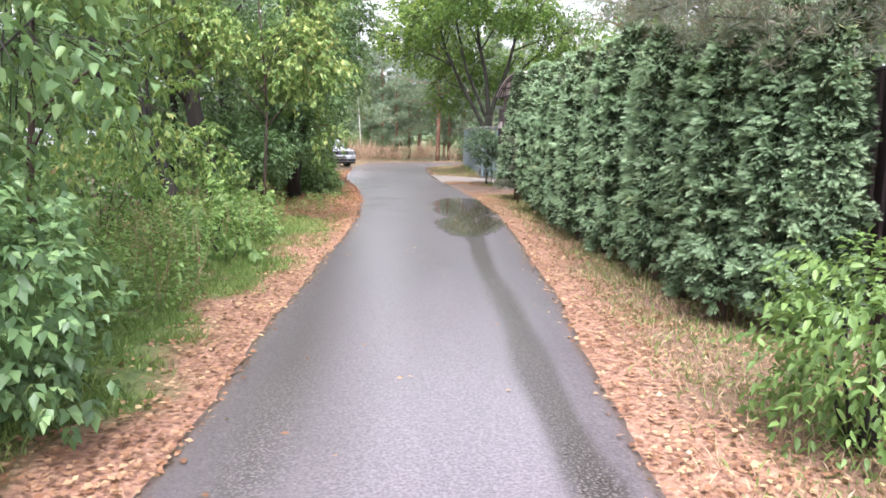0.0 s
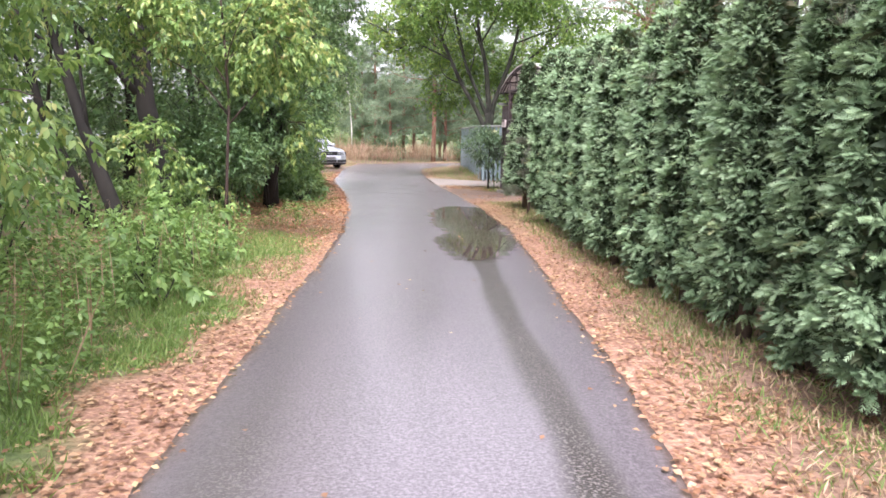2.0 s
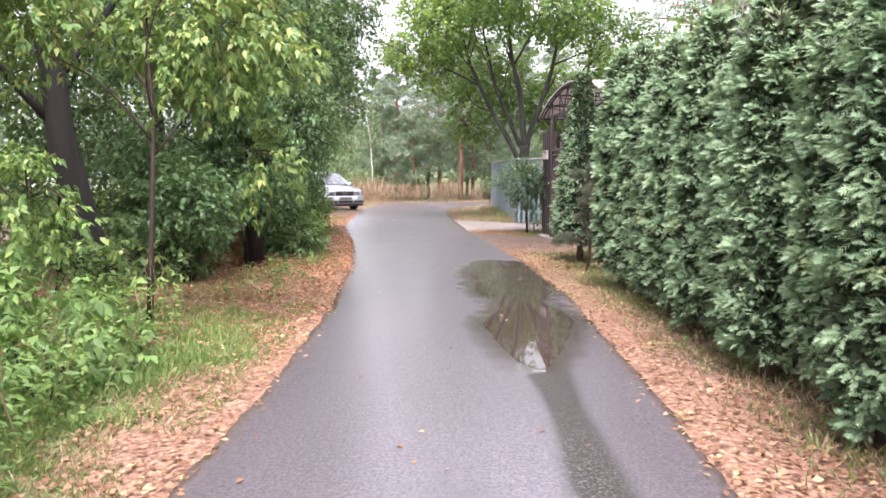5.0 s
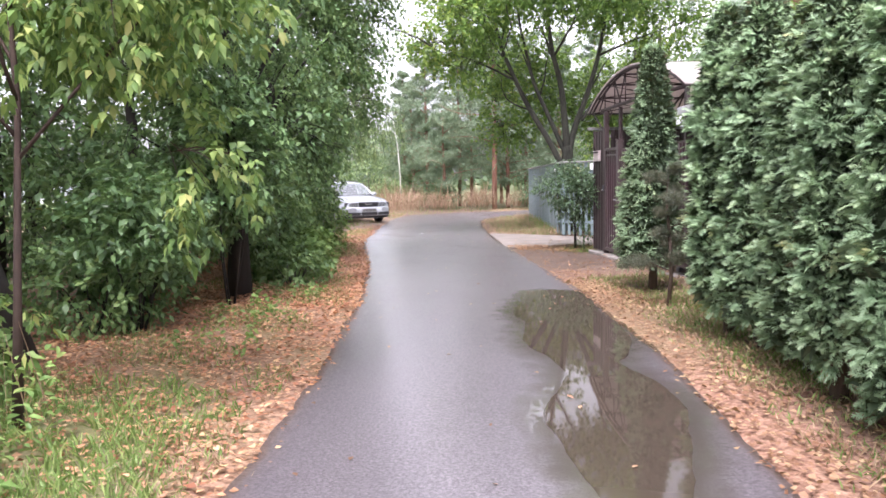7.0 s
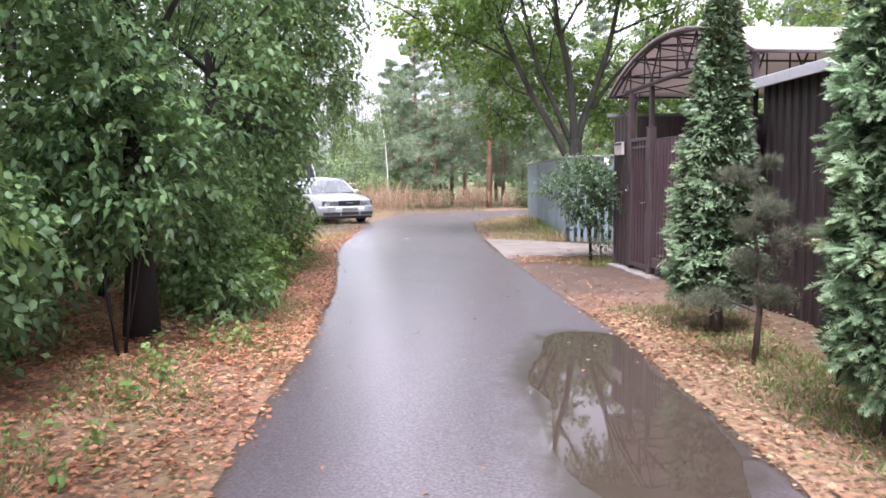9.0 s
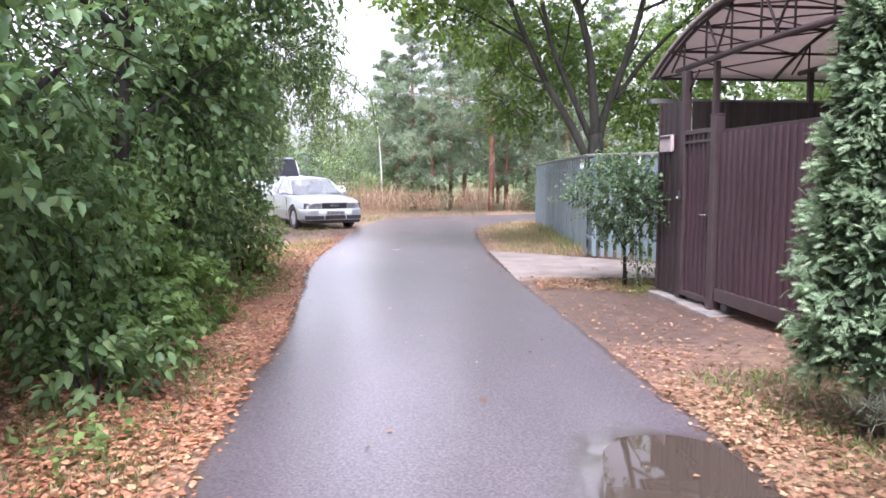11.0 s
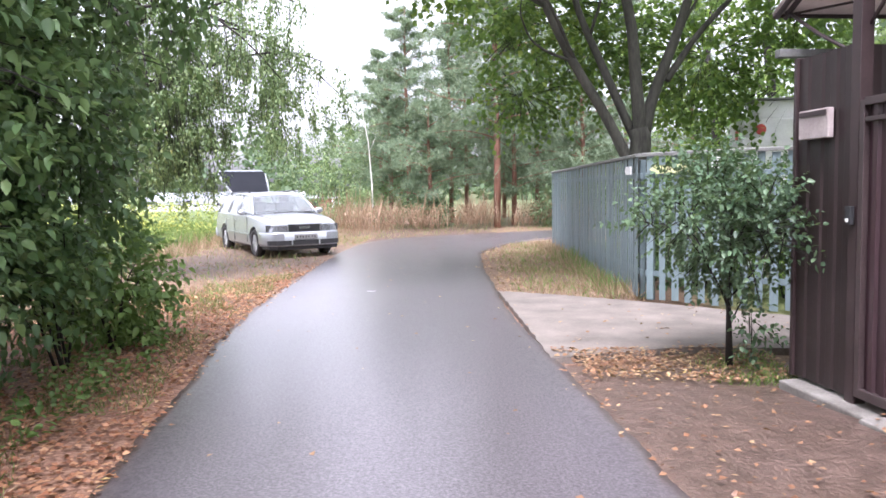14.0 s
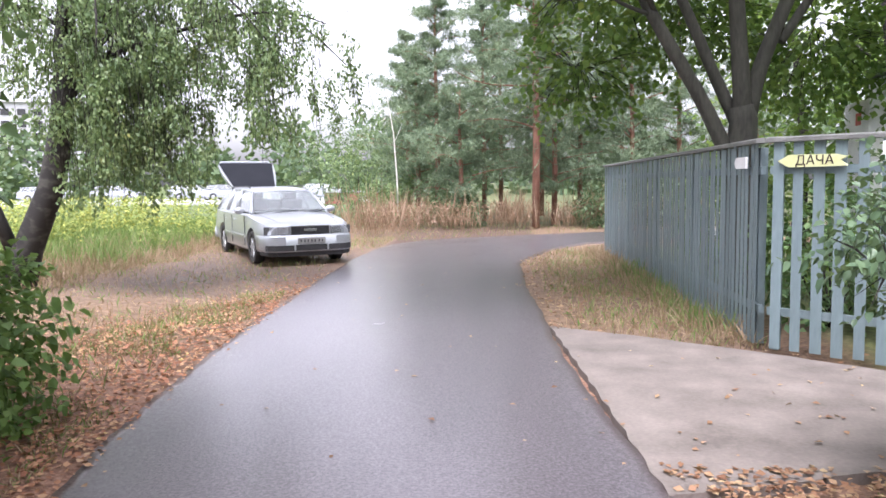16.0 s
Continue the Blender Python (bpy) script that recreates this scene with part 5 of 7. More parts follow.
for k, (x, y, h) in enumerate(((-4.6, 19.8, 7.0), (-5.2, 23.2, 6.6), (-5.0, 17.0, 6.5), (-6.8, 21.0, 7.5), (-7.0, 16.0, 7.0), (-6.4, 9.5, 6.0), (-6.0, 6.2, 6.0), (-7.8, 12.0, 7.0), (-5.2, 3.4, 6.0), (-8.0, 7.5, 7.0), (-9.0, 18.5, 8.0))):
    tree("woodland_tree", [(x, y, -0.02), (x + 0.1, y, h * 0.3), (x - 0.1, y + 0.2, h * 0.65), (x, y + 0.1, h)], 0.10, 0.03,
         [(0.4, (x + 0.9, y - 0.6, h * 0.55), 0.03), (0.5, (x - 0.9, y + 0.4, h * 0.6), 0.03), (0.65, (x + 0.6, y + 0.7, h * 0.8), 0.03)],
         [(x, y, h * 0.72, 1.6, 1.6, h * 0.30), (x + 0.5, y - 0.6, h * 0.38, 1.2, 1.2, h * 0.16), (x - 0.6, y + 0.3, h * 0.5, 1.3, 1.3, h * 0.2)] + ([(x + 0.2, y, h * 0.16, 1.2, 1.2, h * 0.12)] if k in (0, 1, 2, 3, 4, 10) else []),
         1700, BARK, LEAF_DARK if k % 3 else LEAF_MID, "broad-leaved woodland tree with dense green crown", leaf=0.11, width=0.07, per=6, twig=0.4, seed=30 + k, fine=False, gap=-0.35, group="trees behind the verge")
tree("woodland_tree", [(-2.9, 1.2, -0.02), (-2.9, 1.2, 2.0), (-2.7, 1.4, 4.0)], 0.08, 0.03, [(0.5, (-2.0, 2.0, 3.6), 0.03)],
     [(-2.5, 1.8, 3.7, 1.1, 1.3, 0.8), (-3.2, 1.0, 2.6, 0.9, 1.0, 0.8)], 420, BARK, LEAF_FRESH, "green broad-leaved tree arching over the verge", leaf=0.10, width=0.065, per=6, seed=44, fine=True, group="trees behind the verge")

# bushes under the trees
BUSH = "bushes under the trees"
shrub("bramble_bush", -2.15, 3.55, 1.25, 0.62, 230, LEAF_DARK, "green leafy bush beside the lane", 0.13, 0.046, per=5, fine="compound", seed=1, group=BUSH)
shrub("bramble_bush", -2.75, 4.9, 1.2, 0.7, 300, LEAF_MID, "green leafy bush among tall weeds", 0.085, 0.05, seed=2, group=BUSH)
shrub("sapling_bush", -2.25, 2.4, 1.0, 0.6, 260, LEAF_MID, "low green leafy bush at the lane's edge", 0.09, 0.058, seed=3, group=BUSH)
shrub("sapling_bush", -2.35, 20.9, 0.6, 0.55, 170, LEAF_FRESH, "low bright green sapling bush on leaf litter", 0.15, 0.05, per=5, fine="compound", seed=4, group=BUSH)
shrub("sapling_bush", -2.1, 19.6, 0.45, 0.45, 120, LEAF_FRESH, "low green sapling bush beside the alder", 0.14, 0.045, per=5, fine="compound", seed=5, group=BUSH)
shrub("sapling_bush", -1.95, 18.7, 0.48, 0.42, 140, LEAF_MID, "small green seedlings at the tree foot", 0.09, 0.05, seed=6, group=BUSH)
shrub("sapling_bush", -2.95, 22.3, 0.7, 0.45, 200, LEAF_DARK, "dark green low bush beneath the alder", 0.085, 0.055, seed=7, group=BUSH)
shrub("hazel_bush", -2.5, 19.5, 1.7, 0.45, 150, LEAF_MID, "dark green hazel bush beside the alder trunk", 0.13, 0.045, per=5, fine="compound", seed=15, group=BUSH)
shrub("hazel_bush", -2.65, 20.5, 1.5, 0.42, 120, LEAF_FRESH, "green bush hanging over leaf litter", 0.13, 0.045, per=5, fine="compound", seed=16, group=BUSH)
shrub("hazel_bush", -2.9, 15.9, 1.5, 0.6, 420, LEAF_DARK, "dark green bush in the wood's shade", 0.085, 0.055, seed=17, low=0.4, group=BUSH)
shrub("hazel_bush", -3.3, 17.0, 1.7, 0.65, 420, LEAF_DARK, "dense dark bush behind the alder trunk", 0.085, 0.055, seed=18, group=BUSH)
shrub("hazel_bush", -2.45, 17.45, 2.7, 0.6, 520, LEAF_DARK, "leafy dark green hazel before the alder trunk", 0.085, 0.055, seed=19, low=0.32, stems=4, group=BUSH)
shrub("hazel_bush", -2.75, 24.15, 3.1, 0.62, 700, LEAF_DARK, "tall dark green hazel at the wood's edge", 0.085, 0.06, seed=24, low=0.25, stems=5, group=BUSH)
shrub("hazel_bush", -3.2, 23.3, 2.6, 0.65, 600, LEAF_DARK, "tall dark hazel beside the last alder", 0.085, 0.06, seed=25, low=0.1, stems=5, group=BUSH)
shrub("hazel_bush", -2.68, 25.0, 1.1, 0.50, 250, LEAF_FRESH, "rounded green hazel bush at the wood's end", 0.085, 0.06, seed=8, group=BUSH)
shrub("hazel_bush", -3.4, 25.5, 1.15, 0.5, 220, LEAF_BIRCH, "yellow-green bush with brown seed heads", 0.075, 0.05, seed=9, group=BUSH)
shrub("hazel_bush", -4.5, 24.2, 2.2, 0.8, 620, LEAF_DARK, "dark green bush behind the hazel", 0.085, 0.06, seed=10, fine=False, group=BUSH)
for k, (x, y, h) in enumerate(((-3.3, 15.8, 0.8), (-3.9, 17.2, 1.2), (-4.2, 18.8, 1.4), (-4.0, 20.6, 1.5), (-4.2, 22.6, 1.5), (-3.7, 9.4, 1.3), (-4.4, 8.0, 1.4), (-4.6, 10.8, 1.3), (-3.6, 6.0, 1.4), (-5.4, 15.4, 1.5), (-5.6, 17.8, 1.8), (-3.5, 13.4, 0.7), (-6.2, 12.6, 1.5), (-6.0, 19.8, 2.0), (-6.2, 24.2, 2.0))):
    shrub("undergrowth_bush", x, y, h, 0.75, 300, (LEAF_MID, LEAF_DARK, LEAF_FRESH)[k % 3], "tangled green undergrowth bush in the wood", 0.085, 0.05, seed=50 + k, fine=False, group=BUSH)

# near bush with feathered leaves on the hedge side
shrub("acacia_bush", 2.30, 3.50, 0.98, 0.38, 240, LEAF_FRESH, "bright green feather-leaved bush growing from the verge", 0.066, 0.030, per=11, twig=0.34, stems=9, seed=12, hang=0.35, low=0.2)

# sapling in front of the picket fence
tree("rowan_sapling", [(2.69, 24.0, -0.02), (2.68, 24.0, 0.5), (2.71, 24.02, 1.1), (2.68, 24.0, 1.65)], 0.024, 0.008,
     [(0.3, (2.2, 23.8, 1.15), 0.010), (0.35, (3.15, 24.1, 1.2), 0.010), (0.5, (2.35, 24.3, 1.5), 0.008), (0.5, (3.0, 23.7, 1.5), 0.008), (0.2, (2.95, 24.1, 0.7), 0.008)],
     [(2.65, 24.0, 1.2, 0.60, 0.55, 0.36), (2.2, 23.8, 1.12, 0.34, 0.3, 0.22), (3.12, 24.0, 1.05, 0.38, 0.35, 0.40), (2.7, 24.0, 0.85, 0.45, 0.4, 0.2), (2.82, 23.9, 0.30, 0.14, 0.12, 0.06), (2.55, 24.0, 1.42, 0.45, 0.42, 0.2), (2.75, 24.4, 1.1, 0.4, 0.3, 0.35), (2.76, 23.5, 1.1, 0.26, 0.32, 0.42), (2.02, 23.75, 1.15, 0.26, 0.26, 0.18)],
     1500, BARK, LEAF_SAPLING, "young grey-green leafed sapling before the picket fence", leaf=0.052, width=0.034, per=8, twig=0.24, hang=0.05, seed=61, gap=-0.2, shell=0.1, scale=4.0)

for k, (x, y, h) in enumerate(((3.9, 28.4, 1.4), (4.7, 27.5, 1.5), (5.5, 26.7, 1.6), (4.6, 30.4, 1.6), (5.7, 28.8, 1.9), (4.2, 32.4, 1.5), (4.6, 34.4, 1.6), (5.6, 24.9, 1.6))):
    shrub("garden_bush", x, y, h, 0.75, 300, (LEAF_DARK, LEAF_LIME)[k % 2], "dark green garden bush behind the picket fence", 0.09, 0.06, seed=140 + k, fine=False, group="garden bushes behind the fence")

# maple with many limbs behind the picket fence
def maple_tree():
    x, y = 3.35, 29.5
    root = base("maple_tree", x, y, -0.02)

    def limb(pts, r0, r1, nm="limb"):
        p = np.array(pts) - np.array([x, y, 0])
        t = np.linspace(0, 1, len(p))
        u = np.linspace(0, 1, 3 * len(p))
        q = np.stack([np.interp(u, t, p[:, k]) for k in range(3)], 1)
        q[1:-1] = 0.25 * q[:-2] + 0.5 * q[1:-1] + 0.25 * q[2:]
        q[:, 0] += 0.025 * np.sin(u * 17 + r0 * 90) * u
        tube_part(nm, q, np.linspace(0.8 * r0, 0.7 * r1, len(q)), BARK_MAPLE, root, 9)
        return p
    limb([(3.38, 29.5, 0), (3.36, 29.5, 0.8), (3.33, 29.5, 1.7), (3.33, 29.5, 2.3)], 0.27, 0.21, "trunk")
    ways = [([(3.22, 29.5, 1.7), (2.93, 29.5, 2.3), (2.33, 29.45, 3.3), (1.86, 29.4, 4.2), (1.55, 29.3, 5.0), (1.2, 29.1, 6.2)], 0.115, 0.05),
            ([(3.3, 29.55, 2.1), (3.08, 29.6, 2.6), (2.6, 29.6, 3.65), (2.37, 29.6, 4.3), (2.1, 29.6, 5.4), (2.0, 29.6, 6.6)], 0.095, 0.04),
            ([(3.34, 29.5, 2.1), (3.30, 29.45, 2.6), (3.2, 29.4, 3.7), (2.97, 29.4, 4.7), (2.8, 29.4, 5.6), (2.7, 29.4, 7.2)], 0.14, 0.05),
            ([(3.40, 29.5, 2.2), (3.52, 29.5, 2.8), (3.9, 29.45, 3.7), (4.15, 29.4, 4.7), (4.4, 29.4, 5.7), (4.6, 29.4, 7.0)], 0.12, 0.05),
            ([(3.72, 29.48, 3.0), (4.15, 29.6, 3.6), (4.7, 29.7, 4.2), (5.3, 29.8, 4.7), (5.9, 29.8, 5.6)], 0.07, 0.03),
            ([(1.9, 29.4, 4.1), (1.3, 29.0, 4.35), (0.6, 28.6, 4.6), (-0.1, 28.2, 4.7)], 0.045, 0.012),
            ([(2.36, 29.45, 3.3), (2.0, 29.0, 3.9), (1.5, 28.4, 4.6), (1.1, 27.8, 5.0)], 0.04, 0.012),
            ([(2.97, 29.4, 4.7), (3.3, 28.6, 5.3), (3.5, 27.8, 5.9)], 0.05, 0.015),
            ([(4.15, 29.4, 4.7), (5.0, 28.7, 5.0), (5.8, 28.1, 5.2)], 0.045, 0.012)]
    for k, (pts, r0, r1) in enumerate(ways):
        limb(pts, r0, r1)
        for j in range(4 if k < 5 else 1):
            i = 2 + (j + k) % (len(pts) - 2)
            a = np.array(pts[i])
            way = unit(np.array(pts[i]) - np.array(pts[i - 1])) + rng.normal(size=3) * np.array([0.8, 0.7, 0.25]) + np.array([0, -0.2, 0.1])
            b = a + unit(way) * rng.uniform(0.8, 1.5)
            c = b + (unit(way) + rng.normal(size=3) * 0.4) * 0.6
            limb([a, (a + b) / 2 + rng.normal(size=3) * 0.05, b, c], 0.032, 0.010, "branch")
    blobs = [(0.9, 28.4, 5.6, 1.5, 1.5, 0.9), (-0.2, 28.0, 4.9, 0.85, 0.9, 0.5), (0.5, 28.2, 4.35, 0.7, 0.7, 0.35), (2.4, 28.4, 6.6, 1.7, 1.8, 1.1), (4.4, 28.8, 6.4, 1.7, 1.8, 1.1), (6.0, 28.6, 5.2, 1.2, 1.3, 0.9), (2.3, 26.8, 6.3, 1.4, 1.2, 0.7), (4.2, 27.2, 5.9, 1.2, 1.1, 0.6),
             (2.0, 31.0, 4.6, 1.3, 1.0, 1.3), (1.7, 30.9, 3.0, 0.7, 0.6, 0.6), (3.2, 31.6, 4.2, 1.5, 0.9, 1.6), (4.8, 31.2, 3.6, 1.2, 0.9, 1.2), (6.2, 30.6, 3.4, 1.1, 1.0, 1.2), (1.5, 29.6, 3.6, 0.5, 0.6, 0.35), (5.6, 29.4, 4.2, 0.8, 0.8, 0.5), (1.0, 29.3, 6.9, 1.6, 1.6, 0.9), (0.2, 30.4, 5.6, 0.9, 0.9, 0.7)]
    st, dr = crown_points([(a - x, b - y, c, d, e, f) for a, b, c, d, e, f in blobs], 7800, 70, 0.2, -0.18, 2.4)
    v, f = twig_leaves(st, dr, 0.4, 7, 0.105, 0.095, hang=0.35, fine=False)
    link("crown", fast_mesh("crown", v, f, LEAF_LIME), root)
    m = len(st) // 2
    tv, tf = diamond_arrays(st[:m] - unit(dr[:m]) * 0.4, dr[:m], rand_unit(m), 0.7, 0.014, 0.15)
    tagged(link("twig", fast_mesh("twig", tv, tf, BARK), root), kind="stuff")
    tagged(root, "large maple with several grey limbs behind the fence", "tree")


maple_tree()
for k, (x, y, h, m) in enumerate(((6.8, 33.0, 6.5, 0), (9.0, 31.0, 7.0, 1), (7.0, 37.0, 7.0, 0), (11.0, 35.0, 8.0, 1), (8.6, 27.0, 6.5, 0), (12.0, 29.0, 8.0, 1), (7.6, 23.5, 5.5, 0), (11.0, 23.0, 7.5, 1), (10.0, 18.0, 7.0, 0))):
    tree("garden_tree", [(x, y, -0.02), (x + 0.1, y, h * 0.3), (x - 0.1, y + 0.2, h * 0.65), (x, y + 0.1, h * 0.95)], 0.13, 0.04,
         [(0.4, (x + 0.9, y - 0.6, h * 0.55), 0.04), (0.5, (x - 0.9, y + 0.4, h * 0.6), 0.04)],
         [(x, y, h * 0.70, 1.9, 1.9, h * 0.30), (x - 0.6, y - 0.6, h * 0.36, 1.5, 1.5, h * 0.18)],
         850, BARK, (LEAF_LIME, LEAF_BIRCH)[m], "leafy garden tree behind the fences", leaf=0.13, width=0.09, per=6, twig=0.4, seed=80 + k, fine=False, gap=-0.2, group="garden trees")


# ---- weeping birch ----
def weeping_birch():
    x, y = -6.2, 31.2
    root = base("birch_tree", x, y, -0.02)
    trunk = [(0, 0, 0), (0.20, 0, 0.62), (0.42, 0, 1.1), (0.60, 0, 1.5), (0.80, 0, 2.35), (0.88, 0, 3.1), (0.9, 0.1, 4.2), (0.95, 0.1, 6.2), (1.0, 0.1, 8.0)]
    tube_part("trunk", trunk, [0.24, 0.20, 0.185, 0.175, 0.16, 0.145, 0.11, 0.08, 0.03], BARK_BIRCH, root, 12)
    tube_part("limb", limb_path((0.02, 0.0, 0.5), (-1.0, -0.6, 3.4), 0.05), np.linspace(0.10, 0.05, 7), BARK_BIRCH, root, 8)
    ends = [(2.4, -0.5, 4.2), (3.3, 0.3, 4.5), (4.55, 0.0, 4.0), (4.2, -0.5, 4.9), (1.6, -1.0, 4.0), (-0.4, -1.0, 4.2), (3.6, 0.9, 5.4), (-1.4, 0.2, 4.8), (0.8, 1.2, 5.4), (4.0, -0.9, 3.6), (2.0, -1.3, 3.5), (0.8, -1.5, 3.6), (4.75, 0.3, 3.5), (1.6, 0.7, 4.3), (2.6, 0.4, 3.6)]
    strands = []
    for k, e in enumerate(ends):
        p = limb_path((0.88, 0.05, 2.7 + 0.2 * k), e, 0.05, 10)
        p[:, 2] -= 0.35 * np.linspace(0, 1, 10) ** 4
        tube_part("limb", p, np.linspace(0.040, 0.008, len(p)), BARK, root, 6)
        for q in p[3:]:
            for _ in range(4):
                strands.append(q + rng.normal(size=3) * np.array([0.16, 0.2, 0.12]))
    P, D, V = [], [], []
    for s in strands:
        right = s[0] + rng.normal() * 0.08
        # two hanging curtains, parted by a gap of sky
        if right < 1.1:
            low = 2.6 + rng.random() * 1.0
        elif right < 2.65:
            low = 1.0 + 0.9 * rng.random() ** 1.4
        elif right < 3.15:
            low = 2.6 + rng.random()
        else:
            low = 1.75 + 1.0 * rng.random() ** 1.2
        reach = min(s[2] - low, 0.7 + 1.5 * rng.random())
        for a0 in np.arange(0.0, max(0.2, s[2] - low - reach) + 0.01, 0.8):
            n = int(reach / 0.02)
            if n < 10:
                continue
            f = np.linspace(0, 1, n)
            drift = rng.normal(size=2) * 0.16
            line = np.stack([s[0] + drift[0] * np.sqrt(f) + 0.025 * np.sin(f * 9 + a0), s[1] + drift[1] * np.sqrt(f), s[2] - a0 - reach * f], 1)
            keep = noise3(line, 5.0, 3) > -0.05
            V.append(line[::10])
            rep = np.repeat(line[keep], 2, 0)
            P.append(rep)
            d = rng.normal(size=(len(rep), 3)) * 0.6
            d[:, 2] = -0.5 - 0.5 * rng.random(len(rep))
            D.append(d)
    P, D = np.concatenate(P), np.concatenate(D)
    P = P + rng.normal(size=P.shape) * np.array([0.045, 0.045, 0.03])
    v, f = diamond_arrays(P, D, rand_unit(len(P)), rng.uniform(0.04, 0.07, len(P)), rng.uniform(0.03, 0.045, len(P)), 0.2)
    link("crown", fast_mesh("crown", v, f, LEAF_BIRCH), root)
    st, dr = crown_points([(0.9, 0, 6.4, 1.8, 1.6, 1.7), (2.9, 0, 5.6, 1.7, 1.2, 0.8), (0.6, -0.3, 4.0, 0.9, 0.9, 0.5)], 560, 91, 0.2, -0.2, 3.0)
    v, f = twig_leaves(st, dr, 0.35, 8, 0.065, 0.045, hang=0.9, fine=False)
    link("upper_crown", fast_mesh("upper_crown", v, f, LEAF_BIRCH), root)
    tv, tf = [], []
    o = 0
    for line in V:
        if len(line) < 2:
            continue
        a, b = tube(line, np.full(len(line), 0.004), 3)
        tv.append(a)
        tf += [tuple(i + o for i in q) for q in b]
        o += len(a)
    tagged(link("hanging_twig", mesh_from("hanging_twig", np.concatenate(tv), tf, BARK, False), root), kind="stuff")
    tagged(root, "weeping birch with dark leaning trunk and hanging twigs", "tree")


weeping_birch()


# ---- pines ----
def pine(name, x, y, h, r, low, reach, tufts, label, mat=None, seed=1, lean=0.0, bark=None, needle=0.16, only=None, droop=0.0, slim=0.11, each=10, boughs=(), group="pines beyond the bend"):
    """A pine: straight trunk, whorls of limbs, needle tufts along them."""
    mat = mat or PINE_NEEDLE
    root = base(name, x, y, -0.02)
    top = np.array([lean, 0, h])
    tube_part("trunk", [(0, 0, 0), tuple(top * 0.25 + [0.03, 0, 0]), tuple(top * 0.5), tuple(top * 0.75 + [-0.03, 0.02, 0]), tuple(top)], [r * 1.15, r, r * 0.8, r * 0.5, r * 0.1], bark or BARK_PINE, root, 10)
    st = []
    z = low
    k = 0
    while z < h * 0.98:
        f = (z - low) / (h - low)
        ln = reach * (1 - 0.75 * f ** 1.3) * (0.8 + 0.35 * math.sin(k * 2.9 + seed))
        a = k * 2.4 + seed
        if only is None or math.cos(a - only) > -0.2:
            s = np.array([lean * z / h, 0, z])
            e = s + np.array([math.cos(a) * ln, math.sin(a) * ln, ln * (0.12 + 0.3 * f - droop * (1 - f) ** 3)])
            p = limb_path(s, e, 0.06, 7)
            tube_part("limb", p, np.linspace(r * 0.28, 0.008, 7), bark or BARK_PINE, root, 5)
            for q in p[2:]:
                st += [q + rng.normal(size=3) * 0.17 * ln * np.array([1, 1, 0.55]) for _ in range(tufts)]
        z += (h - low) / max(10, int((h - low) * 6.0))
        k += 1
    for k, e in enumerate(boughs):
        p = limb_path((0, 0, low + 0.3 + 0.12 * k), np.array(e) - np.array([x, y, 0]), 0.05, 9)
        tube_part("bough", p, np.linspace(r * 0.3, 0.006, 9), bark or BARK_PINE, root, 5)
        for q in p[4:]:
            st += [q + rng.normal(size=3) * np.array([0.16, 0.22, 0.10]) for _ in range(tufts)]
    st = np.array(st)
    n = each
    P = np.repeat(st, n, 0)
    D = rand_unit(len(P)) + np.array([0, 0, 0.45])
    v, f = diamond_arrays(P, D, rand_unit(len(P)), rng.uniform(0.7, 1.2, len(P)) * needle, needle * slim, 0.0)
    link("needles", fast_mesh("needles", v, f, mat), root)
    tagged(root, label, "pine", group)
    return root


pine("pine_tree", 2.15, 45.5, 11.5, 0.115, 3.2, 2.6, 17, "tall pine with red-brown bare lower trunk", seed=3, needle=0.20)
for k, (x, y, h, low) in enumerate(((-1.2, 48.5, 8.6, 1.8), (0.5, 50.5, 8.4, 2.0), (-2.6, 52.0, 7.4, 1.5), (4.0, 49.0, 9.0, 1.6), (5.6, 47.6, 8.0, 1.2), (7.8, 50.0, 9.5, 1.6), (1.2, 53.0, 9.0, 2.0), (9.8, 47.6, 8.5, 1.5), (3.0, 54.0, 10.0, 1.8), (6.4, 54.0, 10.0, 1.5), (-0.3, 46.8, 4.6, 0.9), (-2.0, 49.6, 6.2, 1.2), (2.9, 47.2, 7.6, 1.2))):
    pine("pine_tree", x, y, h, 0.09, low, 2.1, 14, "young grey-green pine beyond the bend of the lane", seed=5 + k, needle=0.20)
pine("small_pine", 2.62, 16.95, 1.6, 0.022, 0.40, 0.46, 16, "small thin pine beside the columnar thuja", PINE_OLD, seed=9, needle=0.085, slim=0.05, each=18, bark=BARK_THUJA, group="")
pine("pine_tree", 4.8, 6.3, 6.5, 0.15, 2.25, 3.5, 30, "pine with browning needles hanging above the hedge", PINE_OLD, 2, needle=0.12, droop=0.04, slim=0.05, each=22, bark=BARK, group="",
     boughs=((2.3, 5.7, 2.42), (2.5, 6.4, 2.40), (2.25, 7.0, 2.66), (2.75, 5.3, 2.25), (3.1, 5.9, 2.25), (2.4, 7.7, 2.80), (2.5, 8.6, 2.95), (3.3, 5.0, 2.2)))
pine("pine_tree", 6.6, 17.0, 9.0, 0.15, 3.4, 2.4, 9, "pine standing behind the dark shed", PINE_OLD, 4, needle=0.18, bark=BARK, group="")
pine("pine_tree", 7.4, 24.8, 9.5, 0.16, 3.4, 2.6, 9, "tall pine in the garden behind the gate", PINE_NEEDLE, 6, needle=0.22, group="")

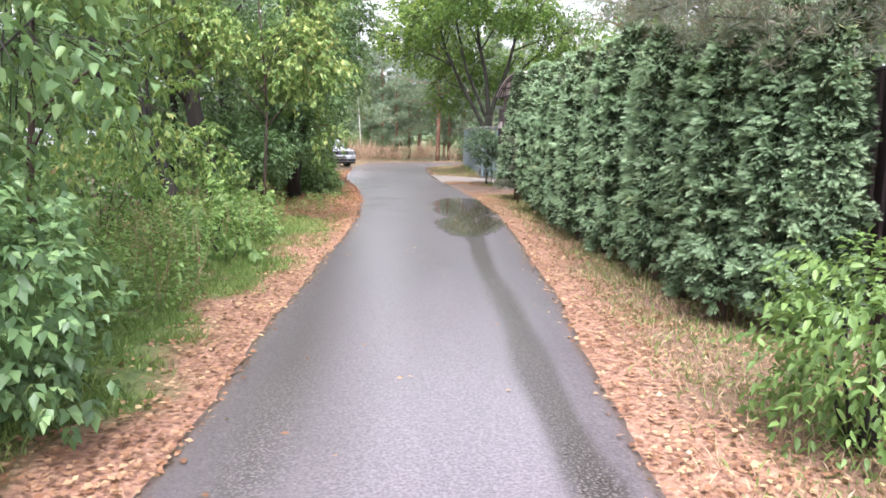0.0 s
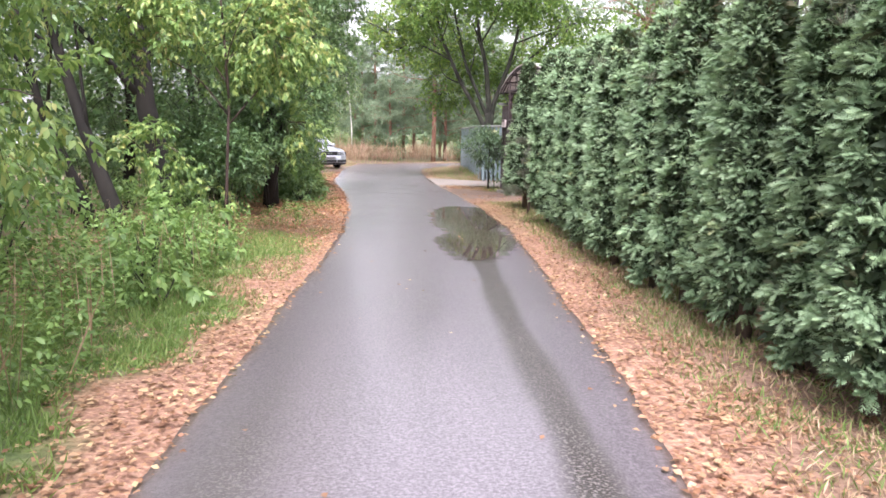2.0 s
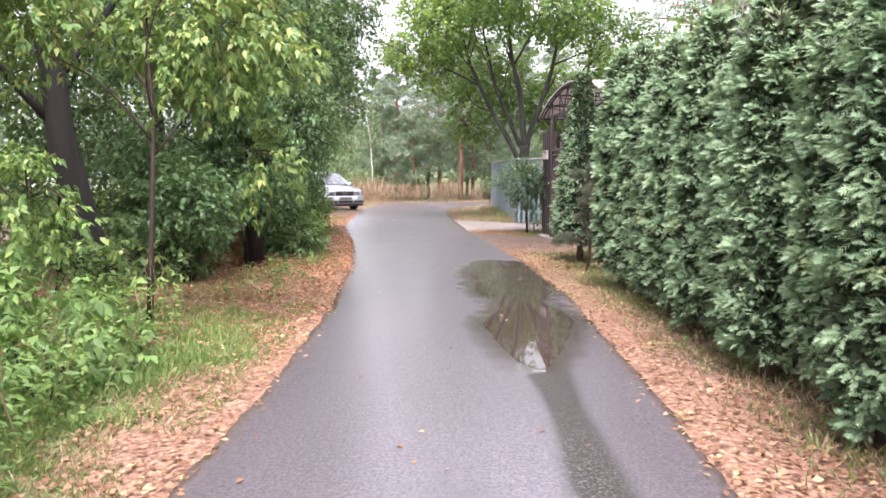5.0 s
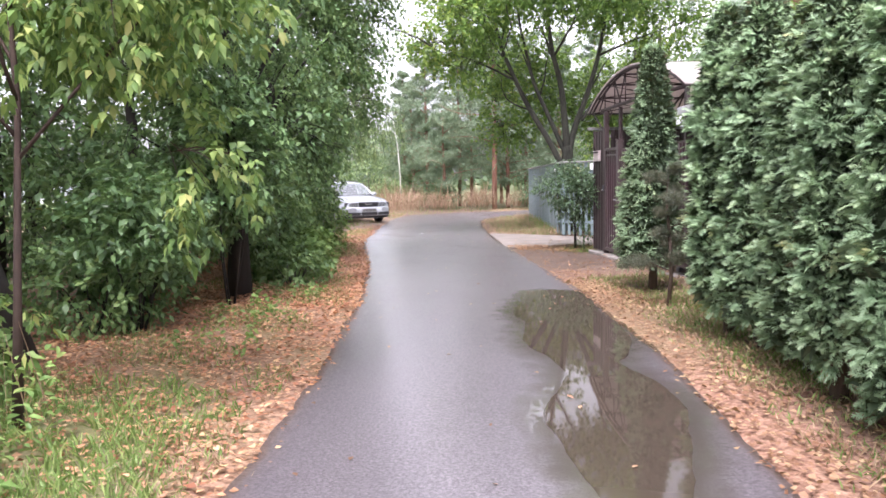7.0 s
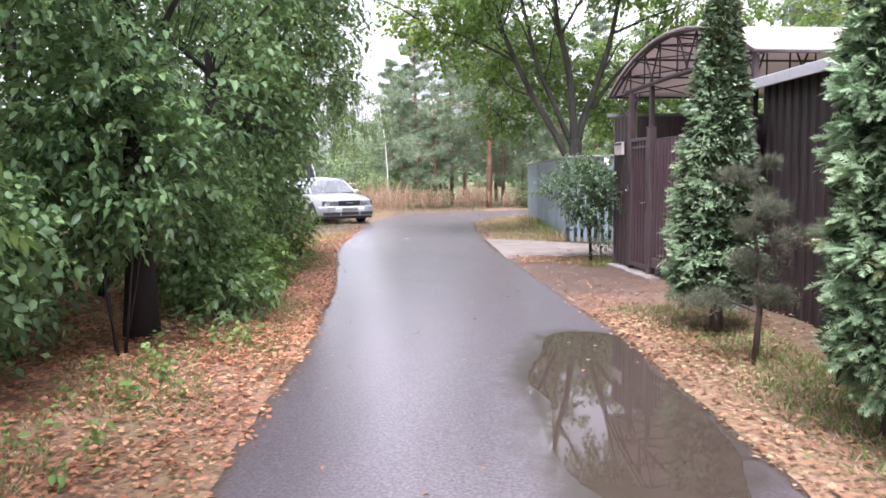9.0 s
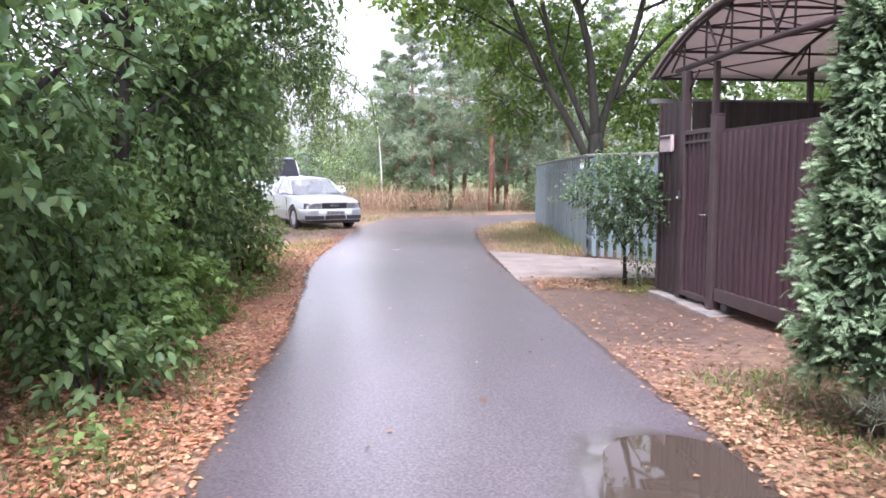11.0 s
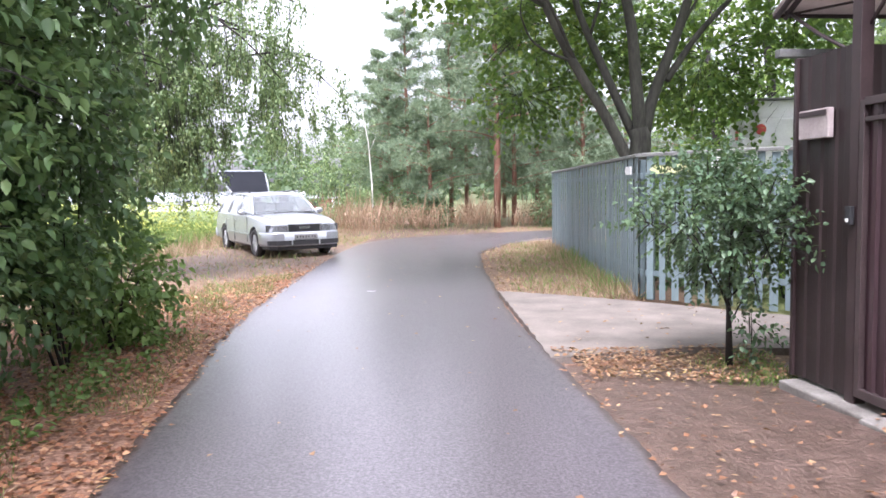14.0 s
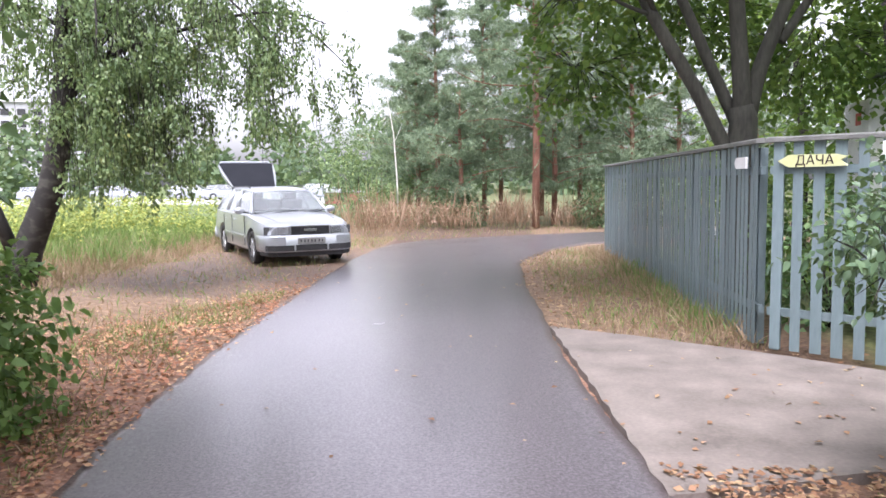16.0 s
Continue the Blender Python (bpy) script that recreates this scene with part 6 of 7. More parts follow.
# pale birch sapling by the bend
tree("birch_sapling", [(-2.5, 47.2, -0.02), (-2.52, 47.2, 1.6), (-2.62, 47.2, 3.2), (-2.85, 47.2, 4.6)], 0.034, 0.012,
     [(0.6, (-2.3, 47.2, 3.6), 0.012), (0.8, (-3.3, 47.3, 4.4), 0.012)], [(-2.8, 47.2, 3.9, 0.5, 0.5, 0.7), (-2.6, 47.3, 2.4, 0.4, 0.4, 0.4)],
     60, plain("bark_sapling", (0.45, 0.42, 0.38), (0.68, 0.66, 0.62), 6, 0.7, 0, 0.3, 40), LEAF_BIRCH, "thin white-stemmed birch sapling with few leaves", leaf=0.08, width=0.05, seed=95, fine=False)
for k, (x, y, h, r) in enumerate(((-4.6, 52.0, 3.4, 1.5), (-6.6, 56.0, 4.6, 1.9), (-3.6, 56.0, 4.6, 1.8), (-5.8, 62.0, 5.4, 2.2), (-2.2, 49.2, 1.5, 0.9), (-0.4, 46.6, 1.1, 0.7), (-3.2, 47.6, 1.3, 0.9), (4.6, 45.6, 1.4, 0.9), (6.2, 46.2, 1.6, 1.0))):
    shrub("willow_bush", x, y, h, r, 460, (LEAF_BIRCH, FAR_LEAF)[k % 2], "soft green willow bush beyond the lane's bend", 0.14, 0.07, per=6, twig=0.5, seed=100 + k, fine=False, gap=-0.4, low=0.05, group="bushes beyond the bend")

# ---- silver estate car with its tailgate up ----
def loft_half(stations, section):
    """Closed mirrored body through stations; section gives half outlines from the underside's middle to the top's."""
    v, f = [], []
    rings = []
    for st in stations:
        half = section(*st)
        y = st[0]
        ring = [(x, y, z) for x, z in half] + [(-x, y, z) for x, z in half[-2:0:-1]]
        rings.append(ring)
        v += ring
    m = len(rings[0])
    for i in range(len(rings) - 1):
        for j in range(m):
            k = (j + 1) % m
            f.append((i * m + j, i * m + k, (i + 1) * m + k, (i + 1) * m + j))
    f.append(tuple(range(m))[::-1])
    f.append(tuple(range((len(rings) - 1) * m, len(rings) * m)))
    bm = bmesh.new()
    vs = [bm.verts.new(p) for p in v]
    for q in f:
        bm.faces.new([vs[i] for i in q])
    bmesh.ops.recalc_face_normals(bm, faces=bm.faces)
    return bm


def slab_part(name, quad, mat, parent, th=0.006, label=""):
    """A thin four-cornered pane."""
    a, b, c, d = (Vector(p) for p in quad)
    n = (b - a).cross(d - a).normalized() * th
    v = [a, b, c, d, a + n, b + n, c + n, d + n]
    f = [(3, 2, 1, 0), (4, 5, 6, 7), (0, 1, 5, 4), (1, 2, 6, 5), (2, 3, 7, 6), (3, 0, 4, 7)]
    return link(name, mesh_from(name, v, f, mat), parent, label)


LAMP_BOWL = plain("lamp_bowl", (0.16, 0.17, 0.18), (0.34, 0.35, 0.37), 14, 0.3, 0.3, 0.1, 60)
LAMP_SMOKE = plain("smoked_lamp", (0.05, 0.052, 0.056), (0.10, 0.10, 0.105), 8, 0.25, 0, 0, 60)
DARK_GLASS = plain("dark_rear_glass", (0.007, 0.008, 0.011), (0.016, 0.017, 0.022), 2, 0.5, 0, 0, 40)
DARK_GLASS.node_tree.nodes["Principled BSDF"].inputs["Specular IOR Level"].default_value = 0.12


def build_car(x=-3.86, y=36.55, rz=30, lift=31, z=-0.02):
    car = base("estate_car", x, y, z, rz)

    def section(y, w, top, bot):
        return [(0, bot), (w * 0.84, bot), (w * 0.965, bot + 0.07), (w, 0.50), (w * 0.99, 0.64), (w * 0.945, top - 0.035), (w * 0.88, top), (w * 0.45, top + 0.025), (0, top + 0.033)]
    st = [(-2.24, 0.72, 0.715, 0.33), (-2.19, 0.77, 0.755, 0.26), (-2.05, 0.83, 0.795, 0.22), (-1.75, 0.87, 0.84, 0.21), (-1.345, 0.885, 0.885, 0.20), (-0.95, 0.89, 0.925, 0.20), (-0.3, 0.89, 0.94, 0.20), (0.5, 0.89, 0.95, 0.20), (1.345, 0.885, 0.955, 0.20), (1.9, 0.875, 0.96, 0.22), (2.3, 0.85, 0.955, 0.26), (2.48, 0.80, 0.93, 0.32)]
    body = part("body", loft_half(st, section), SILVER, car, "", True)
    cut = bmesh.new()
    for sx in (-0.80, 0.80):
        for sy in (-1.345, 1.345):
            bmesh.ops.create_cone(cut, cap_ends=True, segments=28, radius1=0.355, radius2=0.355, depth=0.36, matrix=pose(sx, sy, 0.33, 0, 90, 0))
    cutter = part("arch_cutter", cut, BLACK_TRIM)
    cutter.matrix_world = car.matrix_world
    md = body.modifiers.new("arches", "BOOLEAN")
    md.object = cutter
    md.operation = "DIFFERENCE"
    md.solver = "EXACT"
    bpy.context.view_layer.update()
    me = bpy.data.meshes.new_from_object(body.evaluated_get(bpy.context.evaluated_depsgraph_get()))
    body.modifiers.clear()
    body.data = me
    me.materials.clear()
    me.materials.append(SILVER)
    me.polygons.foreach_set("use_smooth", [True] * len(me.polygons))
    me.set_sharp_from_angle(angle=radians(28))
    bpy.data.objects.remove(cutter)
    # roof
    rf = [(-0.36, 0.56, 1.36), (-0.15, 0.60, 1.395), (0.5, 0.62, 1.43), (1.3, 0.61, 1.42), (1.95, 0.57, 1.375)]
    bm = loft_half([(y, w, z, 0) for y, w, z in rf], lambda y, w, z, q: [(0, z - 0.02), (w, z - 0.045), (w + 0.02, z - 0.03), (w - 0.02, z), (w * 0.6, z + 0.022), (0, z + 0.03)])
    part("roof", bm, SILVER, car, "", True)
    for s in (-1, 1):
        tube_part("roof_rail", [(s * 0.56, -0.05, 1.43), (s * 0.57, 0.1, 1.465), (s * 0.57, 1.6, 1.45), (s * 0.55, 1.8, 1.40)], [0.014] * 4, BLACK_TRIM, car, 6)
        for p, q, r in (((s * 0.765, -0.98, 0.93), (s * 0.58, -0.34, 1.36), 0.032), ((s * 0.775, 0.30, 0.94), (s * 0.615, 0.36, 1.40), 0.04), ((s * 0.775, 1.22, 0.95), (s * 0.605, 1.18, 1.39), 0.04), ((s * 0.76, 2.28, 0.95), (s * 0.56, 1.95, 1.36), 0.05)):
            tube_part("pillar", [p, tuple((np.array(p) + np.array(q)) / 2 + np.array([s * 0.012, 0, 0.012])), q], [r, r * 0.9, r * 0.8], SILVER, car, 6)
        ws = ((-0.93, 0.28), (0.34, 1.19), (1.25, 2.2))
        for k, (a, b) in enumerate(ws):
            ta, tb = (-0.34, 0.34) if k == 0 else ((0.38, 1.16) if k == 1 else (1.20, 1.93))
            q = [(s * 0.772, a, 0.945), (s * 0.772, b, 0.955), (s * 0.60, tb, 1.385), (s * 0.60, ta, 1.372)]
            slab_part("side_window", q if s > 0 else q[::-1], CAR_GLASS, car, 0.005, "tinted side window")
        # door seams and handles
        for yy in (-0.86, 0.30, 1.10):
            box_part("door_seam", (s * 0.884, yy, 0.60), (0.012, 0.008, 0.56), BLACK_TRIM, car, 0)
        for yy in (0.14, 0.96):
            box_part("door_handle", (s * 0.886, yy, 0.80), (0.03, 0.17, 0.028), SILVER, car, 0.006)
        box_part("side_moulding", (s * 0.893, 0.05, 0.50), (0.018, 1.9, 0.06), SILVER, car, 0.005)
        bm = bmesh.new()
        bmesh.ops.create_uvsphere(bm, u_segments=12, v_segments=8, radius=1.0)
        bmesh.ops.scale(bm, vec=(0.105, 0.06, 0.07), verts=bm.verts)
        bmesh.ops.translate(bm, vec=(s * 0.93, -0.66, 0.99), verts=bm.verts)
        mir = part("mirror", bm, SILVER, car, "", True)
        box_part("mirror_foot", (s * 0.82, -0.68, 0.955), (0.10, 0.04, 0.03), BLACK_TRIM, mir, 0.005)
    q = [(-0.735, -0.97, 0.945), (0.735, -0.97, 0.945), (0.565, -0.36, 1.355), (-0.565, -0.36, 1.355)]
    slab_part("windscreen", q, CAR_GLASS, car, 0.006, "windscreen mirroring the pale sky")
    for s in (-0.3, 0.28):
        tube_part("wiper", [(s, -1.0, 0.955), (s + 0.25, -0.96, 0.975), (s + 0.48, -0.93, 0.985)], [0.008] * 3, BLACK_TRIM, car, 5)
    # interior
    bm = bmesh.new()
    add_box(bm, 0, -0.72, 0.93, 1.36, 0.42, 0.12, 0.03)
    part("dashboard", bm, BLACK_TRIM, car)
    for sx in (-0.36, 0.36):
        bm = bmesh.new()
        add_box(bm, sx, 0.22, 1.02, 0.46, 0.14, 0.36, 0.05)
        add_box(bm, sx, 0.25, 1.26, 0.24, 0.09, 0.14, 0.03)
        part("seat", bm, BLACK_TRIM, car)
    bm = bmesh.new()
    add_box(bm, 0, 1.10, 1.00, 1.24, 0.14, 0.32, 0.05)
    part("rear_seat", bm, BLACK_TRIM, car)
    tube_part("steering_wheel", [(0.36 + 0.17 * math.cos(a), -0.42 + 0.06 * math.sin(a), 1.02 + 0.15 * math.sin(a)) for a in np.linspace(0, 2 * math.pi, 17)], [0.013] * 17, BLACK_TRIM, car, 5)
    # bonnet seam and front
    for s in (-1, 1):
        tube_part("bonnet_seam", [(s * 0.52, -2.19, 0.785), (s * 0.62, -1.7, 0.872), (s * 0.70, -1.02, 0.935)], [0.0035] * 3, BLACK_TRIM, car, 4)
    bm = loft_half([(-2.335, 0.48, 0, 0), (-2.31, 0.65, 0, 0), (-2.24, 0.775, 0, 0), (-2.1, 0.84, 0, 0), (-1.95, 0.868, 0, 0), (-1.76, 0.886, 0, 0)], lambda y, w, a, b: [(0, 0.27), (w * 0.97, 0.27), (w, 0.33), (w, 0.535), (w * 0.98, 0.57), (0, 0.575)])
    bump = part("front_bumper", bm, SILVER, car, "", True)
    bm = loft_half([(2.30, 0.872, 0, 0), (2.50, 0.83, 0, 0), (2.56, 0.72, 0, 0)], lambda y, w, a, b: [(0, 0.30), (w * 0.97, 0.30), (w, 0.35), (w, 0.50), (w * 0.98, 0.54), (0, 0.545)])
    part("rear_bumper", bm, SILVER, car, "", True)
    bm = loft_half([(-2.343, 0.45, 0, 0), (-2.318, 0.655, 0, 0), (-2.247, 0.780, 0, 0), (-2.18, 0.815, 0, 0)], lambda y, w, a, b: [(0, 0.295), (w, 0.295), (w, 0.395), (0, 0.395)])
    part("air_intake", bm, BLACK_TRIM, bump, "black lower air intake")
    for sx in (-0.31, 0.31):
        box_part("intake_divider", (sx, -2.335, 0.345), (0.035, 0.03, 0.12), SILVER, bump, 0.006)
    bm = loft_half([(-2.29, 0.62, 0, 0), (-2.20, 0.78, 0, 0), (-1.9, 0.85, 0, 0)], lambda y, w, a, b: [(0, 0.19), (w * 0.96, 0.19), (w, 0.22), (w, 0.275), (0, 0.275)])
    part("lower_apron", bm, BLACK_TRIM, car)
    pl = box_part("number_plate", (0, -2.352, 0.47), (0.52, 0.014, 0.112), PLATE, car, 0.003)
    for k, xx in enumerate((-0.20, -0.13, -0.07, 0.0, 0.06, 0.14, 0.20)):
        box_part("plate_mark", (xx, -2.361, 0.47), (0.024, 0.004, 0.045), BLACK_TRIM, pl, 0)
    gr = box_part("grille", (0, -2.243, 0.655), (0.70, 0.05, 0.15), BLACK_TRIM, car, 0.008)
    box_part("grille_frame", (0, -2.262, 0.735), (0.76, 0.03, 0.016), CHROME, gr, 0.004)
    box_part("grille_frame", (0, -2.262, 0.558), (0.70, 0.03, 0.012), CHROME, gr, 0.004)
    for s in (-1, 1):
        box_part("grille_frame", (s * 0.358, -2.262, 0.655), (0.016, 0.03, 0.155), CHROME, gr, 0.004)
    for k in range(4):
        box_part("grille_slat", (0, -2.268, 0.595 + k * 0.034), (0.68, 0.012, 0.006), BLACK_TRIM, gr, 0)
    box_part("emblem", (0, -2.276, 0.662), (0.24, 0.012, 0.05), CHROME, gr, 0.004)
    for s in (-1, 1):
        bm = bmesh.new()
        add_box(bm, 0, 0, 0, 0.34, 0.05, 0.15, 0.012, pose(s * 0.555, -2.222, 0.655, 0, 0, s * 12))
        lamp = part("headlight", bm, LAMP_BOWL, car, "clear glass headlight")
        bm = bmesh.new()
        add_box(bm, 0, 0, 0, 0.34, 0.012, 0.15, 0.004, pose(s * 0.560, -2.255, 0.655, 0, 0, s * 12))
        part("lens", bm, LENS, lamp)
        bm = bmesh.new()
        add_box(bm, 0, 0, 0, 0.12, 0.06, 0.15, 0.012, pose(s * 0.765, -2.145, 0.655, 0, 0, s * 40))
        part("side_lamp", bm, LAMP_SMOKE, car, "grey glass side lamp")
        box_part("tail_light", (s * 0.66, 2.475, 0.80), (0.16, 0.05, 0.20), RED_PAINT, car, 0.01)
    # wheels
    for sx in (-1, 1):
        for sy in (-1.345, 1.345):
            prof = [(0.20, -0.085), (0.285, -0.095), (0.312, -0.075), (0.318, 0.0), (0.312, 0.075), (0.285, 0.095), (0.20, 0.085)]
            n = 26
            v = [(sx * 0.775 + w, sy + r * math.cos(2 * math.pi * i / n), 0.315 + r * math.sin(2 * math.pi * i / n)) for i in range(n) for r, w in prof]
            m = len(prof)
            f = [(i * m + j, i * m + (j + 1) % m, ((i + 1) % n) * m + (j + 1) % m, ((i + 1) % n) * m + j) for i in range(n) for j in range(m)]
            wheel = link("wheel", mesh_from("wheel", v, f, RUBBER, True), car, "black rubber tyre on alloy rim")
            bm = bmesh.new()
            bmesh.ops.create_cone(bm, cap_ends=True, segments=24, radius1=0.205, radius2=0.205, depth=0.13, matrix=pose(sx * 0.775, sy, 0.315, 0, 90, 0))
            part("rim", bm, ALLOY, wheel)
            for i in range(6):
                bm = bmesh.new()
                add_box(bm, 0, 0.11, 0, 0.02, 0.17, 0.05, 0.006, pose(sx * 0.845, sy, 0.315, i * 60, 0, 0))
                part("spoke", bm, ALLOY, wheel)
    # raised tailgate, hinged on the roof's rear edge
    tg = pose(0, 1.96, 1.39, lift, 0, 0)
    outline = [(-0.50, 0.0), (0.50, 0.0), (0.62, 0.55), (0.66, 0.98), (0.60, 1.12), (-0.60, 1.12), (-0.66, 0.98), (-0.62, 0.55)]
    bm = bmesh.new()
    rings = [[bm.verts.new((a, b, z + 0.05 * max(0.0, b - 0.55))) for a, b in outline] for z in (0.0, 0.05)]
    bm.faces.new(rings[0][::-1])
    bm.faces.new(rings[1])
    for q in range(8):
        bm.faces.new((rings[0][q], rings[0][(q + 1) % 8], rings[1][(q + 1) % 8], rings[1][q]))
    bmesh.ops.recalc_face_normals(bm, faces=bm.faces)
    gate = part("tailgate", bm, SILVER, car, "raised silver tailgate with dark glass" if lift > 0 else "")
    gate.matrix_basis = tg
    slab_part("rear_window", [(-0.48, 0.03, 0.056), (0.48, 0.03, 0.056), (0.64, 1.06, 0.084), (-0.64, 1.06, 0.084)], DARK_GLASS, gate, 0.006, "dark rear window")
    slab_part("inner_lining", [(-0.47, 0.05, -0.008), (-0.61, 0.98, 0.012), (0.61, 0.98, 0.012), (0.47, 0.05, -0.008)], DARK_GLASS, gate, 0.006, "black inner lining of the tailgate")
    box_part("gate_edge", (0, 1.12, 0.045), (1.18, 0.06, 0.12), SILVER, gate, 0.02)
    for s in (-0.5, 0.5) if lift > 0 else ():
        tube_part("gas_strut", [(s, 2.2, 1.02), (s, 2.4, 1.3), (s, 2.55, 1.62)], [0.01] * 3, BLACK_TRIM, car, 5)
    tagged(car, "parked silver estate car with raised tailgate on dirt" if lift > 0 else "distant parked pale car on the paved lot", "car")
    return car


build_car()

# ---- ground cover ----
def scatter(n, x0, x1, y0, y1):
    return np.stack([rng.uniform(x0, x1, n), rng.uniform(y0, y1, n)], 1)


def off_road(p):
    return np.maximum(left_edge(p[:, 1]) - p[:, 0], p[:, 0] - right_edge(p[:, 1]))


def on_drive(p):
    return (p[:, 0] > 1.15) & (p[:, 1] > 24.5) & (p[:, 1] < 28.4 - 0.62 * (p[:, 0] - 1.1)) & (p[:, 0] < 5.4)


def lying(p, z, size, name, mat, label, category, tilt=0.28):
    n = len(p)
    soft = off_road(p) > 0.05
    P = np.column_stack([p, z + np.where(soft & ~on_drive(p), ground_z(p[:, 0], p[:, 1]) + 0.012, 0)])
    a = rng.uniform(0, 2 * np.pi, n)
    D = np.stack([np.cos(a), np.sin(a), rng.normal(size=n) * 0.12], 1)
    N = unit(np.array([0, 0, 1.0]) + rng.normal(size=(n, 3)) * tilt)
    s = size * rng.uniform(0.65, 1.25, n)
    v, t = leaf_arrays(P, D, N, s, s * rng.uniform(0.55, 0.9, n), 0.18, -0.05)
    tagged(link(name, fast_mesh(name, v, t, mat)), label, category, kind="stuff")


def build_litter():
    p = np.concatenate([scatter(115000, -4.6, 3.7, -1, 19), scatter(100000, -4.6, 3.4, 17, 34)])
    lit, green, dry, dirt = zones(p[:, 0], p[:, 1])
    o = off_road(p)
    patch = 0.5 + 0.5 * np.sin(p[:, 0] * 3.1 + np.sin(p[:, 1] * 2.3) * 2) * np.sin(p[:, 1] * 1.9 + p[:, 0])
    keep = (o > -0.005 - 0.11 * rng.random(len(p)) ** 3) & (rng.random(len(p)) < lit * (0.55 + 0.45 * patch) + 0.035 * dirt) & ~on_drive(p) & ~((p[:, 1] > 24.2) & (p[:, 0] > 0))
    p = p[keep]
    red = (p[:, 0] < 0) & (p[:, 1] > 11 + 2 * rng.random(len(p)))
    q, p = p[red], p[~red]
    lying(p, rng.uniform(0.003, 0.028, len(p)), 0.043, "fallen_leaves", LITTER, "fallen pinkish brown autumn leaves on the verge", "leaf litter")
    lying(q, rng.uniform(0.003, 0.028, len(q)), 0.046, "wood_leaves", LITTER_RED, "fallen reddish orange leaves along the wood", "leaf litter")
    q = scatter(1300, -2.2, 2.0, 0.5, 34)
    o = off_road(q)
    q = q[(o < -0.02) & (rng.random(len(q)) < 0.13 + 0.9 * np.exp(-((o + 0.05) / 0.10) ** 2))]
    lying(q, np.full(len(q), 0.027), 0.045, "stray_leaves", LITTER, "stray yellow and brown leaves on wet asphalt", "leaf litter", 0.15)
    q = np.concatenate([scatter(260, 1.3, 3.1, 24.3, 24.62), scatter(70, 1.2, 4.0, 24.6, 27.5)])
    q = q[off_road(q) > 0.03]
    lying(q, np.full(len(q), 0.02), 0.05, "driveway_leaves", LITTER, "brown leaves blown along the driveway edge", "leaf litter", 0.2)
    q = scatter(2600, 1.0, 2.8, 28.2, 37)
    q = q[(off_road(q) > 0.02) & (rng.random(len(q)) < np.exp(-off_road(q) / 0.7))]
    lying(q, rng.uniform(0.005, 0.04, len(q)), 0.05, "fence_leaves", LITTER, "brown leaves among straw beside the picket fence", "leaf litter")
    q = scatter(1500, 1.5, 3.1, 23.55, 24.35)
    lying(q, rng.uniform(0.005, 0.03, len(q)), 0.040, "sapling_leaves", LITTER, "brown leaves heaped round the sapling foot", "leaf litter")


def blades(p, length, width, mat, name, label, category, lean=0.35, z=-0.01):
    n = len(p)
    ln = length * rng.uniform(0.5, 1.25, n)
    d = np.array([0, 0, 1.0]) + rng.normal(size=(n, 3)) * lean
    v, t = diamond_arrays(np.column_stack([p, ground_z(p[:, 0], p[:, 1]) + z]), d, rand_unit(n), ln, width, 0.15)
    tagged(link(name, fast_mesh(name, v, t, mat)), label, category, kind="stuff")


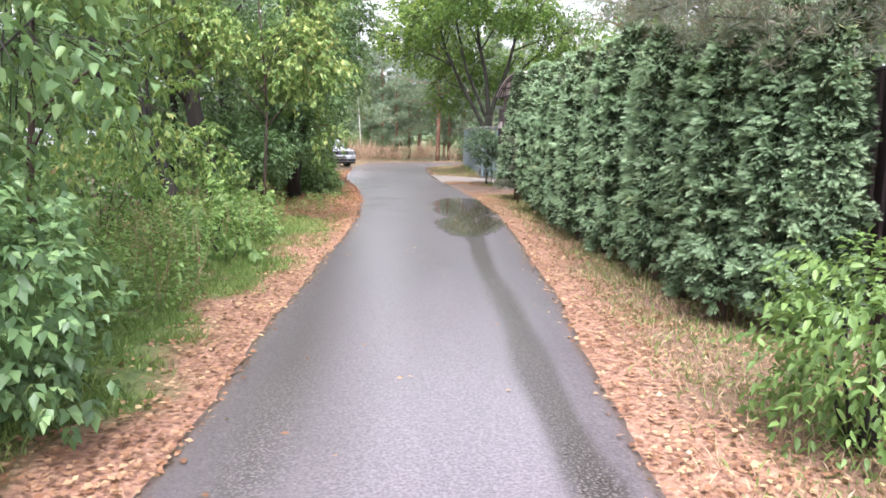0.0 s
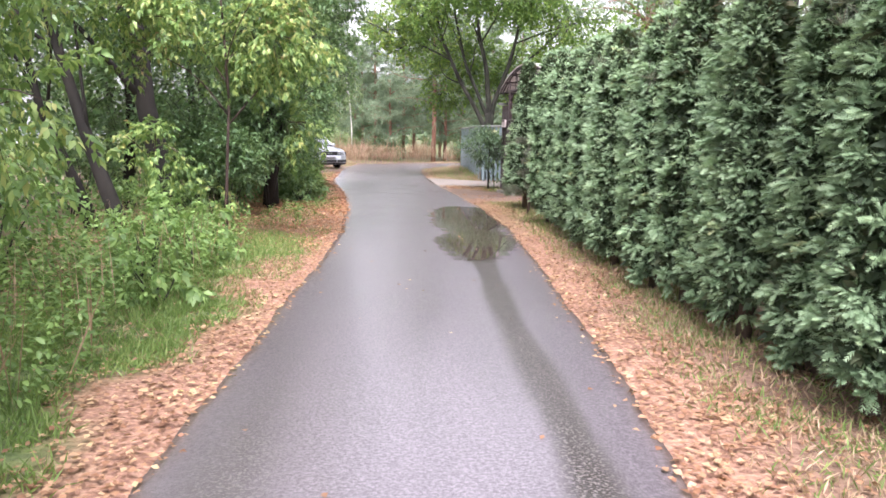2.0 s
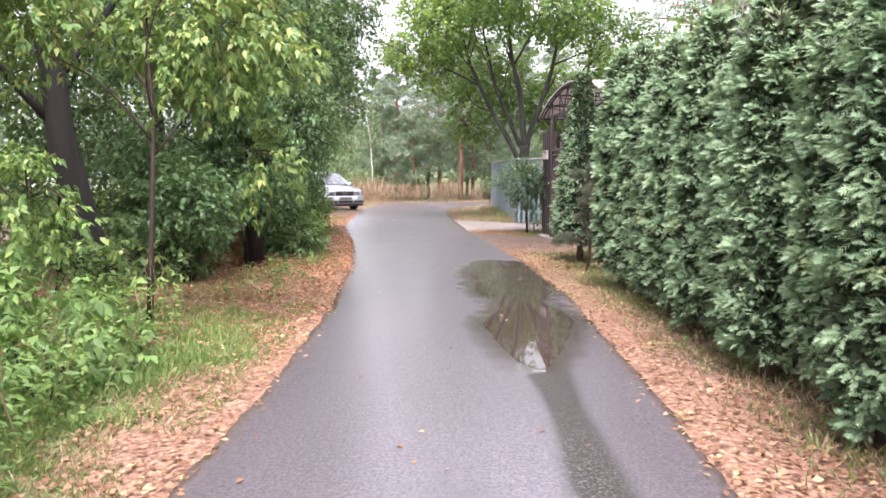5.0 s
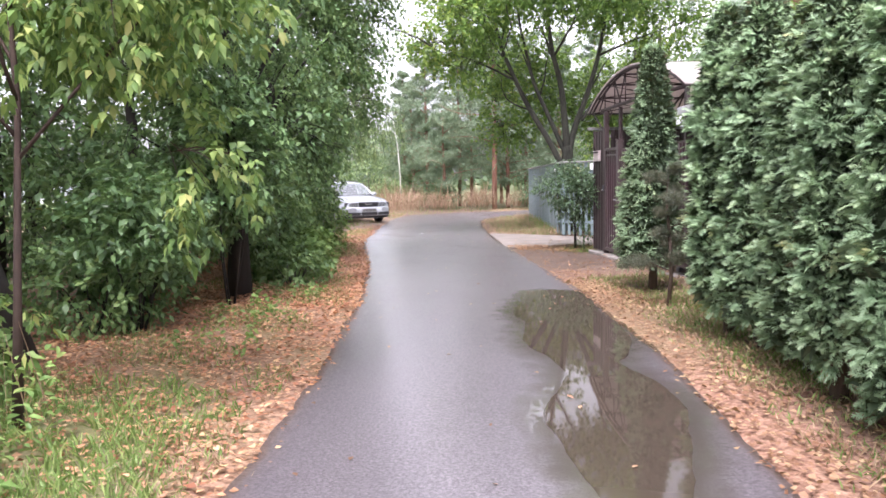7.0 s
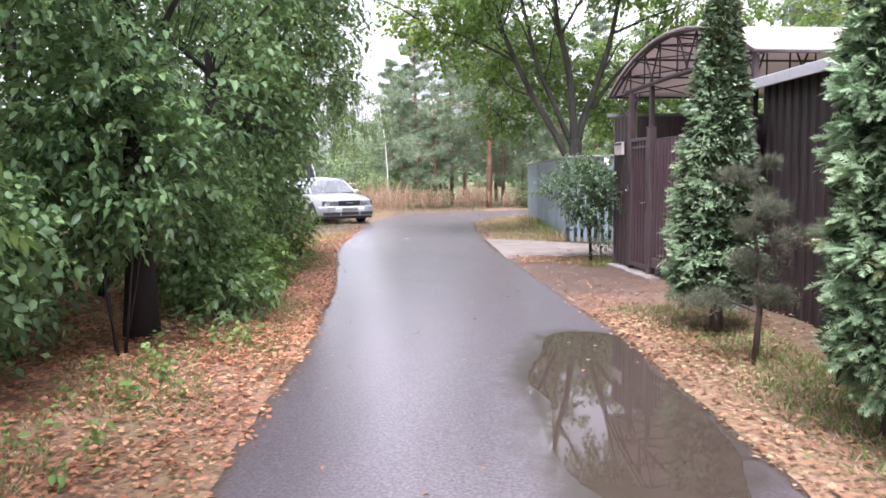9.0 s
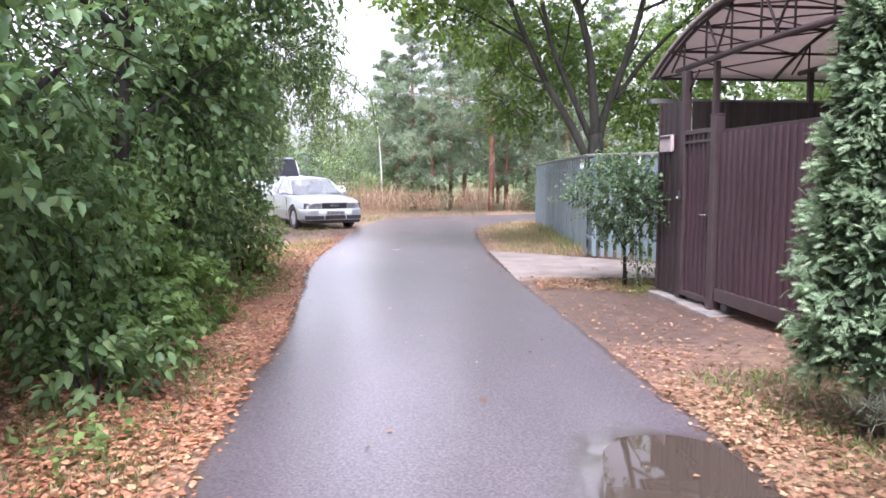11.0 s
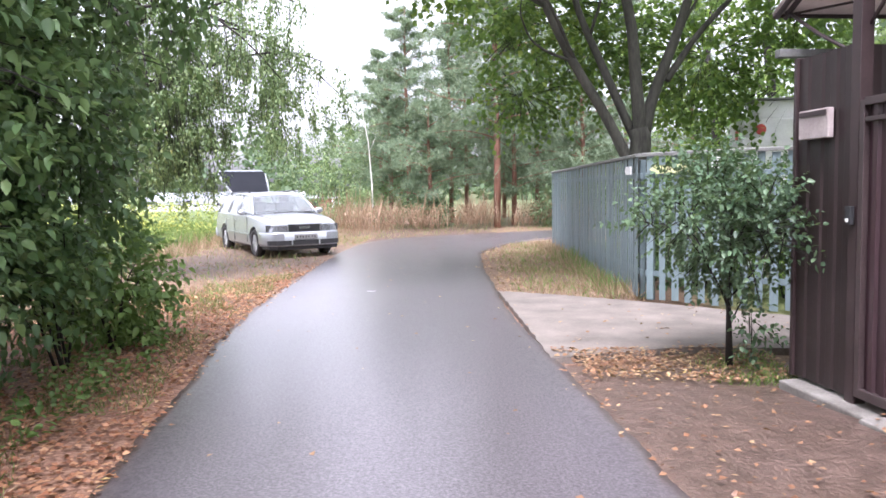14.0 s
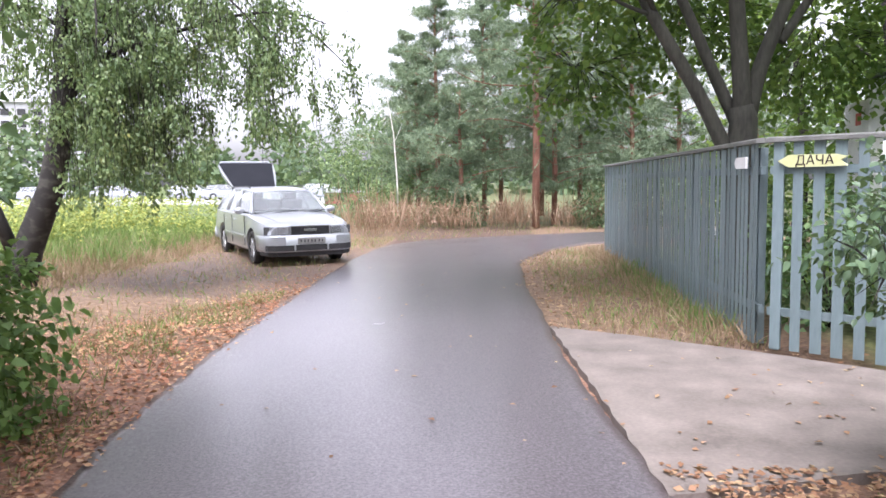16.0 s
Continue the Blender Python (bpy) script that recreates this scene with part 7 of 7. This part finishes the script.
def build_grass():
    p = scatter(80000, -3.0, -0.9, 1, 14)
    g = zones(p[:, 0], p[:, 1])[1]
    clump = np.sin(p[:, 0] * 6 + np.sin(p[:, 1] * 4) * 2) * np.sin(p[:, 1] * 5.3) > -0.35
    p = p[(off_road(p) > 0.3) & (rng.random(len(p)) < g * 0.9) & clump]
    blades(p, 0.13, 0.010, GRASS_GREEN, "verge_grass", "fresh green grass along the wooded verge", "grass", 0.5)
    p = scatter(90000, -3.4, -0.8, 7, 31)
    p = p[(off_road(p) > 0.15) & (np.sin(p[:, 0] * 3 + p[:, 1] * 1.4) * np.sin(p[:, 1] * 2.2) > 0.0)]
    h = rng.random(len(p)) < 0.55
    blades(p[h], 0.10, 0.008, GRASS_DRY, "tuft_straw", "dry straw blades among fallen leaves", "grass", 0.9)
    p = p[~h]
    blades(p, 0.10, 0.008, GRASS_GREEN, "tuft_grass", "thin green grass tufts among fallen leaves", "grass", 0.6)
    p = scatter(150000, 1.0, 3.2, 1, 19.5)
    o = off_road(p)
    p = p[(o > 0.18) & (rng.random(len(p)) < smooth01(0.15, 1.0, o) * (0.3 + 0.5 * (np.sin(p[:, 0] * 4 + p[:, 1]) * np.sin(p[:, 1] * 2.1) > 0)))]
    k = rng.random(len(p)) < np.where(p[:, 1] > 13, 0.6, 0.38)
    blades(p[~k], 0.11, 0.010, GRASS_DRY, "hedge_grass", "short straw-coloured grass below the hedge", "grass", 0.7)
    blades(p[k], 0.11, 0.010, GRASS_GREEN, "hedge_green_grass", "short green grass below the hedge", "grass", 0.7)
    p = scatter(1500, 2.2, 3.1, 23.5, 24.3)
    p = p[rng.random(len(p)) < np.exp(-((p[:, 0] - 2.85) / 0.3) ** 2)]
    blades(p, 0.10, 0.008, GRASS_GREEN, "sapling_grass", "short green grass round the sapling foot", "grass", 0.6)
    # meadow and lane beyond the wood
    p = np.concatenate([scatter(26000, -9, -1.9, 25.5, 41), scatter(9000, 1.0, 3.0, 27.4, 37.5), scatter(9000, -12, 9, 40, 46.5)])
    o = np.where(p[:, 1] < 38, off_road(p), 1)
    bend = (p[:, 1] > 37.5) & (p[:, 0] > -2.0) & (p[:, 1] < np.interp(p[:, 0], [-2, -1.1, 0, 1.14, 3.74, 8, 16], [38.7, 40.4, 41.2, 41.8, 43.1, 44.8, 47.2]))
    lot = (np.abs(p[:, 0] + 3.9) < 1.7) & (p[:, 1] > 29.5) & (p[:, 1] < 38.3)
    keep = (o > 0.12) & ~bend & ~(lot & (rng.random(len(p)) < 0.6)) & ~on_drive(p) & (rng.random(len(p)) < 0.15 + 0.85 * smooth01(0.1, 0.7, o))
    p = p[keep]
    h = rng.random(len(p)) < 0.75
    blades(p[h], 0.15, 0.010, GRASS_DRY, "meadow_dry_grass", "dry straw grass around the lane's bend", "grass", 0.5)
    blades(p[~h], 0.17, 0.011, GRASS_GREEN, "meadow_green_grass", "green grass blades among dry straw", "grass", 0.5)
    p = np.concatenate([scatter(1500, 2.45, 2.86, 27.5, 36.7)])
    blades(p, 0.30, 0.011, GRASS_DRY, "fence_grass", "tall dry grass against the picket fence", "grass", 0.35)
    p = scatter(500, 2.5, 2.86, 27.8, 33)
    blades(p, 0.36, 0.014, GRASS_GREEN, "fence_weeds", "green weeds against the picket fence", "grass", 0.4)
    p = scatter(26000, -16, -5.2, 34, 48)
    p = p[(p[:, 0] < -6.2) | (p[:, 1] > 40)]
    blades(p, 0.55, 0.02, GRASS_GREEN, "meadow_grass", "tall green meadow grass", "grass", 0.35)
    p = scatter(7000, -9, -4.4, 28, 40)
    p = p[p[:, 0] < -5.6]
    blades(p, 0.45, 0.014, GRASS_DRY, "meadow_straw", "tall dry grass at the meadow edge", "grass", 0.4)


def build_weeds():
    n = 1000
    p = scatter(n, -3.6, -1.6, 4.6, 12.6)
    keep = (left_edge(p[:, 1]) - p[:, 0] > 0.95 + 0.35 * np.sin(p[:, 1] * 1.7) * 0.5)
    p = p[keep]
    st = np.column_stack([p, np.zeros(len(p))])
    up = np.tile(np.array([0.0, 0, 1.0]), (len(p), 1))
    v, t = twig_leaves(st, up, 0.58, 12, 0.068, 0.028, spread=1.0, hang=0.05, fine=True, jitter=0.22)
    tagged(link("tall_weeds", fast_mesh("tall_weeds", v, t, LEAF_FRESH)), "tall green weeds and nettles on the verge", "weeds", kind="stuff")
    P = st[::4]
    v, t = diamond_arrays(P, np.array([0, 0, 1.0]) + rng.normal(size=P.shape) * 0.2, rand_unit(len(P)), 0.75, 0.010, 0)
    tagged(link("weed_stalks", fast_mesh("weed_stalks", v, t, REED)), "brown dry weed stalks on the verge", "weeds", kind="stuff")
    # broad pale plants standing above the rest
    for k, (x, y, h) in enumerate(((-2.15, 10.6, 0.75), (-2.45, 9.9, 0.8), (-2.75, 11.2, 0.9), (-2.3, 11.6, 0.6), (-2.05, 8.9, 0.5))):
        shrub("burdock_plant", x, y, h * 0.85, 0.30, 18, LEAF_FRESH, "pale green broad-leaved weed on the verge", 0.17, 0.055, per=5, fine="compound", twig=0.26, stems=5, seed=200 + k, hang=0.35, low=0.2, category="plant", group="broad weeds on the verge")
    p = np.concatenate([scatter(60, -2.3, -1.4, 14.5, 18), scatter(90, -2.7, -1.9, 22, 25.5)])
    p = p[off_road(p) > 0.35]
    st = np.column_stack([p, np.zeros(len(p))])
    v, t = twig_leaves(st, np.tile(np.array([0.0, 0, 1.0]), (len(p), 1)), 0.2, 6, 0.07, 0.04, spread=1.0, hang=0.1)
    tagged(link("seedlings", fast_mesh("seedlings", v, t, LEAF_FRESH)), "small green seedlings in the leaf litter", "weeds", kind="stuff")
    # rusty reeds past the bend, in loose clumps
    c = np.concatenate([scatter(22, -3.2, 1.9, 43.6, 47.6), scatter(14, 2.6, 7.4, 45.0, 48.0), scatter(5, -3.6, -2.4, 42.0, 44.0)])
    tall = rng.uniform(0.3, 1.55, len(c)) ** 1.1
    pick = rng.integers(0, len(c), 1800)
    p = c[pick] + rng.normal(size=(1800, 2)) * 0.36
    st = np.column_stack([p, np.zeros(len(p))])
    up = np.array([0, 0, 1.0]) + rng.normal(size=st.shape) * 0.22
    v, t = diamond_arrays(st, up, rand_unit(len(st)), tall[pick] * rng.uniform(0.7, 1.35, len(st)), 0.026, 0.1)
    tagged(link("dry_reeds", fast_mesh("dry_reeds", v, t, REED)), "rusty dry reeds and stalks past the bend", "reeds", kind="stuff")
    v, t = twig_leaves(st[::2] + np.array([0, 0, 0.15]), up[::2], 0.8, 8, 0.13, 0.03, spread=0.8, hang=0.15, fine=False, jitter=0.2)
    tagged(link("reed_plumes", fast_mesh("reed_plumes", v, t, REED)), "rusty feathery reed plumes past the bend", "reeds", kind="stuff")
    # goldenrod in the meadow
    p = scatter(1500, -15, -6.4, 36.5, 46)
    p = p[np.sin(p[:, 0] * 1.1 + 1) + 0.7 * np.sin(p[:, 1] * 1.3 + p[:, 0]) > -0.4]
    st = np.column_stack([p, np.full(len(p), 0.1)])
    v, t = twig_leaves(st, np.tile(np.array([0.0, 0, 1.0]), (len(p), 1)), 1.1, 16, 0.13, 0.05, spread=0.9, hang=0.05, fine=False, jitter=0.2)
    tagged(link("goldenrod", fast_mesh("goldenrod", v, t, GOLDENROD)), "yellow flowering goldenrod across the meadow", "flowers", kind="stuff")


def build_far():
    # woods all round the open side, far off
    c = []
    for k in range(150):
        a = k * 0.618 * 2 * math.pi
        if k < 70:
            x, y = -110 + k * 2.6 + 3 * math.sin(k * 3.3), 112 + 8 * math.sin(k * 1.7)
        elif k < 110:
            x, y = -75 + 4 * math.sin(k * 2.1), 112 - (k - 70) * 3.0
        else:
            x, y = 22 + 3 * math.sin(k * 2.9) + (k % 3) * 6, 66 - (k - 110) * 1.6
        c.append((x, y, 3.6 + 1.3 * math.sin(k * 4.1), 3.2, 3.2, 4.0 + 1.5 * math.sin(k * 4.1)))
    st, dr = crown_points(c, 42000, 7, 0.5, -0.6, 0.5)
    v, t = diamond_arrays(st, dr + rand_unit(len(st)), rand_unit(len(st)), 0.95, 0.65, 0.1)
    tagged(link("far_woods", fast_mesh("far_woods", v, t, FAR_LEAF)), "distant hazy green line of woods", "woods", kind="stuff")
    flat_slab("far_car_park", [(-95, 74), (-9, 78), (-9, 100), (-95, 100)], -0.05, 0.06, FAR_WALL, "pale distant paved lot beyond the meadow", "paving")
    b = base("brick_kiosk", -9.3, 78, 0, 4)
    box_part("wall", (0, 0, 0.40), (4.0, 2.4, 0.8), BRICK_RED, b, 0.02)
    box_part("roof", (0, 0, 0.86), (4.3, 2.7, 0.12), FAR_WALL, b, 0.02)
    box_part("door", (0.9, -1.21, 0.40), (0.8, 0.06, 0.62), WHITE_PAINT, b, 0.01)
    box_part("window", (-0.75, -1.21, 0.45), (0.5, 0.06, 0.4), BLACK_TRIM, b, 0.01)
    tagged(b, "small red brick kiosk beyond the meadow", "kiosk")
    h = base("apartment_block", -118, 205, 0, 22)
    box_part("wall", (0, 0, 11), (60, 12, 22), FAR_WALL, h, 0.05)
    box_part("roof", (0, 0, 22.2), (61, 13, 0.5), GREY_SHEET, h, 0.05)
    bm = bmesh.new()
    add_box(bm, 0, 0, 0, 1.8, 0.2, 1.5, 0)
    me = bpy.data.meshes.new("window")
    bm.to_mesh(me)
    bm.free()
    me.materials.append(BLACK_TRIM)
    for i in range(16):
        for j in range(7):
            o = link("window", me, h)
            o.location = (-27 + i * 3.6, -6.05, 2.2 + j * 2.9)
    tagged(h, "pale distant apartment block with rows of windows", "building")
    first = build_car(-20, 92, 80, -62, 0.06)
    first["group"] = "cars on the far lot"
    for x, y, rz in ((-27, 92.5, 95), (-34, 91.5, 88), (-42, 93, 92), (-14.5, 93, 100), (-23.5, 92.2, 85), (-50, 92, 90)):
        copy_thing(first, pose(x, y, 0.06, 0, 0, rz))


build_litter()
build_grass()
build_weeds()
build_far()
